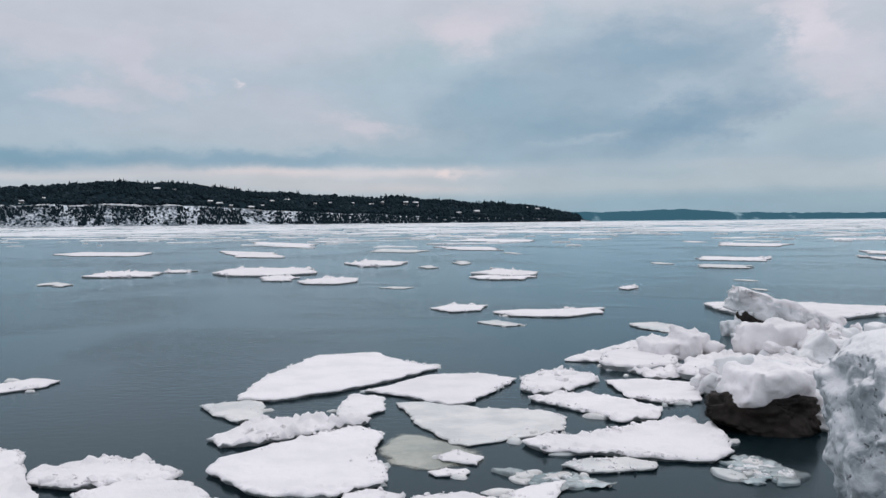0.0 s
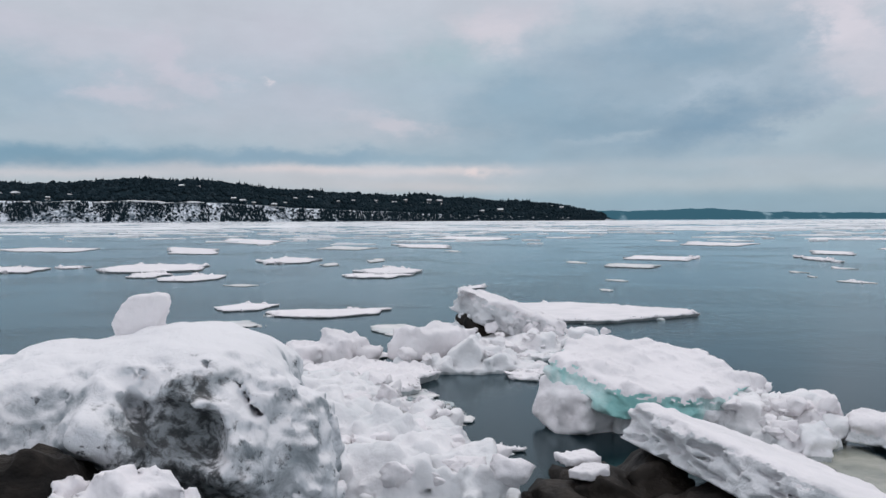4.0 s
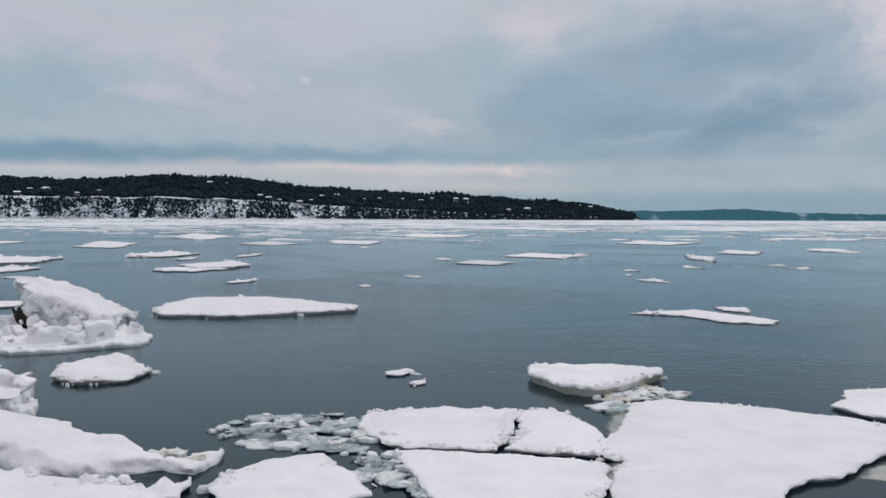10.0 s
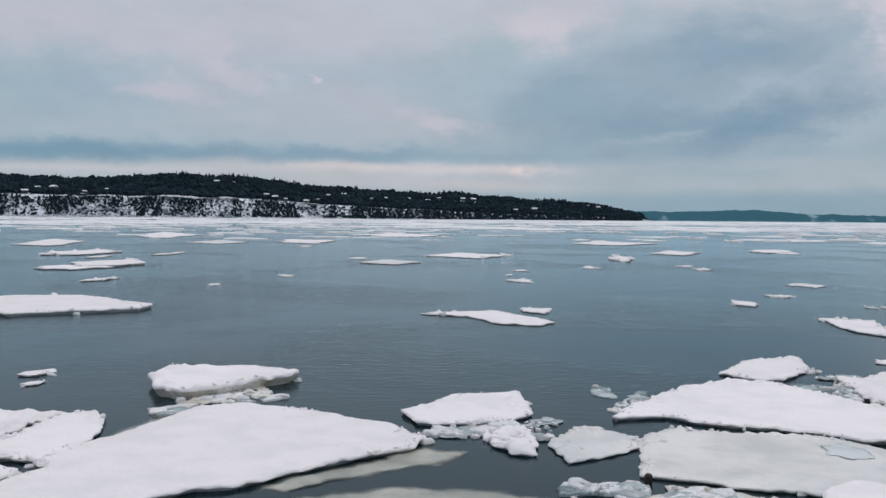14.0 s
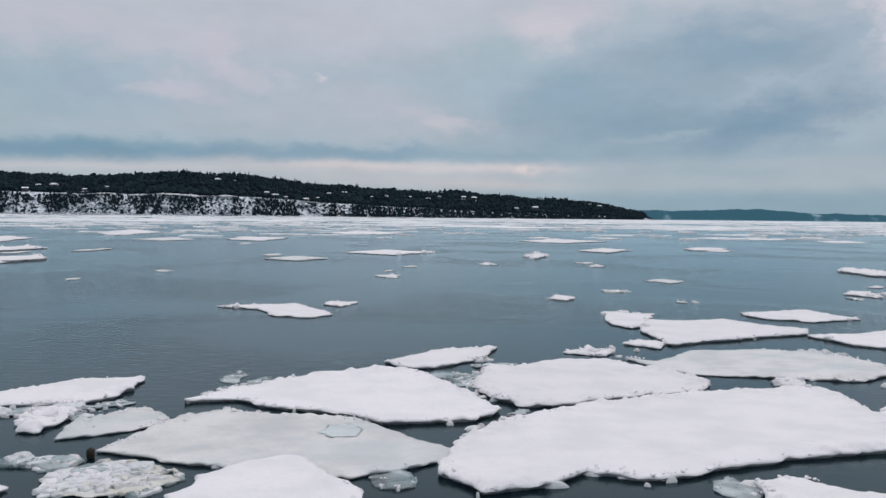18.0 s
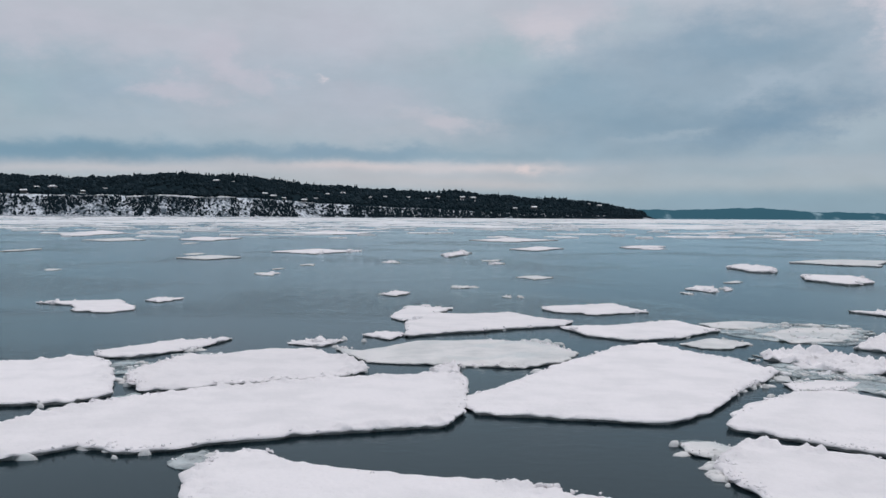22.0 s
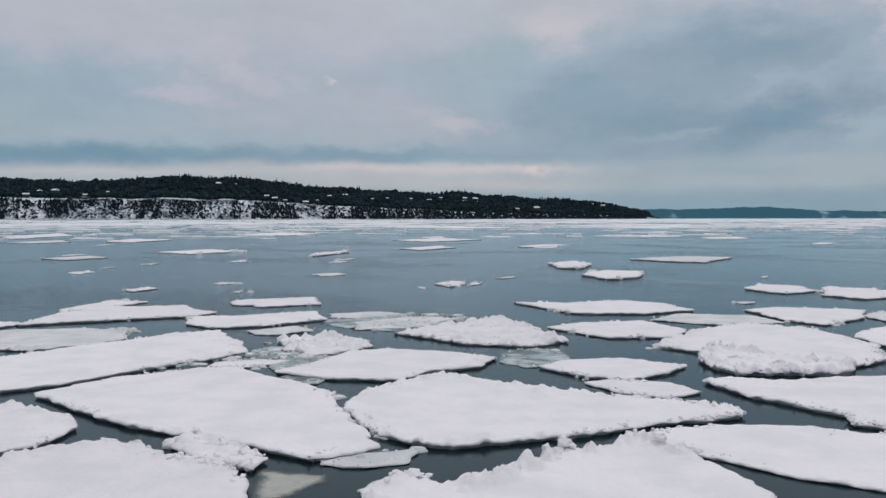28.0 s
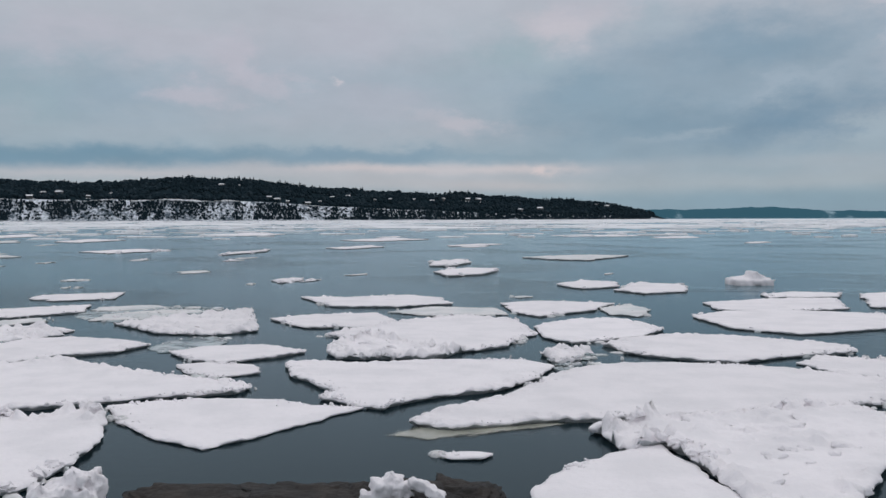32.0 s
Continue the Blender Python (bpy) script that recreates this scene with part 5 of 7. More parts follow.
floe(36.66, 59.65, [(-0.97, -1.27), (0.78, 5.57), (0.81, -0.01), (-0.63, -4.29)], 0.105, "snow", 0.05)
floe(-9.58, 83.81, [(-0.48, -6.58), (-4.59, 11.44), (1.50, 4.02), (3.57, -8.89)], 0.084, "snow", 0.04)
floe(-9.92, 119.45, [(-3.03, -4.11), (-5.70, 20.37), (4.27, 1.25), (4.47, -17.51)], 0.084, "snow", 0.04)
floe(3.89, 89.34, [(-2.73, -1.21), (-1.59, 7.44), (3.02, -0.24), (1.30, -5.98)], 0.066, "wet", 0.04)
floe(52.37, 75.12, [(-1.95, -0.64), (1.71, 3.87), (1.65, -0.19), (-1.41, -3.04)], 0.084, "snow", 0.04)
floe(43.24, 96.23, [(-4.28, -1.92), (0.41, 9.32), (4.79, 0.15), (-0.92, -7.55)], 0.084, "snow", 0.04)
floe(20.37, 131.81, [(-5.37, -2.50), (-2.53, 13.81), (5.77, 1.24), (2.14, -12.55)], 0.084, "snow", 0.04)
floe(57.91, 50.72, [(-2.91, -0.11), (0.24, 3.61), (3.74, 2.63), (0.31, -3.80), (-1.37, -2.32)], 0.084, "wet", 0.05)
floe(46.85, 35.42, [(-0.51, -0.27), (0.24, 0.71), (0.44, 0.10), (-0.17, -0.54)], 0.030, "wet", 0.03)
floe(11.65, 94.13, [(-1.80, -4.31), (-3.10, 7.95), (2.80, 4.02), (2.10, -7.66)], 0.084, "snow", 0.04)
floe(13.18, 16.42, [(-0.83, 0.48), (-0.24, 1.84), (0.86, 0.10), (0.73, -0.77), (0.02, -1.05), (-0.53, -0.60)], 0.084, "dirty", 0.06)
floe(13.15, 10.51, [(-0.59, 0.74), (-0.04, 1.78), (0.49, 1.00), (0.37, -0.95), (0.23, -1.64), (-0.46, -0.93)], 0.005, "shelf", 0)
floe(7.69, 17.59, [(-0.86, -0.18), (-0.35, 0.83), (0.80, 0.08), (0.41, -0.73)], 0.044, "snow", 0.04)
floe(7.78, 16.08, [(-0.43, -0.16), (-0.16, 0.43), (0.47, 0.23), (0.13, -0.50)], 0.035, "snow", 0.04)
floe(5.90, 19.16, [(-0.90, -0.64), (-0.42, 0.27), (0.30, 0.85), (0.95, 0.16), (0.07, -0.64)], 0.044, "snow", 0.03)
floe(9.18, 11.65, [(-0.39, -0.00), (-0.04, 0.22), (0.35, -0.00), (0.07, -0.22)], 0.044, "snow", 0.04)
floe(8.27, 17.00, [(-0.46, -0.21), (-0.19, 0.36), (0.52, 0.50), (0.14, -0.65)], 0.044, "snow", 0.04)
floe(10.35, 17.08, [(-0.48, -0.61), (-0.08, 0.57), (0.49, 0.92), (0.08, -0.87)], 0.044, "rubble", 0.05)
floe(24.45, 10.00, [(-1.50, -0.37), (-1.26, 0.15), (-0.42, 0.51), (0.58, 0.41), (1.48, -0.01), (1.31, -0.39), (-0.19, -0.31)], 0.005, "shelf", 0)
floe(18.35, 40.92, [(0.22, 0.19), (0.05, 0.67), (-0.16, 0.58), (-0.26, 0.07), (-0.14, -0.56), (0.08, -0.61), (0.21, -0.34)], 0.030, "wet", 0.02)
floe(13.48, 80.04, [(0.47, 0.91), (-0.02, 1.92), (-0.40, 1.67), (-0.63, 0.21), (-0.22, -1.37), (0.28, -2.29), (0.52, -1.06)], 0.030, "wet", 0.02)
floe(19.94, 58.19, [(0.52, 0.58), (0.14, 1.25), (-0.31, 1.42), (-0.59, 0.17), (-0.34, -1.03), (0.09, -1.56), (0.49, -0.83)], 0.030, "wet", 0.02)
floe(28.84, 46.21, [(0.22, 0.21), (0.23, 0.79), (-0.02, 0.67), (-0.22, 0.07), (-0.22, -0.46), (-0.12, -0.86), (0.13, -0.42)], 0.030, "wet", 0.02)
floe(27.99, 42.62, [(0.17, 0.17), (0.16, 0.62), (0.01, 0.52), (-0.15, 0.06), (-0.15, -0.39), (-0.09, -0.65), (0.06, -0.33)], 0.030, "wet", 0.02)
floe(28.31, 38.97, [(0.32, 0.29), (0.24, 0.80), (-0.03, 0.54), (-0.22, 0.08), (-0.27, -0.46), (-0.15, -0.87), (0.11, -0.39)], 0.030, "snow", 0.02)
floe(32.85, 49.45, [(0.34, 0.32), (0.29, 0.87), (0.06, 0.84), (-0.23, 0.09), (-0.33, -0.62), (-0.22, -0.98), (0.09, -0.52)], 0.030, "snow", 0.02)
floe(38.53, 51.56, [(0.35, 0.31), (0.38, 0.86), (0.17, 0.83), (-0.20, 0.07), (-0.41, -0.71), (-0.29, -0.92), (0.01, -0.43)], 0.030, "wet", 0.02)
floe(38.52, 48.31, [(0.40, 0.29), (0.47, 0.98), (0.16, 0.90), (-0.26, 0.06), (-0.50, -0.77), (-0.30, -0.85), (0.02, -0.62)], 0.030, "snow", 0.02)
floe(36.43, 32.24, [(0.31, 0.19), (0.30, 0.46), (0.09, 0.37), (-0.20, 0.08), (-0.39, -0.41), (-0.18, -0.40), (0.06, -0.29)], 0.030, "wet", 0.02)
floe(18.17, 40.99, [(0.19, 0.25), (-0.13, 0.64), (-0.35, 0.61), (-0.35, 0.10), (-0.01, -0.60), (0.25, -0.61), (0.40, -0.39)], 0.030, "wet", 0.02)
floe(28.19, 38.90, [(0.19, 0.22), (0.02, 0.80), (-0.19, 0.63), (-0.30, 0.13), (-0.14, -0.61), (0.11, -0.72), (0.31, -0.45)], 0.030, "snow", 0.02)
floe(36.33, 32.32, [(0.20, 0.14), (0.11, 0.38), (-0.07, 0.42), (-0.17, 0.04), (-0.18, -0.30), (-0.04, -0.43), (0.15, -0.25)], 0.030, "wet", 0.02)
floe(38.66, 51.88, [(0.23, 0.27), (0.16, 0.64), (-0.02, 0.81), (-0.18, 0.14), (-0.25, -0.63), (-0.07, -0.85), (0.14, -0.38)], 0.030, "wet", 0.02)
floe(38.59, 48.63, [(0.23, 0.31), (0.19, 0.88), (-0.02, 0.79), (-0.21, 0.08), (-0.23, -0.64), (-0.10, -0.89), (0.13, -0.53)], 0.030, "snow", 0.02)
floe(37.92, 28.61, [(0.09, 0.11), (0.08, 0.28), (0.01, 0.29), (-0.06, 0.04), (-0.09, -0.19), (-0.06, -0.35), (0.03, -0.16)], 0.030, "wet", 0.02)
floe(45.41, 31.73, [(0.24, 0.29), (0.30, 0.64), (0.23, 0.71), (-0.08, 0.12), (-0.26, -0.44), (-0.34, -0.84), (-0.09, -0.47)], 0.030, "snow", 0.02)
floe(28.09, 38.71, [(0.23, 0.21), (-0.20, 0.88), (-0.50, 0.76), (-0.47, 0.13), (-0.05, -0.52), (0.41, -0.92), (0.57, -0.53)], 0.030, "wet", 0.02)
floe(36.15, 32.26, [(0.17, 0.12), (-0.01, 0.38), (-0.23, 0.48), (-0.29, 0.09), (-0.07, -0.31), (0.15, -0.48), (0.29, -0.28)], 0.030, "wet", 0.02)
floe(33.21, 48.95, [(0.15, 0.26), (-0.09, 0.79), (-0.27, 0.73), (-0.25, 0.14), (-0.03, -0.64), (0.20, -0.83), (0.28, -0.45)], 0.030, "wet", 0.02)
floe(38.58, 48.56, [(0.26, 0.25), (0.00, 0.64), (-0.24, 0.78), (-0.31, 0.13), (-0.13, -0.51), (0.10, -0.76), (0.31, -0.52)], 0.030, "wet", 0.02)
floe(28.99, 45.98, [(0.11, 0.16), (-0.12, 0.57), (-0.27, 0.57), (-0.22, 0.11), (0.03, -0.41), (0.22, -0.64), (0.26, -0.36)], 0.030, "wet", 0.02)
floe(43.50, 30.18, [(0.10, 0.12), (0.02, 0.36), (-0.08, 0.41), (-0.09, 0.05), (-0.07, -0.25), (0.01, -0.43), (0.10, -0.26)], 0.030, "wet", 0.02)
floe(52.90, 24.65, [(0.28, 0.12), (0.18, 0.29), (-0.04, 0.26), (-0.25, 0.07), (-0.24, -0.17), (-0.11, -0.36), (0.18, -0.19)], 0.030, "wet", 0.02)
floe(79.44, 83.21, [(1.41, 0.76), (1.62, 2.69), (0.68, 3.11), (-0.99, 0.45), (-1.89, -2.43), (-1.07, -2.98), (0.24, -1.60)], 0.030, "snow", 0.02)
floe(57.38, 35.75, [(0.20, 0.13), (0.25, 0.49), (0.04, 0.35), (-0.15, 0.06), (-0.24, -0.32), (-0.15, -0.46), (0.05, -0.25)], 0.030, "wet", 0.02)
floe(52.54, 73.73, [(1.46, 1.15), (0.69, 2.69), (-0.21, 2.40), (-1.27, 0.76), (-1.17, -2.09), (-0.25, -3.33), (0.76, -1.58)], 0.030, "snow", 0.02)
floe(37.53, 28.54, [(0.07, 0.11), (-0.04, 0.32), (-0.09, 0.23), (-0.11, 0.04), (-0.02, -0.23), (0.08, -0.32), (0.11, -0.16)], 0.030, "wet", 0.02)
floe(38.28, 51.59, [(0.18, 0.23), (-0.01, 0.74), (-0.19, 0.67), (-0.22, 0.09), (-0.13, -0.55), (0.09, -0.70), (0.28, -0.49)], 0.030, "wet", 0.02)
floe(43.14, 112.63, [(1.14, 1.19), (1.43, 4.57), (0.16, 3.59), (-1.13, 0.25), (-1.44, -3.19), (-0.70, -4.32), (0.54, -2.09)], 0.030, "snow", 0.02)
floe(67.33, 121.06, [(2.66, 1.72), (3.20, 5.50), (0.27, 3.62), (-2.31, -0.04), (-3.44, -4.02), (-1.58, -4.67), (1.20, -2.11)], 0.030, "snow", 0.02)
floe(73.71, 116.87, [(2.51, 2.44), (3.17, 5.99), (1.38, 4.54), (-1.08, 0.27), (-3.24, -4.75), (-2.38, -5.32), (-0.36, -3.18)], 0.030, "snow", 0.02)
floe(53.34, 78.44, [(1.76, 1.15), (1.23, 2.65), (-0.18, 2.47), (-1.77, 0.05), (-1.48, -1.83), (-0.66, -2.97), (1.10, -1.52)], 0.030, "snow", 0.02)
floe(74.14, 117.37, [(2.23, 2.35), (2.82, 6.40), (0.80, 3.76), (-1.24, 0.28), (-2.88, -5.16), (-1.63, -4.77), (-0.10, -2.87)], 0.030, "snow", 0.02)
floe(69.85, 117.52, [(4.75, 1.33), (3.49, 6.47), (-1.01, 5.84), (-4.39, 0.93), (-4.74, -5.40), (-0.72, -5.54), (2.62, -3.63)], 0.030, "snow", 0.02)
floe(77.85, 106.86, [(2.93, 1.47), (2.75, 5.37), (0.45, 4.78), (-2.75, 1.35), (-3.49, -4.53), (-1.19, -4.88), (1.30, -3.56)], 0.030, "snow", 0.02)
import itertools

# plates frozen to the shore heap
floe(5.65, 17.74, [(-1.01, -0.54), (-0.39, 1.10), (0.46, 1.41), (0.82, 0.08), (0.42, -0.84), (-0.30, -1.19)], 0.15, "snow", 0.06)
floe(7.42, 15.97, [(-1.62, 0.15), (-1.08, 1.15), (-0.53, 1.75), (0.31, 1.55), (0.93, 1.11), (1.34, 0.65), (0.92, -0.05), (0.96, -0.92), (0.52, -1.21), (0.07, -1.53), (-0.60, -1.57), (-1.25, -1.07)], 0.16, "rubble", 0.05)
floe(7.14, 13.62, [(-1.04, 1.16), (-0.31, 0.66), (0.36, 0.61), (0.85, 0.57), (0.71, -0.22), (0.43, -0.74), (0.14, -0.89), (-0.32, -0.69), (-0.79, -0.47)], 0.22, "rubble", 0.06)
floe(8.63, 13.30, [(-0.31, 0.26), (0.40, 0.20), (0.34, -0.15), (-0.05, -0.22), (-0.39, -0.09)], 0.04, "wet", 0.03)
floe(8.32, 15.04, [(-0.34, -0.03), (0.02, 0.41), (0.32, -0.08), (0.01, -0.32)], 0.04, "wet", 0.03)
# thin clear ice between the floes: centre and half widths
for cx, cy, rx, ry in ((43.11, 19.74, 1.38, 1.73), (42.10, 13.88, 0.67, 0.95), (45.95, 14.43, 0.78, 1.21), (42.18, 12.38, 0.47, 0.56), (43.20, 10.00, 0.30, 0.57), (30.34, 15.32, 0.44, 0.72), (30.61, 11.68, 0.21, 0.43), (29.70, 9.88, 0.26, 0.34), (27.00, 15.19, 0.20, 0.52), (43.55, 8.04, 0.53, 0.37), (38.28, 10.24, 0.30, 0.44), (32.89, 9.68, 0.28, 0.34), (43.10, 20.20, 0.55, 1.50), (43.32, 20.30, 1.47, 1.42), (42.90, 20.05, 1.70, 1.58)):
    floe(cx, cy, [(rx * floe_rng.uniform(0.7, 1.1) * math.cos(a * 0.6981), ry * floe_rng.uniform(0.7, 1.1) * math.sin(a * 0.6981)) for a in range(9)], 0.016, "thin", 0.01)

# ---- ice and rock heaped on the near shore ----
pile_rng = random.Random(23)


def vnoise3(x, y, z, seed=0.0):
    zi = np.floor(z)
    f = z - zi
    f = f * f * (3 - 2 * f)
    return vnoise(x + zi * 17.3, y - zi * 9.1, seed) * (1 - f) + vnoise(x + (zi + 1) * 17.3, y - (zi + 1) * 9.1, seed) * f


def fbm3(x, y, z, size, seed=0.0, octaves=3):
    v, a, t = 0.0, 1.0, 0.0
    for k in range(octaves):
        v, t = v + a * vnoise3(x / size, y / size, z / size, seed + 5.3 * k), t + a
        size, a = size * 0.5, a * 0.55
    return v / t - 0.5


def blend(a, b, k):
    """Soft union of two fields, positive inside."""
    h = np.clip(0.5 + 0.5 * (a - b) / k, 0, 1)
    return b * (1 - h) + a * h + k * h * (1 - h)


def ball(X, Y, Z, c, r):
    return (1 - np.sqrt(((X - c[0]) / r[0]) ** 2 + ((Y - c[1]) / r[1]) ** 2 + ((Z - c[2]) / r[2]) ** 2)) * min(r)


def brick(X, Y, Z, c, h, turn=0.0, tip=0.0, lean=0.0, round_=0.04):
    m = pose(*c, math.degrees(tip), math.degrees(lean), math.degrees(turn)).to_3x3().transposed()
    x, y, z = X - c[0], Y - c[1], Z - c[2]
    d = [np.abs(m[i][0] * x + m[i][1] * y + m[i][2] * z) - (h[i] - round_) for i in range(3)]
    outside = np.sqrt(sum(np.maximum(q, 0) ** 2 for q in d))
    return round_ - outside - np.minimum(np.maximum(np.maximum(d[0], d[1]), d[2]), 0)


def carve(lo, hi, cell, field):
    """Skin of the solid where field(X, Y, Z) is positive, as (verts, faces)."""
    ax = [np.arange(lo[i], hi[i] + cell, cell) for i in range(3)]
    X, Y, Z = np.meshgrid(*ax, indexing="ij")
    F = field(X, Y, Z)
    F[0], F[-1], F[:, 0], F[:, -1], F[:, :, 0], F[:, :, -1] = (np.minimum(q, -cell * 0.5) for q in (F[0], F[-1], F[:, 0], F[:, -1], F[:, :, 0], F[:, :, -1]))
    n = [k - 1 for k in F.shape]
    total, count = np.zeros(n + [3]), np.zeros(n)
    corner = lambda o: F[o[0]:o[0] + n[0], o[1]:o[1] + n[1], o[2]:o[2] + n[2]]
    for a in range(3):
        for p, q in itertools.product((0, 1), repeat=2):
            o = [p, q]
            o.insert(a, 0)
            e = list(o)
            e[a] = 1
            f0, f1 = corner(o), corner(e)
            cut = (f0 > 0) != (f1 > 0)
            t = np.where(cut, f0 / np.where(cut, f0 - f1, 1), 0)
            for b in range(3):
                total[..., b] += np.where(cut, t if b == a else o[b], 0)
            count += cut
    live = count > 0
    idx = -np.ones(n, int)
    idx[live] = np.arange(live.sum())
    V = np.stack(np.nonzero(live), 1) + total[live] / count[live][:, None]
    V = V * cell + np.array(lo)
    faces = []
    for a in range(3):
        b, c = (a + 1) % 3, (a + 2) % 3
        G = np.moveaxis(F, (a, b, c), (0, 1, 2))
        I = np.moveaxis(idx, (a, b, c), (0, 1, 2))
        s0, s1 = G[:-1, 1:-1, 1:-1] > 0, G[1:, 1:-1, 1:-1] > 0
        for sign in (True, False):
            i, j, k = np.nonzero((s0 != s1) & (s0 == sign))
            f = np.stack([I[i, j, k], I[i, j + 1, k], I[i, j + 1, k + 1], I[i, j, k + 1]], 1)
            faces.append(f if sign else f[:, ::-1])
    return V, np.concatenate(faces)


def upward(V, F):
    n = np.cross(V[F[:, 2]] - V[F[:, 0]], V[F[:, 3]] - V[F[:, 1]])
    return n[:, 2] / np.maximum(np.linalg.norm(n, axis=1), 1e-12)


def pick(V, F, keep):
    f = F[keep]
    ids, inv = np.unique(f, return_inverse=True)
    return V[ids], inv.reshape(-1, 4)


def slab(centre, corners, thick, cover, body, label, pits=0, knobs=0.03, snow=0.05, rugged=1.0):
    """A plate of ice through tilted corners: snow above, bare broken ice on its sides and underneath."""
    P = np.array(corners)
    _, _, vt = np.linalg.svd(P - P.mean(0))
    nz = Vector(vt[2]) * (1 if vt[2][2] > 0 else -1)
    ex = Vector((1, 0, 0))
    ex = (ex - nz * ex.dot(nz)).normalized()
    ey = nz.cross(ex)
    pts = [(float(Vector(c).dot(ex)), float(Vector(c).dot(ey))) for c in corners]
    seed = pile_rng.random() * 40
    xs_, ys_ = [p[0] for p in pts], [p[1] for p in pts]
    holes = []
    for _ in range(pits):
        k = len(pts) - 1
        t = 0.45 + 0.55 * pile_rng.random()
        (ax, ay), (bx, by) = pts[k], pts[(k + 1) % len(pts)]
        holes.append((ax + (bx - ax) * t, ay + (by - ay) * t, -thick * pile_rng.uniform(0.25, 0.95), pile_rng.uniform(0.03, 0.07)))

    def field(X, Y, Z):
        S = poly_sdf(X[:, :, 0], Y[:, :, 0], pts)[:, :, None]
        S = S + rugged * (0.25 * fbm3(X, Y, Z, 0.55, seed) + 0.22 * fbm3(X, Y, Z * 2, 0.16, seed + 3, 4))
        T = knobs * 2.2 * np.clip(fbm3(X, Y, Z * 0, 0.30, seed + 7, 4) + 0.02, 0, 1) * 2 - Z + (0.04 + 0.04 * rugged) * fbm3(X, Y, Z * 0, 0.9, seed + 9) + 0.06 * fbm3(X, Y, Z * 0, 0.18, seed + 10)
        B = Z + thick + 0.06 * fbm3(X, Y, Z, 0.4, seed + 12)
        # the layers of the ice stand out unevenly where it broke
        S = S + 0.045 * rugged * (vnoise(Z / 0.05 + 0.4 * vnoise(X, Y, seed), X * 0.8 + Y * 0.8, seed + 15) - 0.5)
        k = 0.06
        f = -blend(-S, -T, k)
        f = -blend(-f, -B, k)
        for x, y, z, r in holes:
            f = np.minimum(f, -ball(X, Y, Z, (x + 0.05, y, z), (r * 2.4, r * 1.5, r * 0.42)))
        return f

    cell = max(0.034, centre[1] * 0.0029)
    V, F = carve((min(xs_) - 0.2, min(ys_) - 0.2, -thick - 0.15), (max(xs_) + 0.2, max(ys_) + 0.2, knobs * 2.5 + 0.15), cell, field)
    top = (upward(V, F) > 0.35) & (V[F].mean(1)[:, 2] > -0.3 * thick)
    mid = V[F].mean(1)
    top |= mid[:, 2] > -snow * (0.5 + 1.3 * fbm(mid[:, 0] * 1.4, mid[:, 1] * 1.4, seed + 33, 2))
    ob = new("ice_slab")
    ob.matrix_world = Matrix.Translation(centre) @ Matrix((ex, ey, nz)).transposed().to_4x4()
    new("snow_cover", np_mesh("snow_cover", pick(V, F, top), cover)).parent = ob
    new("ice_body", np_mesh("ice_body", pick(V, F, ~top), body)).parent = ob
    return tagged(ob, label, "ice block")


def lump_field(lumps, seed, noise_=0.05, size=0.16, soft=0.03, floor_=None):
    """Union of tumbled blocks, each worked out only round itself."""
    def field(X, Y, Z):
        f = np.full(X.shape, -0.5)
        ax = (X[:, 0, 0], Y[0, :, 0], Z[0, 0, :])
        for c, h, turn, tip, lean in lumps:
            r = max(h) * 1.8 + 0.1
            w = tuple(slice(int(np.searchsorted(a, c[i] - r)), int(np.searchsorted(a, c[i] + r)) + 1) for i, a in enumerate(ax))
            if f[w].size:
                g_ = brick(X[w], Y[w], Z[w], c, h, turn, tip, lean, min(h) * 0.36)
                f[w] = blend(f[w], g_, soft)
        if floor_ is not None:
            f = blend(f, floor_(X, Y, Z), 0.05)
        return f + 5 * noise_ * fbm3(X, Y, Z, size, seed, 4)
    return field


def tumbled(name, lumps, mat, label="", category="", noise_=0.045, size=0.16, cell=0.03, seed=0.0, soft=0.05, parent=None):
    """One block or a few grown together, rough all over. Lumps: centre, half sizes, turn, tip, lean in degrees."""
    lumps = [(c, h, radians(a), radians(b), radians(d)) for c, h, a, b, d in lumps]
    lo = [min(l[0][i] - max(l[1]) * 1.3 - 0.1 for l in lumps) for i in range(3)]
    hi = [max(l[0][i] + max(l[1]) * 1.3 + 0.1 for l in lumps) for i in range(3)]
    V, F = carve(lo, hi, cell, lump_field(lumps, seed, noise_, size, soft))
    base = np.array([lumps[0][0][0], lumps[0][0][1], 0.0])
    ob = new(name, np_mesh(name, (V - base, F), mat))
    ob.location = base
    return tagged(ob, label, category)


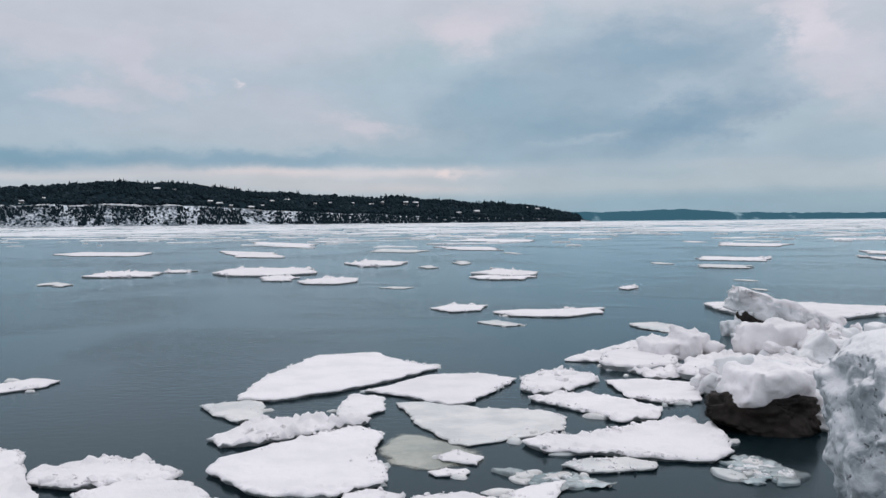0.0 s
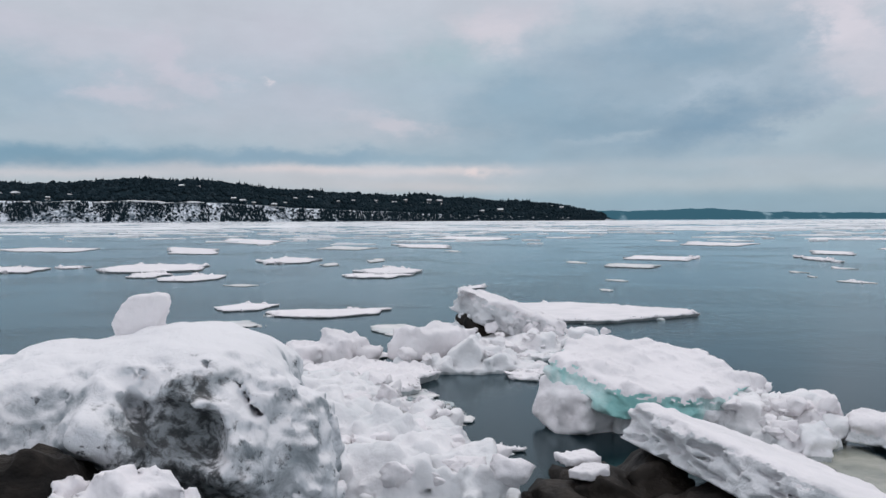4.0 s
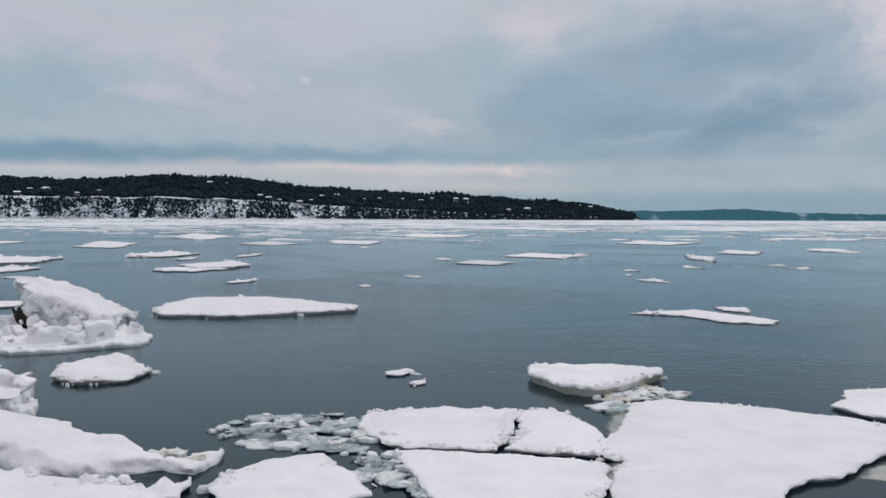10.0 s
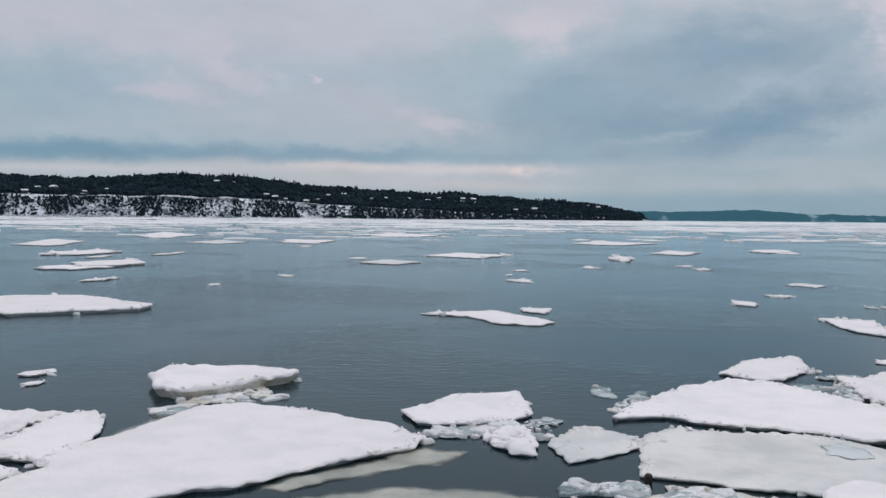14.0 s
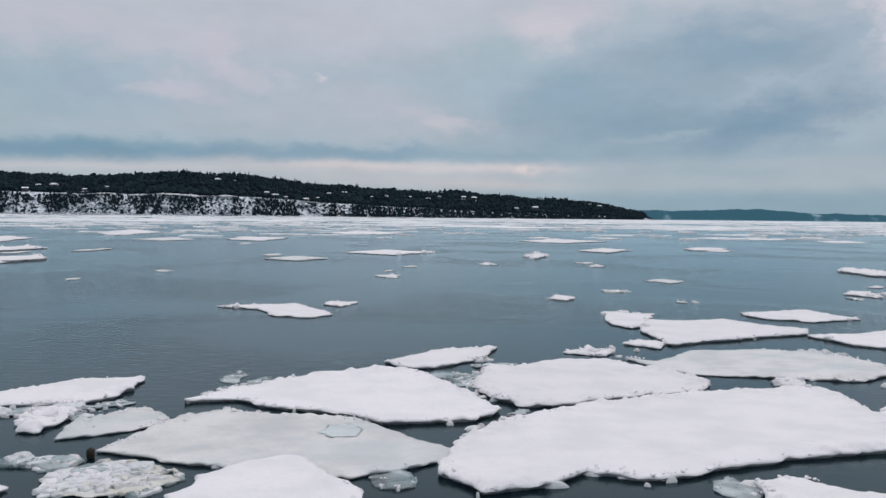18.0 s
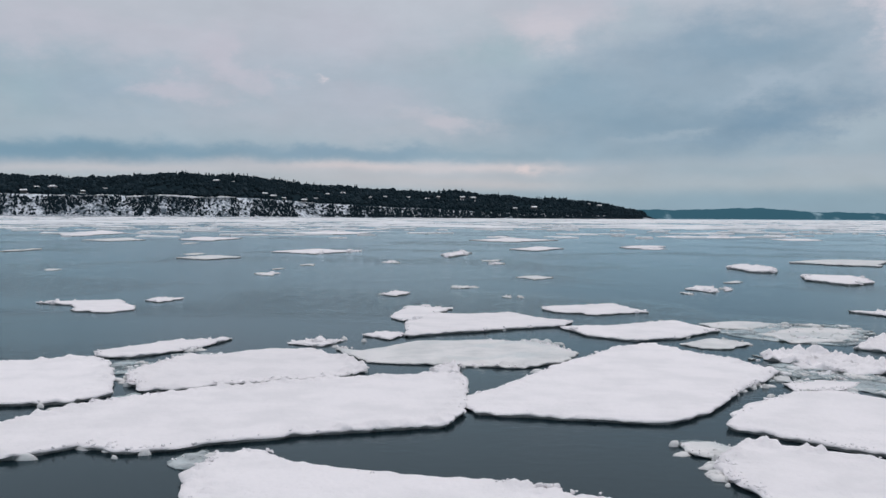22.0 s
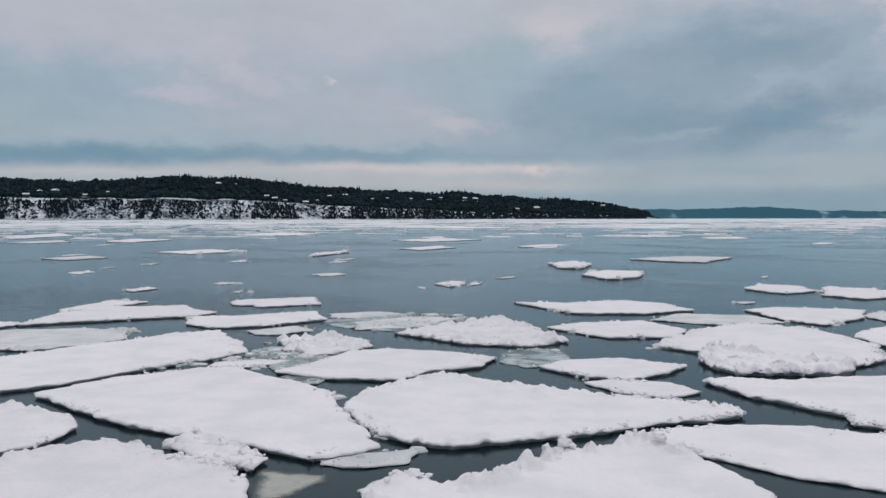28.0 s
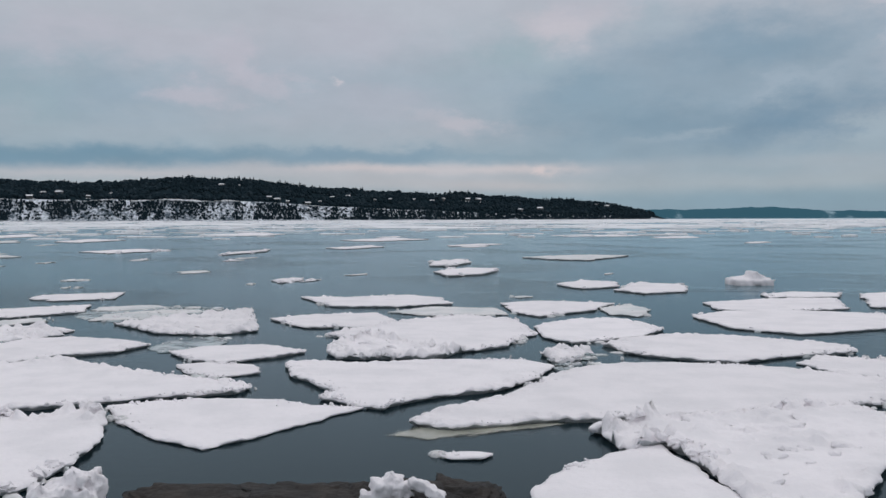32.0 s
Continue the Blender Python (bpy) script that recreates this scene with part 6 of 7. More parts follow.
def crag(name, place, size, mat, label="", box=0.75, rough=0.22, detail=4, seed=0.0, dents=(), turn=0.0, parent=None, category="", fine=0.5, cuts=0):
    """A rough block: a rounded box worn by noise of several sizes, with hollows where dents say so."""
    bm = bmesh.new()
    bmesh.ops.create_icosphere(bm, subdivisions=detail, radius=1.0)
    off = Vector((seed * 2.3 + 1, seed * 1.1, seed * 3.7))
    cutter = random.Random(int(seed * 7) + 1)
    planes = [(Vector((cutter.gauss(0, 1), cutter.gauss(0, 1), cutter.gauss(0, 0.8))).normalized(), cutter.uniform(0.62, 0.9)) for _ in range(cuts)]
    for v in bm.verts:
        c = v.co.normalized()
        q = Vector([math.copysign(abs(k) ** box, k) for k in c])
        n = noise.noise(c * 1.4 + off) * 1.0 + noise.noise(c * 3.3 + off) * 0.5 + (noise.noise(c * 8 + off) * 0.28 + noise.noise(c * 17 + off) * 0.14) * 2 * fine
        for pn, pd in planes:
            over = q.dot(pn) - pd
            if over > 0:
                q -= pn * over * 0.9
        q *= 1 + rough * n
        q = Vector((q.x * size[0], q.y * size[1], q.z * size[2]))
        for (dx, dy, dz), r, depth in dents:
            g = (q - Vector((dx, dy, dz))).length / r
            q -= c * depth * math.exp(-g * g)
        v.co = q
    me = bpy.data.meshes.new(name)
    bm.to_mesh(me)
    bm.free()
    me.materials.append(mat)
    me.polygons.foreach_set("use_smooth", [True] * len(me.polygons))
    ob = new(name, me)
    ob.matrix_world = pose(*place, 0, 0, turn)
    if parent:
        ob.parent = parent
    return tagged(ob, label, category)


def scatter(ob, outline, count, lo, hi, base, shapes, lift=0.25):
    xs_, ys_ = [p[0] for p in outline], [p[1] for p in outline]
    for _ in range(count):
        for _ in range(30):
            x, y = pile_rng.uniform(min(xs_), max(xs_)), pile_rng.uniform(min(ys_), max(ys_))
            if poly_sdf(np.array([x]), np.array([y]), outline)[0] > 0.03:
                break
        s = lo + (hi - lo) * pile_rng.random() ** 2
        c = new("chunk", pile_rng.choice(shapes))
        c.parent = ob
        c.location = (x, y, base + s * lift * pile_rng.uniform(0.3, 1.2))
        c.rotation_euler = (pile_rng.uniform(-0.5, 0.5), pile_rng.uniform(-0.5, 0.5), pile_rng.uniform(0, 6.28))
        c.scale = (s, s * pile_rng.uniform(0.6, 1.2), s * pile_rng.uniform(0.6, 1.1))


def heap(cx, cy, outline, base, lumps, chunks, label):
    """Lumps of broken ice frozen into one bank."""
    xs_, ys_ = [p[0] for p in outline], [p[1] for p in outline]
    seed = pile_rng.random() * 40
    blocks = []
    while len(blocks) < chunks * 4.2:
        x, y = pile_rng.uniform(min(xs_), max(xs_)), pile_rng.uniform(min(ys_), max(ys_))
        d = poly_sdf(np.array([x]), np.array([y]), outline)[0]
        if d < 0.04:
            continue
        s = (0.06 + (0.07 + lumps * 0.70) * pile_rng.random() ** 2.0) * min(1.0, 0.45 + d * 1.6)
        if pile_rng.random() < 0.10:
            s = pile_rng.uniform(0.18, 0.10 + 1.5 * lumps) * min(1.0, 0.5 + d)
        z = base + lumps * (1.3 * fbm(np.array([x * 0.9]), np.array([y * 0.9]), seed)[0] - 0.35) * min(1.0, 0.3 + d * 1.5)
        blocks.append(((x, y, z + s * pile_rng.uniform(-0.2, 0.5)), (s, s * pile_rng.uniform(0.6, 1.1), s * pile_rng.uniform(0.45, 0.9)),
                       pile_rng.uniform(0, 6.28), pile_rng.gauss(0, 0.4), pile_rng.gauss(0, 0.4)))

    def floor_(X, Y, Z):
        S = poly_sdf(X[:, :, 0], Y[:, :, 0], outline)[:, :, None] + 0.14 * fbm3(X, Y, Z, 0.4, seed + 3)
        return np.minimum(S, base * 0.8 + lumps * (fbm3(X, Y, Z * 0, 0.7, seed + 8, 2) * 1.3) * np.clip(S * 2, 0, 1) - Z)

    cell = max(0.030, cy * 0.0026)
    V, F = carve((min(xs_) - 0.25, min(ys_) - 0.25, -0.08), (max(xs_) + 0.25, max(ys_) + 0.25, base + lumps * 2.4 + 0.2), cell,
                 lump_field(blocks, seed, 0.030, 0.15, 0.025, floor_))
    ob = new("ice_heap")
    ob.location = (cx, cy, 0)
    low = V[F].mean(1)[:, 2] < 0.05
    new("snow_cover", np_mesh("snow_cover", pick(V, F, ~low), HEAPED)).parent = ob
    new("ice_body", np_mesh("ice_body", pick(V, F, low), EDGE)).parent = ob
    scatter(ob, outline, int(chunks * 2.2), 0.06, 0.22, base + lumps * 0.85, CHUNKS, 0.5)
    return tagged(ob, label, "ice heap")


def brash(cx, cy, outline, base, chunks, label):
    """Small flat pieces of ice afloat close together."""
    ob = new("brash_ice")
    ob.location = (cx, cy, 0)
    yellow = "yellowed" in label
    made = sheet_mesh(outline, max(0.035, cy * 0.0035), 0.022, 0.03, pile_rng.random() * 40, low=-0.02, ragged=1.6, lace=0.36 if base > 0.03 else 0.50)
    if made:
        for name, vf, mat in (("slush", made[0], DIRTY if yellow else CLEAR), ("slush_edge", made[1], WET)):
            tagged(new(name, np_mesh(name, vf, mat)), kind="stuff").parent = ob
    scatter(ob, outline, int(chunks * (1.0 if yellow else 0.5)), 0.025, 0.10, base * 0.5, (DIRTYCHUNKS + CHUNKS[:2]) if yellow else CHUNKS + GREYCHUNKS, 0.06)
    xs_, ys_ = [p[0] for p in outline], [p[1] for p in outline]
    for _ in range(int(chunks * 4.5)):
        x, y = pile_rng.uniform(min(xs_), max(xs_)), pile_rng.uniform(min(ys_), max(ys_))
        if poly_sdf(np.array([x]), np.array([y]), outline)[0] < 0.0:
            continue
        s = 0.035 + 0.20 * pile_rng.random() ** 2.5
        c = new("plate", pile_rng.choice(PLATES))
        c.parent = ob
        c.location = (x, y, 0.0)
        c.rotation_euler = (0, 0, pile_rng.uniform(0, 6.28))
        c.scale = (s, s * pile_rng.uniform(0.5, 1.0), pile_rng.uniform(0.6, 1.4))
    return tagged(ob, label, "brash ice", "brash ice between floes")


def plate_mesh(seed, mat):
    """A thin floating plate with a ragged outline and a worn rim, one metre across."""
    r_ = random.Random(seed)
    n = 14
    rad = [1 + 0.35 * noise.noise(Vector((math.cos(6.283 * i / n) * 1.3, math.sin(6.283 * i / n) * 1.3, seed * 2.1))) + r_.uniform(-0.14, 0.14) for i in range(n)]
    vs = []
    for s, z in ((0.94, -0.02), (1.0, 0.012), (0.9, 0.028), (0.5, 0.03)):
        vs += [(rad[i] * s * math.cos(6.283 * i / n), rad[i] * s * math.sin(6.283 * i / n), z + (r_.uniform(-0.008, 0.012) if z > 0.02 else 0)) for i in range(n)]
    fs = [(k * n + i, k * n + (i + 1) % n, (k + 1) * n + (i + 1) % n, (k + 1) * n + i) for k in range(3) for i in range(n)]
    fs.append(tuple(3 * n + i for i in range(n)))
    return mesh_from("plate", vs, fs, mat)


PLATES = [plate_mesh(k, (ICE, CLEAR, WET)[k % 3]) for k in range(9)]


slab((11.94, 9.31, 0.38), [(-1.63, 0.71, 0.59), (0.68, 1.79, -0.32), (0.78, 0.01, -0.32), (0.16, -2.51, 0.04)], 0.45, SNOW, ICE, "thick tilted slab of white ice resting on the shore rocks", 60, 0.02, 0.06)
slab((11.55, 13.00, 0.75), [(-1.49, -0.15, 0.33), (-0.80, 1.20, 0.33), (0.15, 1.25, 0.19), (0.95, 1.05, 0.05), (1.25, 0.30, -0.09), (1.15, -0.15, -0.17), (0.65, -0.70, -0.27), (-0.05, -1.00, -0.25), (-0.65, -1.10, -0.17), (-1.15, -0.70, 0.07)], 0.42, SNOW, TEAL, "big tilted ice block with a clear turquoise underside", 0, 0.07, 0.025, 1.0)
slab((14.98, 11.14, 0.22), [(-1.58, 0.27, 0.10), (-1.39, 0.71, 0.19), (-0.60, 0.64, 0.12), (0.44, 0.04, 0.01), (1.27, -0.59, -0.10), (1.36, 0.17, -0.19), (1.17, -0.09, -0.19), (0.08, -0.80, -0.01), (-0.76, -0.34, 0.05)], 0.30, SNOW, ICE, "long tilted slab of ice sliding into the water", 0, 0.04, 0.12)
heap(7.82, 13.67, [(-2.20, 1.10), (-1.30, 1.70), (-0.50, 1.60), (0.05, 1.05), (0.42, -0.03), (0.98, -1.53), (0.65, -2.20), (1.07, -2.49), (1.33, -3.62), (1.26, -4.52), (-0.89, -4.37), (-1.66, -1.18)], 0.13, 0.18, 80, "heap of broken white ice lumps on the shore")
heap(11.11, 20.54, [(-1.94, 1.65), (-0.61, 2.29), (0.52, 1.32), (1.75, 0.22), (1.80, -0.91), (0.66, -1.70), (-0.20, -2.13), (-1.97, -0.73)], 0.12, 0.16, 12, "rough floe of broken ice heaped at the water edge")
heap(12.79, 12.90, [(-0.78, 0.61), (-0.39, 1.38), (0.04, 1.94), (0.72, 0.46), (0.78, -1.05), (0.37, -1.62), (-0.15, -1.19), (-0.59, -0.52)], 0.18, 0.18, 18, "mound of crumbled white ice beside the tilted slab")
heap(12.65, 11.38, [(-0.36, 0.34), (-0.02, 0.62), (0.37, -0.04), (0.23, -0.51), (-0.22, -0.41)], 0.1, 0.12, 6, "small heap of crumbled ice in shallow water")
heap(9.37, 17.77, [(-1.48, -0.54), (-0.89, 0.07), (-0.23, 1.09), (1.18, 0.60), (1.29, -0.43), (0.13, -0.79)], 0.12, 0.15, 8, "low shelf of broken ice lumps at the water edge")

# the great lump of shore ice that rides on a dark rock
boulder = new("ice_boulder")
boulder.location = (5.95, 8.0, 0.0)
tagged(boulder, "great weathered boulder of ice and snow frozen onto a dark rock", "ice boulder")
pocks = []
while len(pocks) < 60:
    x, z = pile_rng.uniform(-1.3, 1.2), pile_rng.uniform(0.2, 1.65)
    if x > -0.15 and pile_rng.random() < 0.72:
        continue
    pocks.append((x, pile_rng.uniform(-1.15, -0.6 - 0.2 * x), z, 0.016 + 0.026 * pile_rng.random() ** 3))


def boulder_field(X, Y, Z):
    f = brick(X, Y, Z, (0.0, 0.02, 0.80), (1.16, 0.98, 0.95), 0.05, 0, 0, 0.40)
    f = blend(f, ball(X, Y, Z, (0.38, 0.10, 1.36), (0.66, 0.95, 0.60)), 0.34)
    f = blend(f, ball(X, Y, Z, (-0.58, 0.12, 1.24), (0.66, 0.9, 0.50)), 0.3)
    f = blend(f, ball(X, Y, Z, (1.00, -0.25, 1.02), (0.50, 0.70, 0.56)), 0.12)
    f = blend(f, ball(X, Y, Z, (-0.98, -0.1, 0.92), (0.34, 0.6, 0.60)), 0.12)
    top = np.clip((Z - 1.5 + 0.12 * Y) / 0.3, 0, 1)
    rugged = 1 - 0.75 * top
    f = f + rugged * (0.36 * fbm3(X, Y, Z, 0.55, 3.0, 2) + 0.22 * fbm3(X, Y, Z, 0.15, 8.0, 4)) + 0.02
    # the undercut over the rock, and a shallow hollow in the front with a tongue of snow beside it
    for c, r in (((0.46, -1.38, 0.70), (0.52, 0.78, 0.40)), ((-0.30, -1.35, 0.78), (0.66, 0.70, 0.52))):
        f = -blend(-f, ball(X, Y, Z, c, r) + 0.20 * fbm3(X, Y, Z, 0.22, 15.0, 4), 0.08)
    cut = brick(X, Y, Z, (0.42, -1.16, 1.38), (0.38, 0.33, 0.13), 0.0, 0.15, 0.35, 0.10) + 0.30 * fbm3(X, Y, Z, 0.30, 25.0, 4)
    f = -blend(-f, cut, 0.07)
    f = blend(f, brick(X, Y, Z, (0.02, -0.98, 1.36), (0.24, 0.24, 0.13), 0.3, 0.2, 0.6, 0.09) + 0.10 * fbm3(X, Y, Z, 0.2, 19.0), 0.12)
    # a dark crack that runs down the shoulder, and a nick above it
    for c, h, lean in (((0.88, -0.62, 1.58), (0.015, 0.35, 0.10), -0.5), ((0.97, -0.66, 1.46), (0.018, 0.35, 0.06), -0.9), ((0.58, -0.55, 1.80), (0.08, 0.25, 0.008), 0.35)):
        f = -blend(-f, brick(X, Y, Z, c, h, 0.0, 0.0, lean, 0.012) + 0.05 * fbm3(X, Y, Z, 0.1, 33.0, 2), 0.02)
    for x, y, z, r in pocks:
        w = tuple(slice(int(np.searchsorted(a, q - 0.12)), int(np.searchsorted(a, q + 0.12)) + 1) for a, q in ((X[:, 0, 0], x), (Y[0, :, 0], y), (Z[0, 0, :], z)))
        if f[w].size:
            f[w] = np.minimum(f[w], -ball(X[w], Y[w], Z[w], (x, y, z), (r * 1.1, r * 4.0, r * 0.8)))
    return f


new("ice_mass", np_mesh("ice_mass", carve((-1.6, -1.4, -0.1), (1.6, 1.35, 2.2), 0.027, boulder_field), BOULDER)).parent = boulder


def cap_field(X, Y, Z):
    # a fin: rounded behind, hollowed in front, its tip thrown forward
    f = ball(X, Y, Z, (-0.05, 0.0, -0.02), (0.24, 0.19, 0.26))
    f = blend(f, brick(X, Y, Z, (0.05, 0.0, 0.13), (0.14, 0.13, 0.10), 0.0, 0.0, -0.25, 0.05), 0.10)
    f = blend(f, brick(X, Y, Z, (-0.02, 0.0, -0.26), (0.22, 0.18, 0.10), 0.0, 0.0, 0.0, 0.06), 0.08)
    f = -blend(-f, ball(X, Y, Z, (0.33, 0.0, -0.02), (0.22, 0.5, 0.20)), 0.05)
    return f + 0.09 * fbm3(X, Y, Z, 0.16, 4.0, 4)


cap = new("snow_cap", np_mesh("snow_cap", carve((-0.45, -0.3, -0.42), (0.45, 0.3, 0.45), 0.02, cap_field), SNOW))
cap.parent = boulder
cap.location, cap.scale = (-0.05, 0.40, 1.96), (0.95, 0.95, 0.92)
tagged(cap, "leaning white lump of snow on top")
tumbled("ice_block", [((6.10, 6.36, 0.98), (0.20, 0.18, 0.17), 20, 10, 0), ((6.36, 6.36, 1.06), (0.20, 0.2, 0.20), 50, 0, 12), ((5.92, 6.6, 1.08), (0.08, 0.08, 0.10), 10, 0, 0), ((6.48, 6.42, 0.92), (0.18, 0.16, 0.16), 0, 20, 0)],
        SNOW, "lump of white snow on dark rock", "ice block", 0.05, 0.14, 0.022, 41.0)
crag("shore_rock", (5.72, 6.66, 0.28), (0.84, 0.60, 0.90), ROCK, "wet dark rock under the ice boulder", rough=0.20, detail=6, seed=9.0, category="rock", box=0.85, cuts=9, fine=0.8)
crag("shore_rock", (5.55, 12.05, 0.18), (0.78, 0.55, 0.36), ROCK, "wet brown rock capped with ice", rough=0.24, detail=5, seed=12.0, category="rock", turn=-18, cuts=7, fine=0.8)
crag("shore_rock", (9.95, 21.95, 0.18), (0.50, 0.45, 0.46), ROCK, "dark rock that props up a tipped slab of ice", rough=0.24, detail=4, seed=14.0, category="rock", cuts=6)
tumbled("ice_block", [((5.65, 12.1, 0.60), (0.50, 0.42, 0.22), 15, 0, 5), ((5.95, 12.25, 0.66), (0.34, 0.34, 0.20), 40, 5, 0), ((5.32, 12.05, 0.52), (0.24, 0.25, 0.15), 0, 0, -15)], SNOW, "rounded block of white ice on a rock", "ice block", 0.06, 0.22, 0.04, 13.0)
tumbled("ice_block", [((8.6, 18.3, 0.40), (0.60, 0.5, 0.28), 30, 0, 6), ((9.05, 18.45, 0.42), (0.42, 0.4, 0.30), 60, 5, 0), ((8.2, 18.2, 0.30), (0.3, 0.3, 0.2), 0, 0, 0)], SNOW, "rounded block of white ice overhanging the water", "ice block", 0.06, 0.3, 0.05, 14.0)
tumbled("ice_block", [((10.48, 12.90, 0.24), (0.50, 0.50, 0.30), 32, 4, 14), ((10.22, 12.74, 0.24), (0.26, 0.30, 0.28), 18, 0, 6)], SNOW, "squat block of white ice under the turquoise slab", "ice block", 0.04, 0.2, 0.04, 15.0)
tumbled("ice_block", [((11.5, 12.85, 0.14), (0.75, 0.42, 0.26), 5, 0, 3), ((12.1, 12.6, 0.10), (0.4, 0.3, 0.18), 30, 0, 8)], ICE, "pale grey block of ice under the tilted slab", "ice block", 0.03, 0.25, 0.04, 75.0)
tumbled("ice_block", [((6.5, 18.5, 0.18), (0.5, 0.4, 0.20), 20, 0, 0), ((6.95, 18.65, 0.30), (0.36, 0.34, 0.26), 50, 12, 5), ((7.3, 18.7, 0.14), (0.4, 0.3, 0.15), 0, 0, 8)], SNOW, "lumpy mound of white ice", "ice block", 0.07, 0.25, 0.05, 16.0)
tumbled("ice_block", [((12.82, 13.37, 0.26), (0.30, 0.28, 0.22), 20, 10, 15), ((13.0, 13.4, 0.36), (0.16, 0.16, 0.18), 50, 0, 25)], SNOW, "pointed lump of white ice on a heap", "ice block", 0.05, 0.18, 0.04, 17.0)
slab((10.67, 21.95, 0.82), [(-1.09, -0.05, 0.34), (-0.92, 0.95, 0.32), (0.13, 0.95, 0.04), (1.23, 0.45, -0.38), (1.08, -0.85, -0.46), (0.13, -0.80, -0.04), (-0.57, -0.65, 0.20)], 0.62, SNOW, ICE, "thick slab of white ice tipped up at the water edge", 0, 0.06, 0.07, 2.6)
tumbled("ice_block", [((9.45, 21.8, 0.14), (0.34, 0.34, 0.22), 20, 0, 0), ((9.70, 21.95, 0.34), (0.22, 0.26, 0.24), 40, 10, 0), ((11.2, 22.0, 0.10), (0.6, 0.45, 0.2), 5, 0, 0)], ICE, "crumbled grey lump of ice at the water edge", "ice block", 0.07, 0.2, 0.05, 31.0)
tumbled("ice_block", [((61.3, 29.6, 0.08), (0.70, 0.5, 0.14), 5, 0, 0), ((61.45, 29.6, 0.20), (0.30, 0.3, 0.18), 30, 0, 32), ((61.0, 29.6, 0.12), (0.30, 0.3, 0.12), 0, 12, -14)], SNOW, "lone hummock of white ice afloat", "ice block", 0.04, 0.2, 0.05, 18.0)
tumbled("ice_block", [((50.30, 4.84, 0.21), (0.10, 0.09, 0.09), 30, 10, 0), ((50.36, 4.84, 0.27), (0.06, 0.07, 0.06), 0, 0, 20), ((50.18, 4.82, 0.15), (0.08, 0.07, 0.05), 0, 0, 0), ((50.44, 4.84, 0.20), (0.05, 0.06, 0.06), 20, 0, 0)], SNOW, "small lump of white ice on a rock", "ice block", 0.02, 0.06, 0.012, 19.0, 0.02)
tumbled("ice_block", [((50.64, 4.80, 0.22), (0.15, 0.07, 0.035), 10, 0, 30), ((50.56, 4.80, 0.25), (0.06, 0.06, 0.04), 60, 0, 20)], SNOW, "small shard of white ice on a rock", "ice block", 0.012, 0.06, 0.012, 20.0, 0.02)
tumbled("ice_block", [((47.75, 4.9, 0.10), (0.24, 0.22, 0.12), 10, 0, 0), ((47.85, 4.95, 0.20), (0.13, 0.13, 0.10), 50, 0, 10), ((47.55, 4.85, 0.12), (0.12, 0.12, 0.08), 0, 0, 0)], SNOW, "heap of white snow on a rock", "ice block", 0.05, 0.1, 0.02, 21.0)
tumbled("ice_block", [((9.75, 9.85, 0.38), (0.20, 0.15, 0.045), 20, 0, 0)], SNOW, "patch of white ice on dark rock", "ice block", 0.012, 0.06, 0.016, 22.0)
tumbled("ice_block", [((9.75, 9.40, 0.37), (0.17, 0.13, 0.04), 50, 0, 0), ((9.86, 9.45, 0.36), (0.10, 0.1, 0.035), 0, 0, 0)], SNOW, "patch of white ice on dark rock", "ice block", 0.012, 0.06, 0.016, 23.0)
crag("driftwood", (26.55, 10.6, 0.05), (0.040, 0.04, 0.060), ROCK, "black stub of driftwood frozen in ice", rough=0.2, detail=3, seed=24.0, category="driftwood")
for place, size, seed in (((9.95, 9.5, 0.02), (0.55, 0.50, 0.36), 50), ((10.4, 9.8, 0.0), (0.50, 0.5, 0.42), 51), ((9.45, 9.2, -0.02), (0.50, 0.45, 0.32), 52), ((10.75, 9.0, 0.0), (0.55, 0.5, 0.30), 53)):
    crag("shore_rock", place, size, ROCK, "wet dark shore rock among the ice", rough=0.28, detail=4, seed=seed, category="rock", box=0.8, fine=0.9, cuts=6)
for place, size, seed in (((48.75, 5.0, -0.02), (0.75, 0.50, 0.15), 60), ((49.6, 5.05, -0.02), (0.70, 0.52, 0.15), 61), ((50.35, 5.0, -0.02), (0.55, 0.50, 0.17), 62), ((50.9, 5.3, -0.04), (0.36, 0.50, 0.18), 63)):
    crag("shore_rock", place, size, ROCK, "wet dark rock ledge at the water edge", rough=0.22, detail=5, seed=seed, category="rock", box=0.75, fine=0.9, cuts=6)
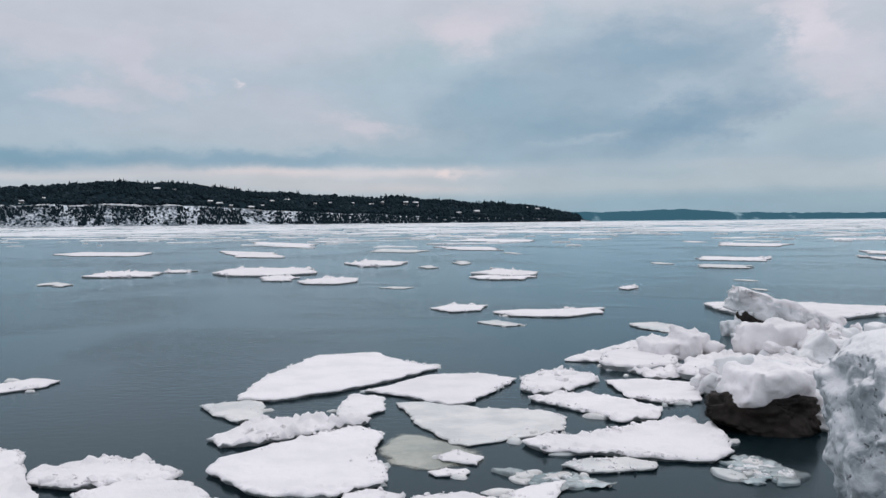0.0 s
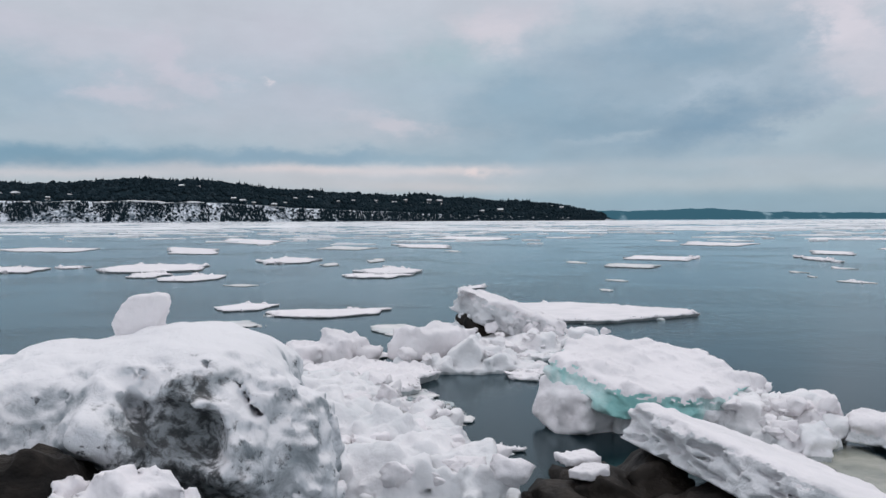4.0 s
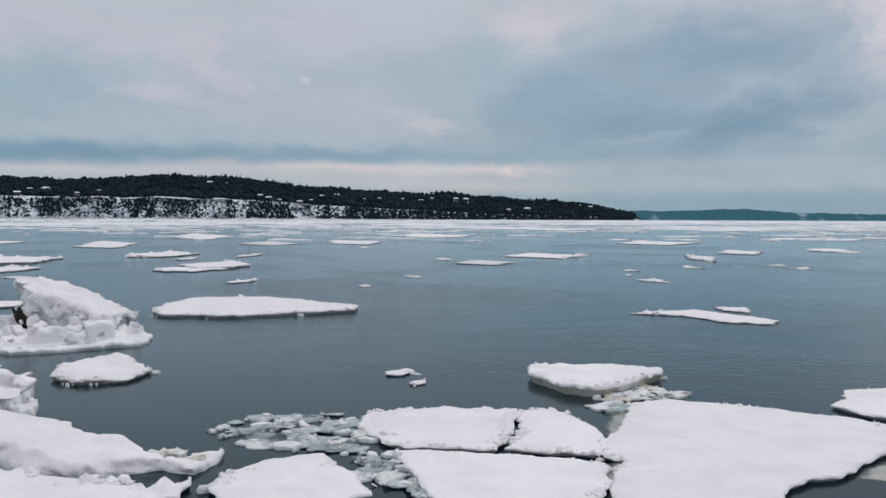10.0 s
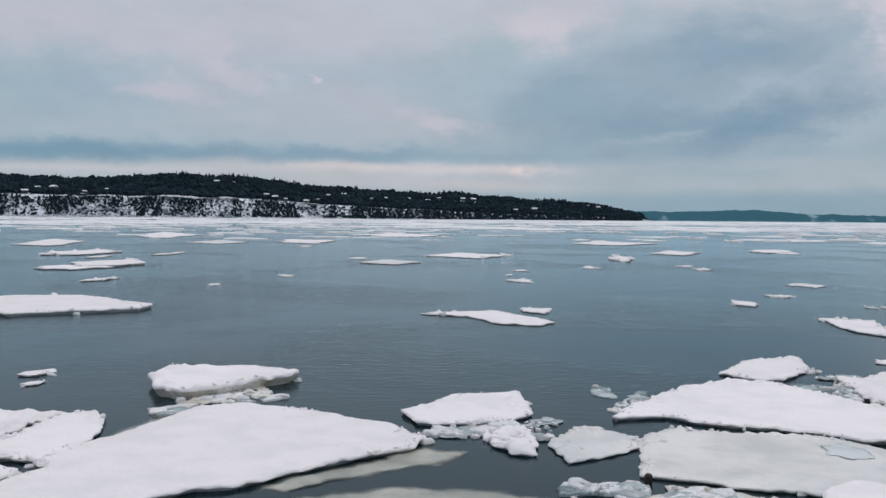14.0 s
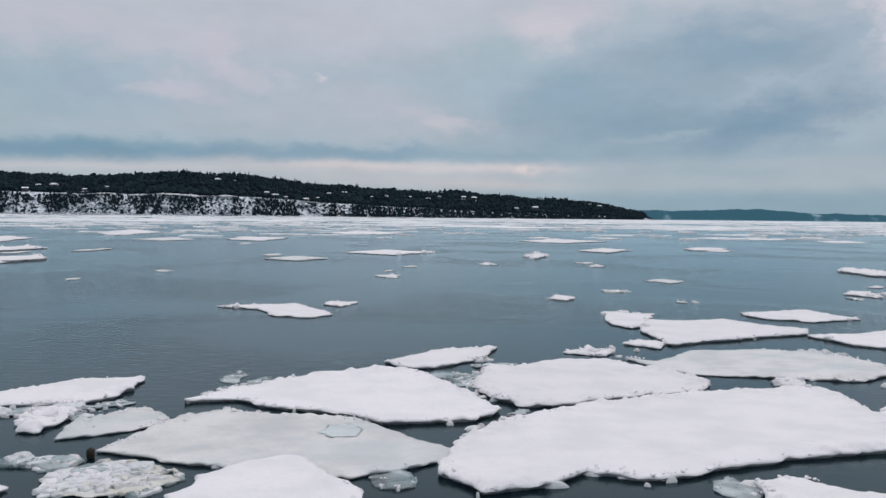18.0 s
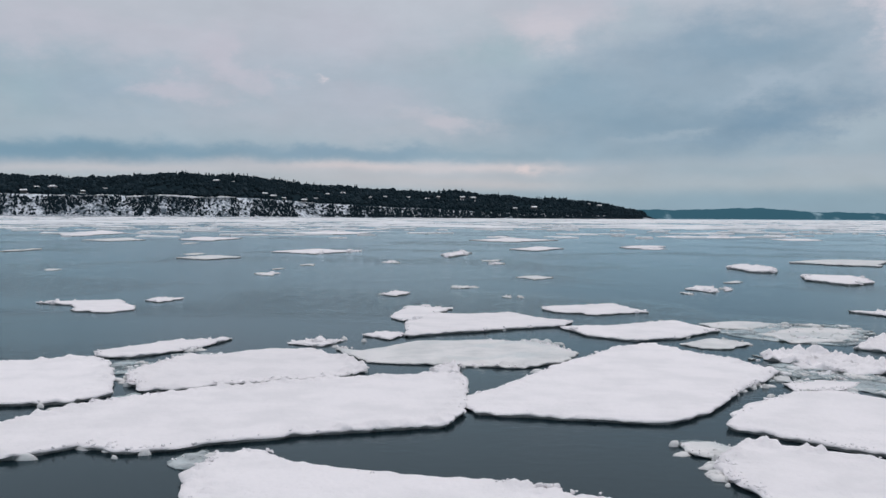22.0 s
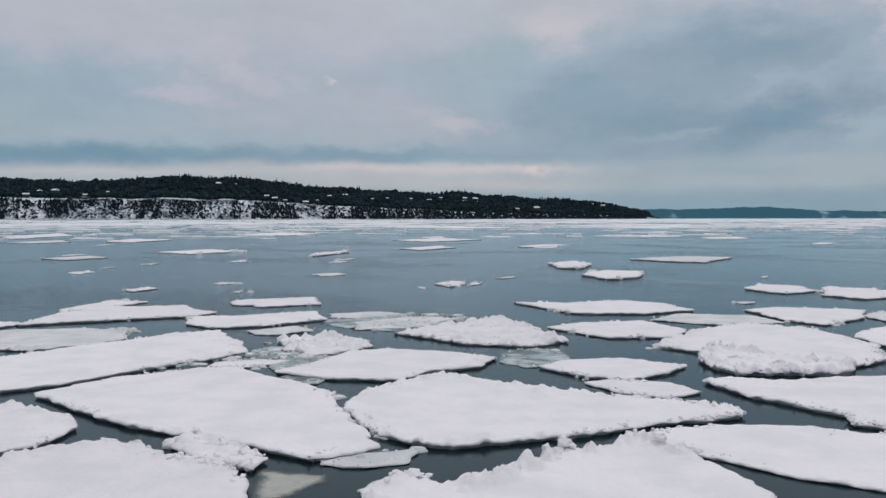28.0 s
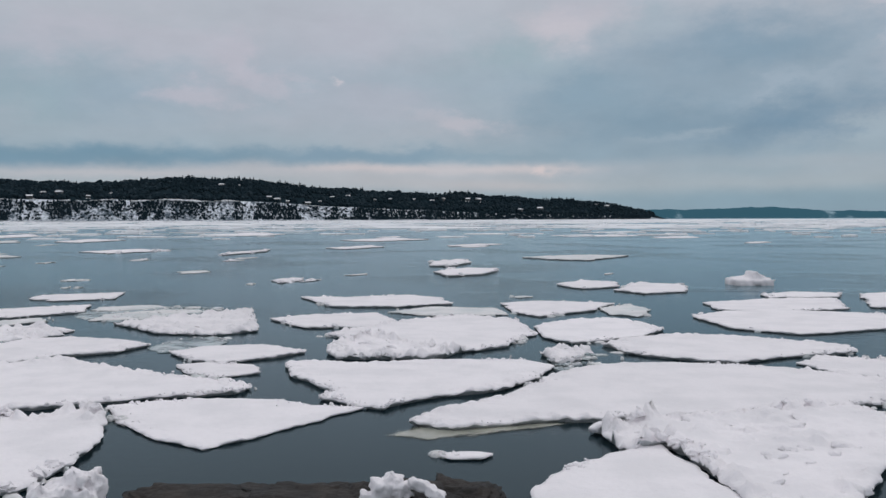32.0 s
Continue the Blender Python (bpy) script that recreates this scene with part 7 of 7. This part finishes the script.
# scraps of slush that drift along the floe edges
scraps_v, scraps_f = [], []
for ob in [o for o in scene.objects if o.name.startswith("ice_floe") and o.location.y < 34]:
    rim = [v.co for v in ob.children[1].data.vertices]
    seat = pile_rng.uniform(0, 6.28)
    for _ in range(int(min(34, 5 + len(rim) / 70))):
        v = pile_rng.choice(rim)
        # they gather on some sides and leave others open
        if pile_rng.random() > 0.5 + 0.5 * math.sin(math.atan2(v.y, v.x) * 2 + seat):
            continue
        push = 1.0 + pile_rng.uniform(0.0, 0.30) ** 1.3 / max(0.4, v.to_2d().length)
        x, y = ob.location.x + v.x * push, ob.location.y + v.y * push
        r, n, b = 0.018 + 0.085 * pile_rng.random() ** 2.6, 7, len(scraps_v)
        lean, turn, tall = pile_rng.uniform(1.0, 2.4), pile_rng.uniform(-0.6, 0.6), pile_rng.uniform(0.4, 1.6)
        for ring, z in ((1.0, -0.01), (0.95, 0.012), (0.6, 0.035)):
            for i in range(n):
                a = 6.283 * i / n
                q = r * ring * (0.6 + 0.7 * noise.noise(Vector((x * 3 + math.cos(a), y * 3 + math.sin(a), 0.5))) + 0.3)
                px, py = q * lean * math.cos(a), q * math.sin(a)
                scraps_v.append((x + px * math.cos(turn) - py * math.sin(turn), y + px * math.sin(turn) + py * math.cos(turn), z * tall + (0.012 * pile_rng.random() if z > 0.02 else 0)))
        for k in range(2):
            scraps_f += [(b + k * n + i, b + k * n + (i + 1) % n, b + (k + 1) * n + (i + 1) % n, b + (k + 1) * n + i) for i in range(n)]
        scraps_f.append(tuple(b + 2 * n + i for i in range(n)))
tagged(new("slush_scraps", mesh_from("slush_scraps", scraps_v, scraps_f, WET)), "small scraps of white ice drifting between the floes", "ice scraps", kind="stuff")
tumbled("ice_block", [((15.73, 11.20, 0.05), (0.15, 0.10, 0.04), 20, 0, 0), ((15.89, 11.17, 0.06), (0.09, 0.08, 0.04), 60, 0, 0), ((16.14, 10.92, 0.04), (0.10, 0.08, 0.045), 10, 0, 0)], DIRTY, "yellowed lumps of slush on a tilted slab", "ice block", 0.022, 0.05, 0.013, 71.0, 0.02)
puddle = sheet_mesh([((0.26 + 0.05 * math.sin(a * 2.3)) * math.cos(a / 11 * 6.283), (0.30 + 0.06 * math.cos(a * 3.1)) * math.sin(a / 11 * 6.283)) for a in range(11)], 0.03, 0.006, 0.0, 5.0, low=-0.02, ragged=1.0)
pool = new("melt_puddle", np_mesh("melt_puddle", puddle[0], MELT))
pool.location = (28.97, 11.73, 0.040)
tagged(pool, "pale turquoise melt puddle on a wet floe", "puddle")
brash(17.37, 11.80, [(-1.52, 0.61), (-1.17, 1.30), (-0.09, 1.64), (0.40, 1.54), (0.51, -0.06), (1.14, -0.97), (1.17, -1.90), (0.56, -1.64), (0.23, -0.30), (-0.26, -0.30), (-0.97, 0.07)], 0.02, 46, "patch of floating brash ice and slush")
brash(21.54, 14.28, [(-0.82, -0.49), (0.26, 1.26), (0.84, 0.38), (0.17, -0.11), (-0.45, -1.04)], 0.02, 22, "patch of yellowed brash ice between floes")
brash(25.32, 12.78, [(-0.92, -0.15), (-0.18, 0.39), (0.57, 0.63), (0.76, 0.48), (0.46, -0.66), (0.00, -0.27), (-0.68, -0.42)], 0.02, 16, "patch of floating brash ice and slush")
brash(27.04, 9.89, [(-0.60, -0.04), (-0.28, 0.59), (0.26, 0.41), (0.60, 0.16), (0.51, -0.55), (-0.49, -0.57)], 0.05, 34, "heap of yellowed brash ice beside a floe")
brash(26.03, 10.34, [(-0.40, -0.01), (-0.09, 0.23), (0.41, 0.08), (0.31, -0.14), (-0.22, -0.16)], 0.01, 10, "scraps of floating slush")
brash(2.11, 9.89, [(-0.52, 0.44), (0.24, 0.25), (0.67, -0.29), (0.07, -0.47), (-0.45, 0.06)], 0.01, 10, "scraps of thin floating ice")
brash(8.59, 14.24, [(-0.53, 1.39), (0.29, 0.21), (0.43, -0.95), (-0.19, -0.65)], 0.01, 12, "scraps of thin floating ice")
brash(4.54, 9.97, [(-0.43, 0.06), (0.12, 0.71), (0.42, 0.29), (0.24, -0.51), (-0.34, -0.54)], 0.01, 12, "patch of brash ice beside the shore ice")
brash(52.82, 12.76, [(-0.39, 0.95), (0.43, 1.08), (0.31, -0.88), (-0.34, -1.15)], 0.02, 12, "patch of floating brash ice between floes")
brash(41.60, 15.34, [(-0.68, 1.76), (-0.76, -0.12), (0.54, -1.07), (0.89, -0.57)], 0.02, 10, "patch of floating brash ice between floes")
brash(41.69, 15.21, [(-0.39, 0.97), (1.06, 0.71), (0.20, -0.90), (-0.88, -0.78)], 0.01, 14, "patch of floating brash ice between floes")
brash(41.31, 14.57, [(-1.22, -0.11), (0.15, 0.78), (1.05, 0.20), (0.02, -0.88)], 0.01, 12, "patch of floating brash ice between floes")
brash(27.29, 14.40, [(-0.45, -0.65), (-0.11, 0.24), (0.34, 0.79), (0.38, 0.26), (-0.15, -0.63)], 0.02, 14, "patch of floating brash ice at a floe rim")
brash(30.97, 12.45, [(0.22, 0.74), (-0.54, -0.93), (-0.09, -0.38), (0.41, 0.57)], 0.01, 8, "scraps of floating ice")
brash(43.54, 20.26, [(-1.39, 0.91), (0.31, 1.56), (1.66, 0.71), (0.56, -1.47), (-1.14, -1.71)], 0.02, 14, "patch of grey slush between floes")
brash(31.23, 16.24, [(-0.60, 0.22), (0.13, 0.75), (0.58, -0.20), (-0.11, -0.77)], 0.02, 8, "patch of grey slush beside a floe")
brash(30.56, 15.40, [(-0.28, 0.50), (0.37, 0.23), (0.28, -0.44), (-0.36, -0.29)], 0.02, 8, "patch of grey slush beside a floe")
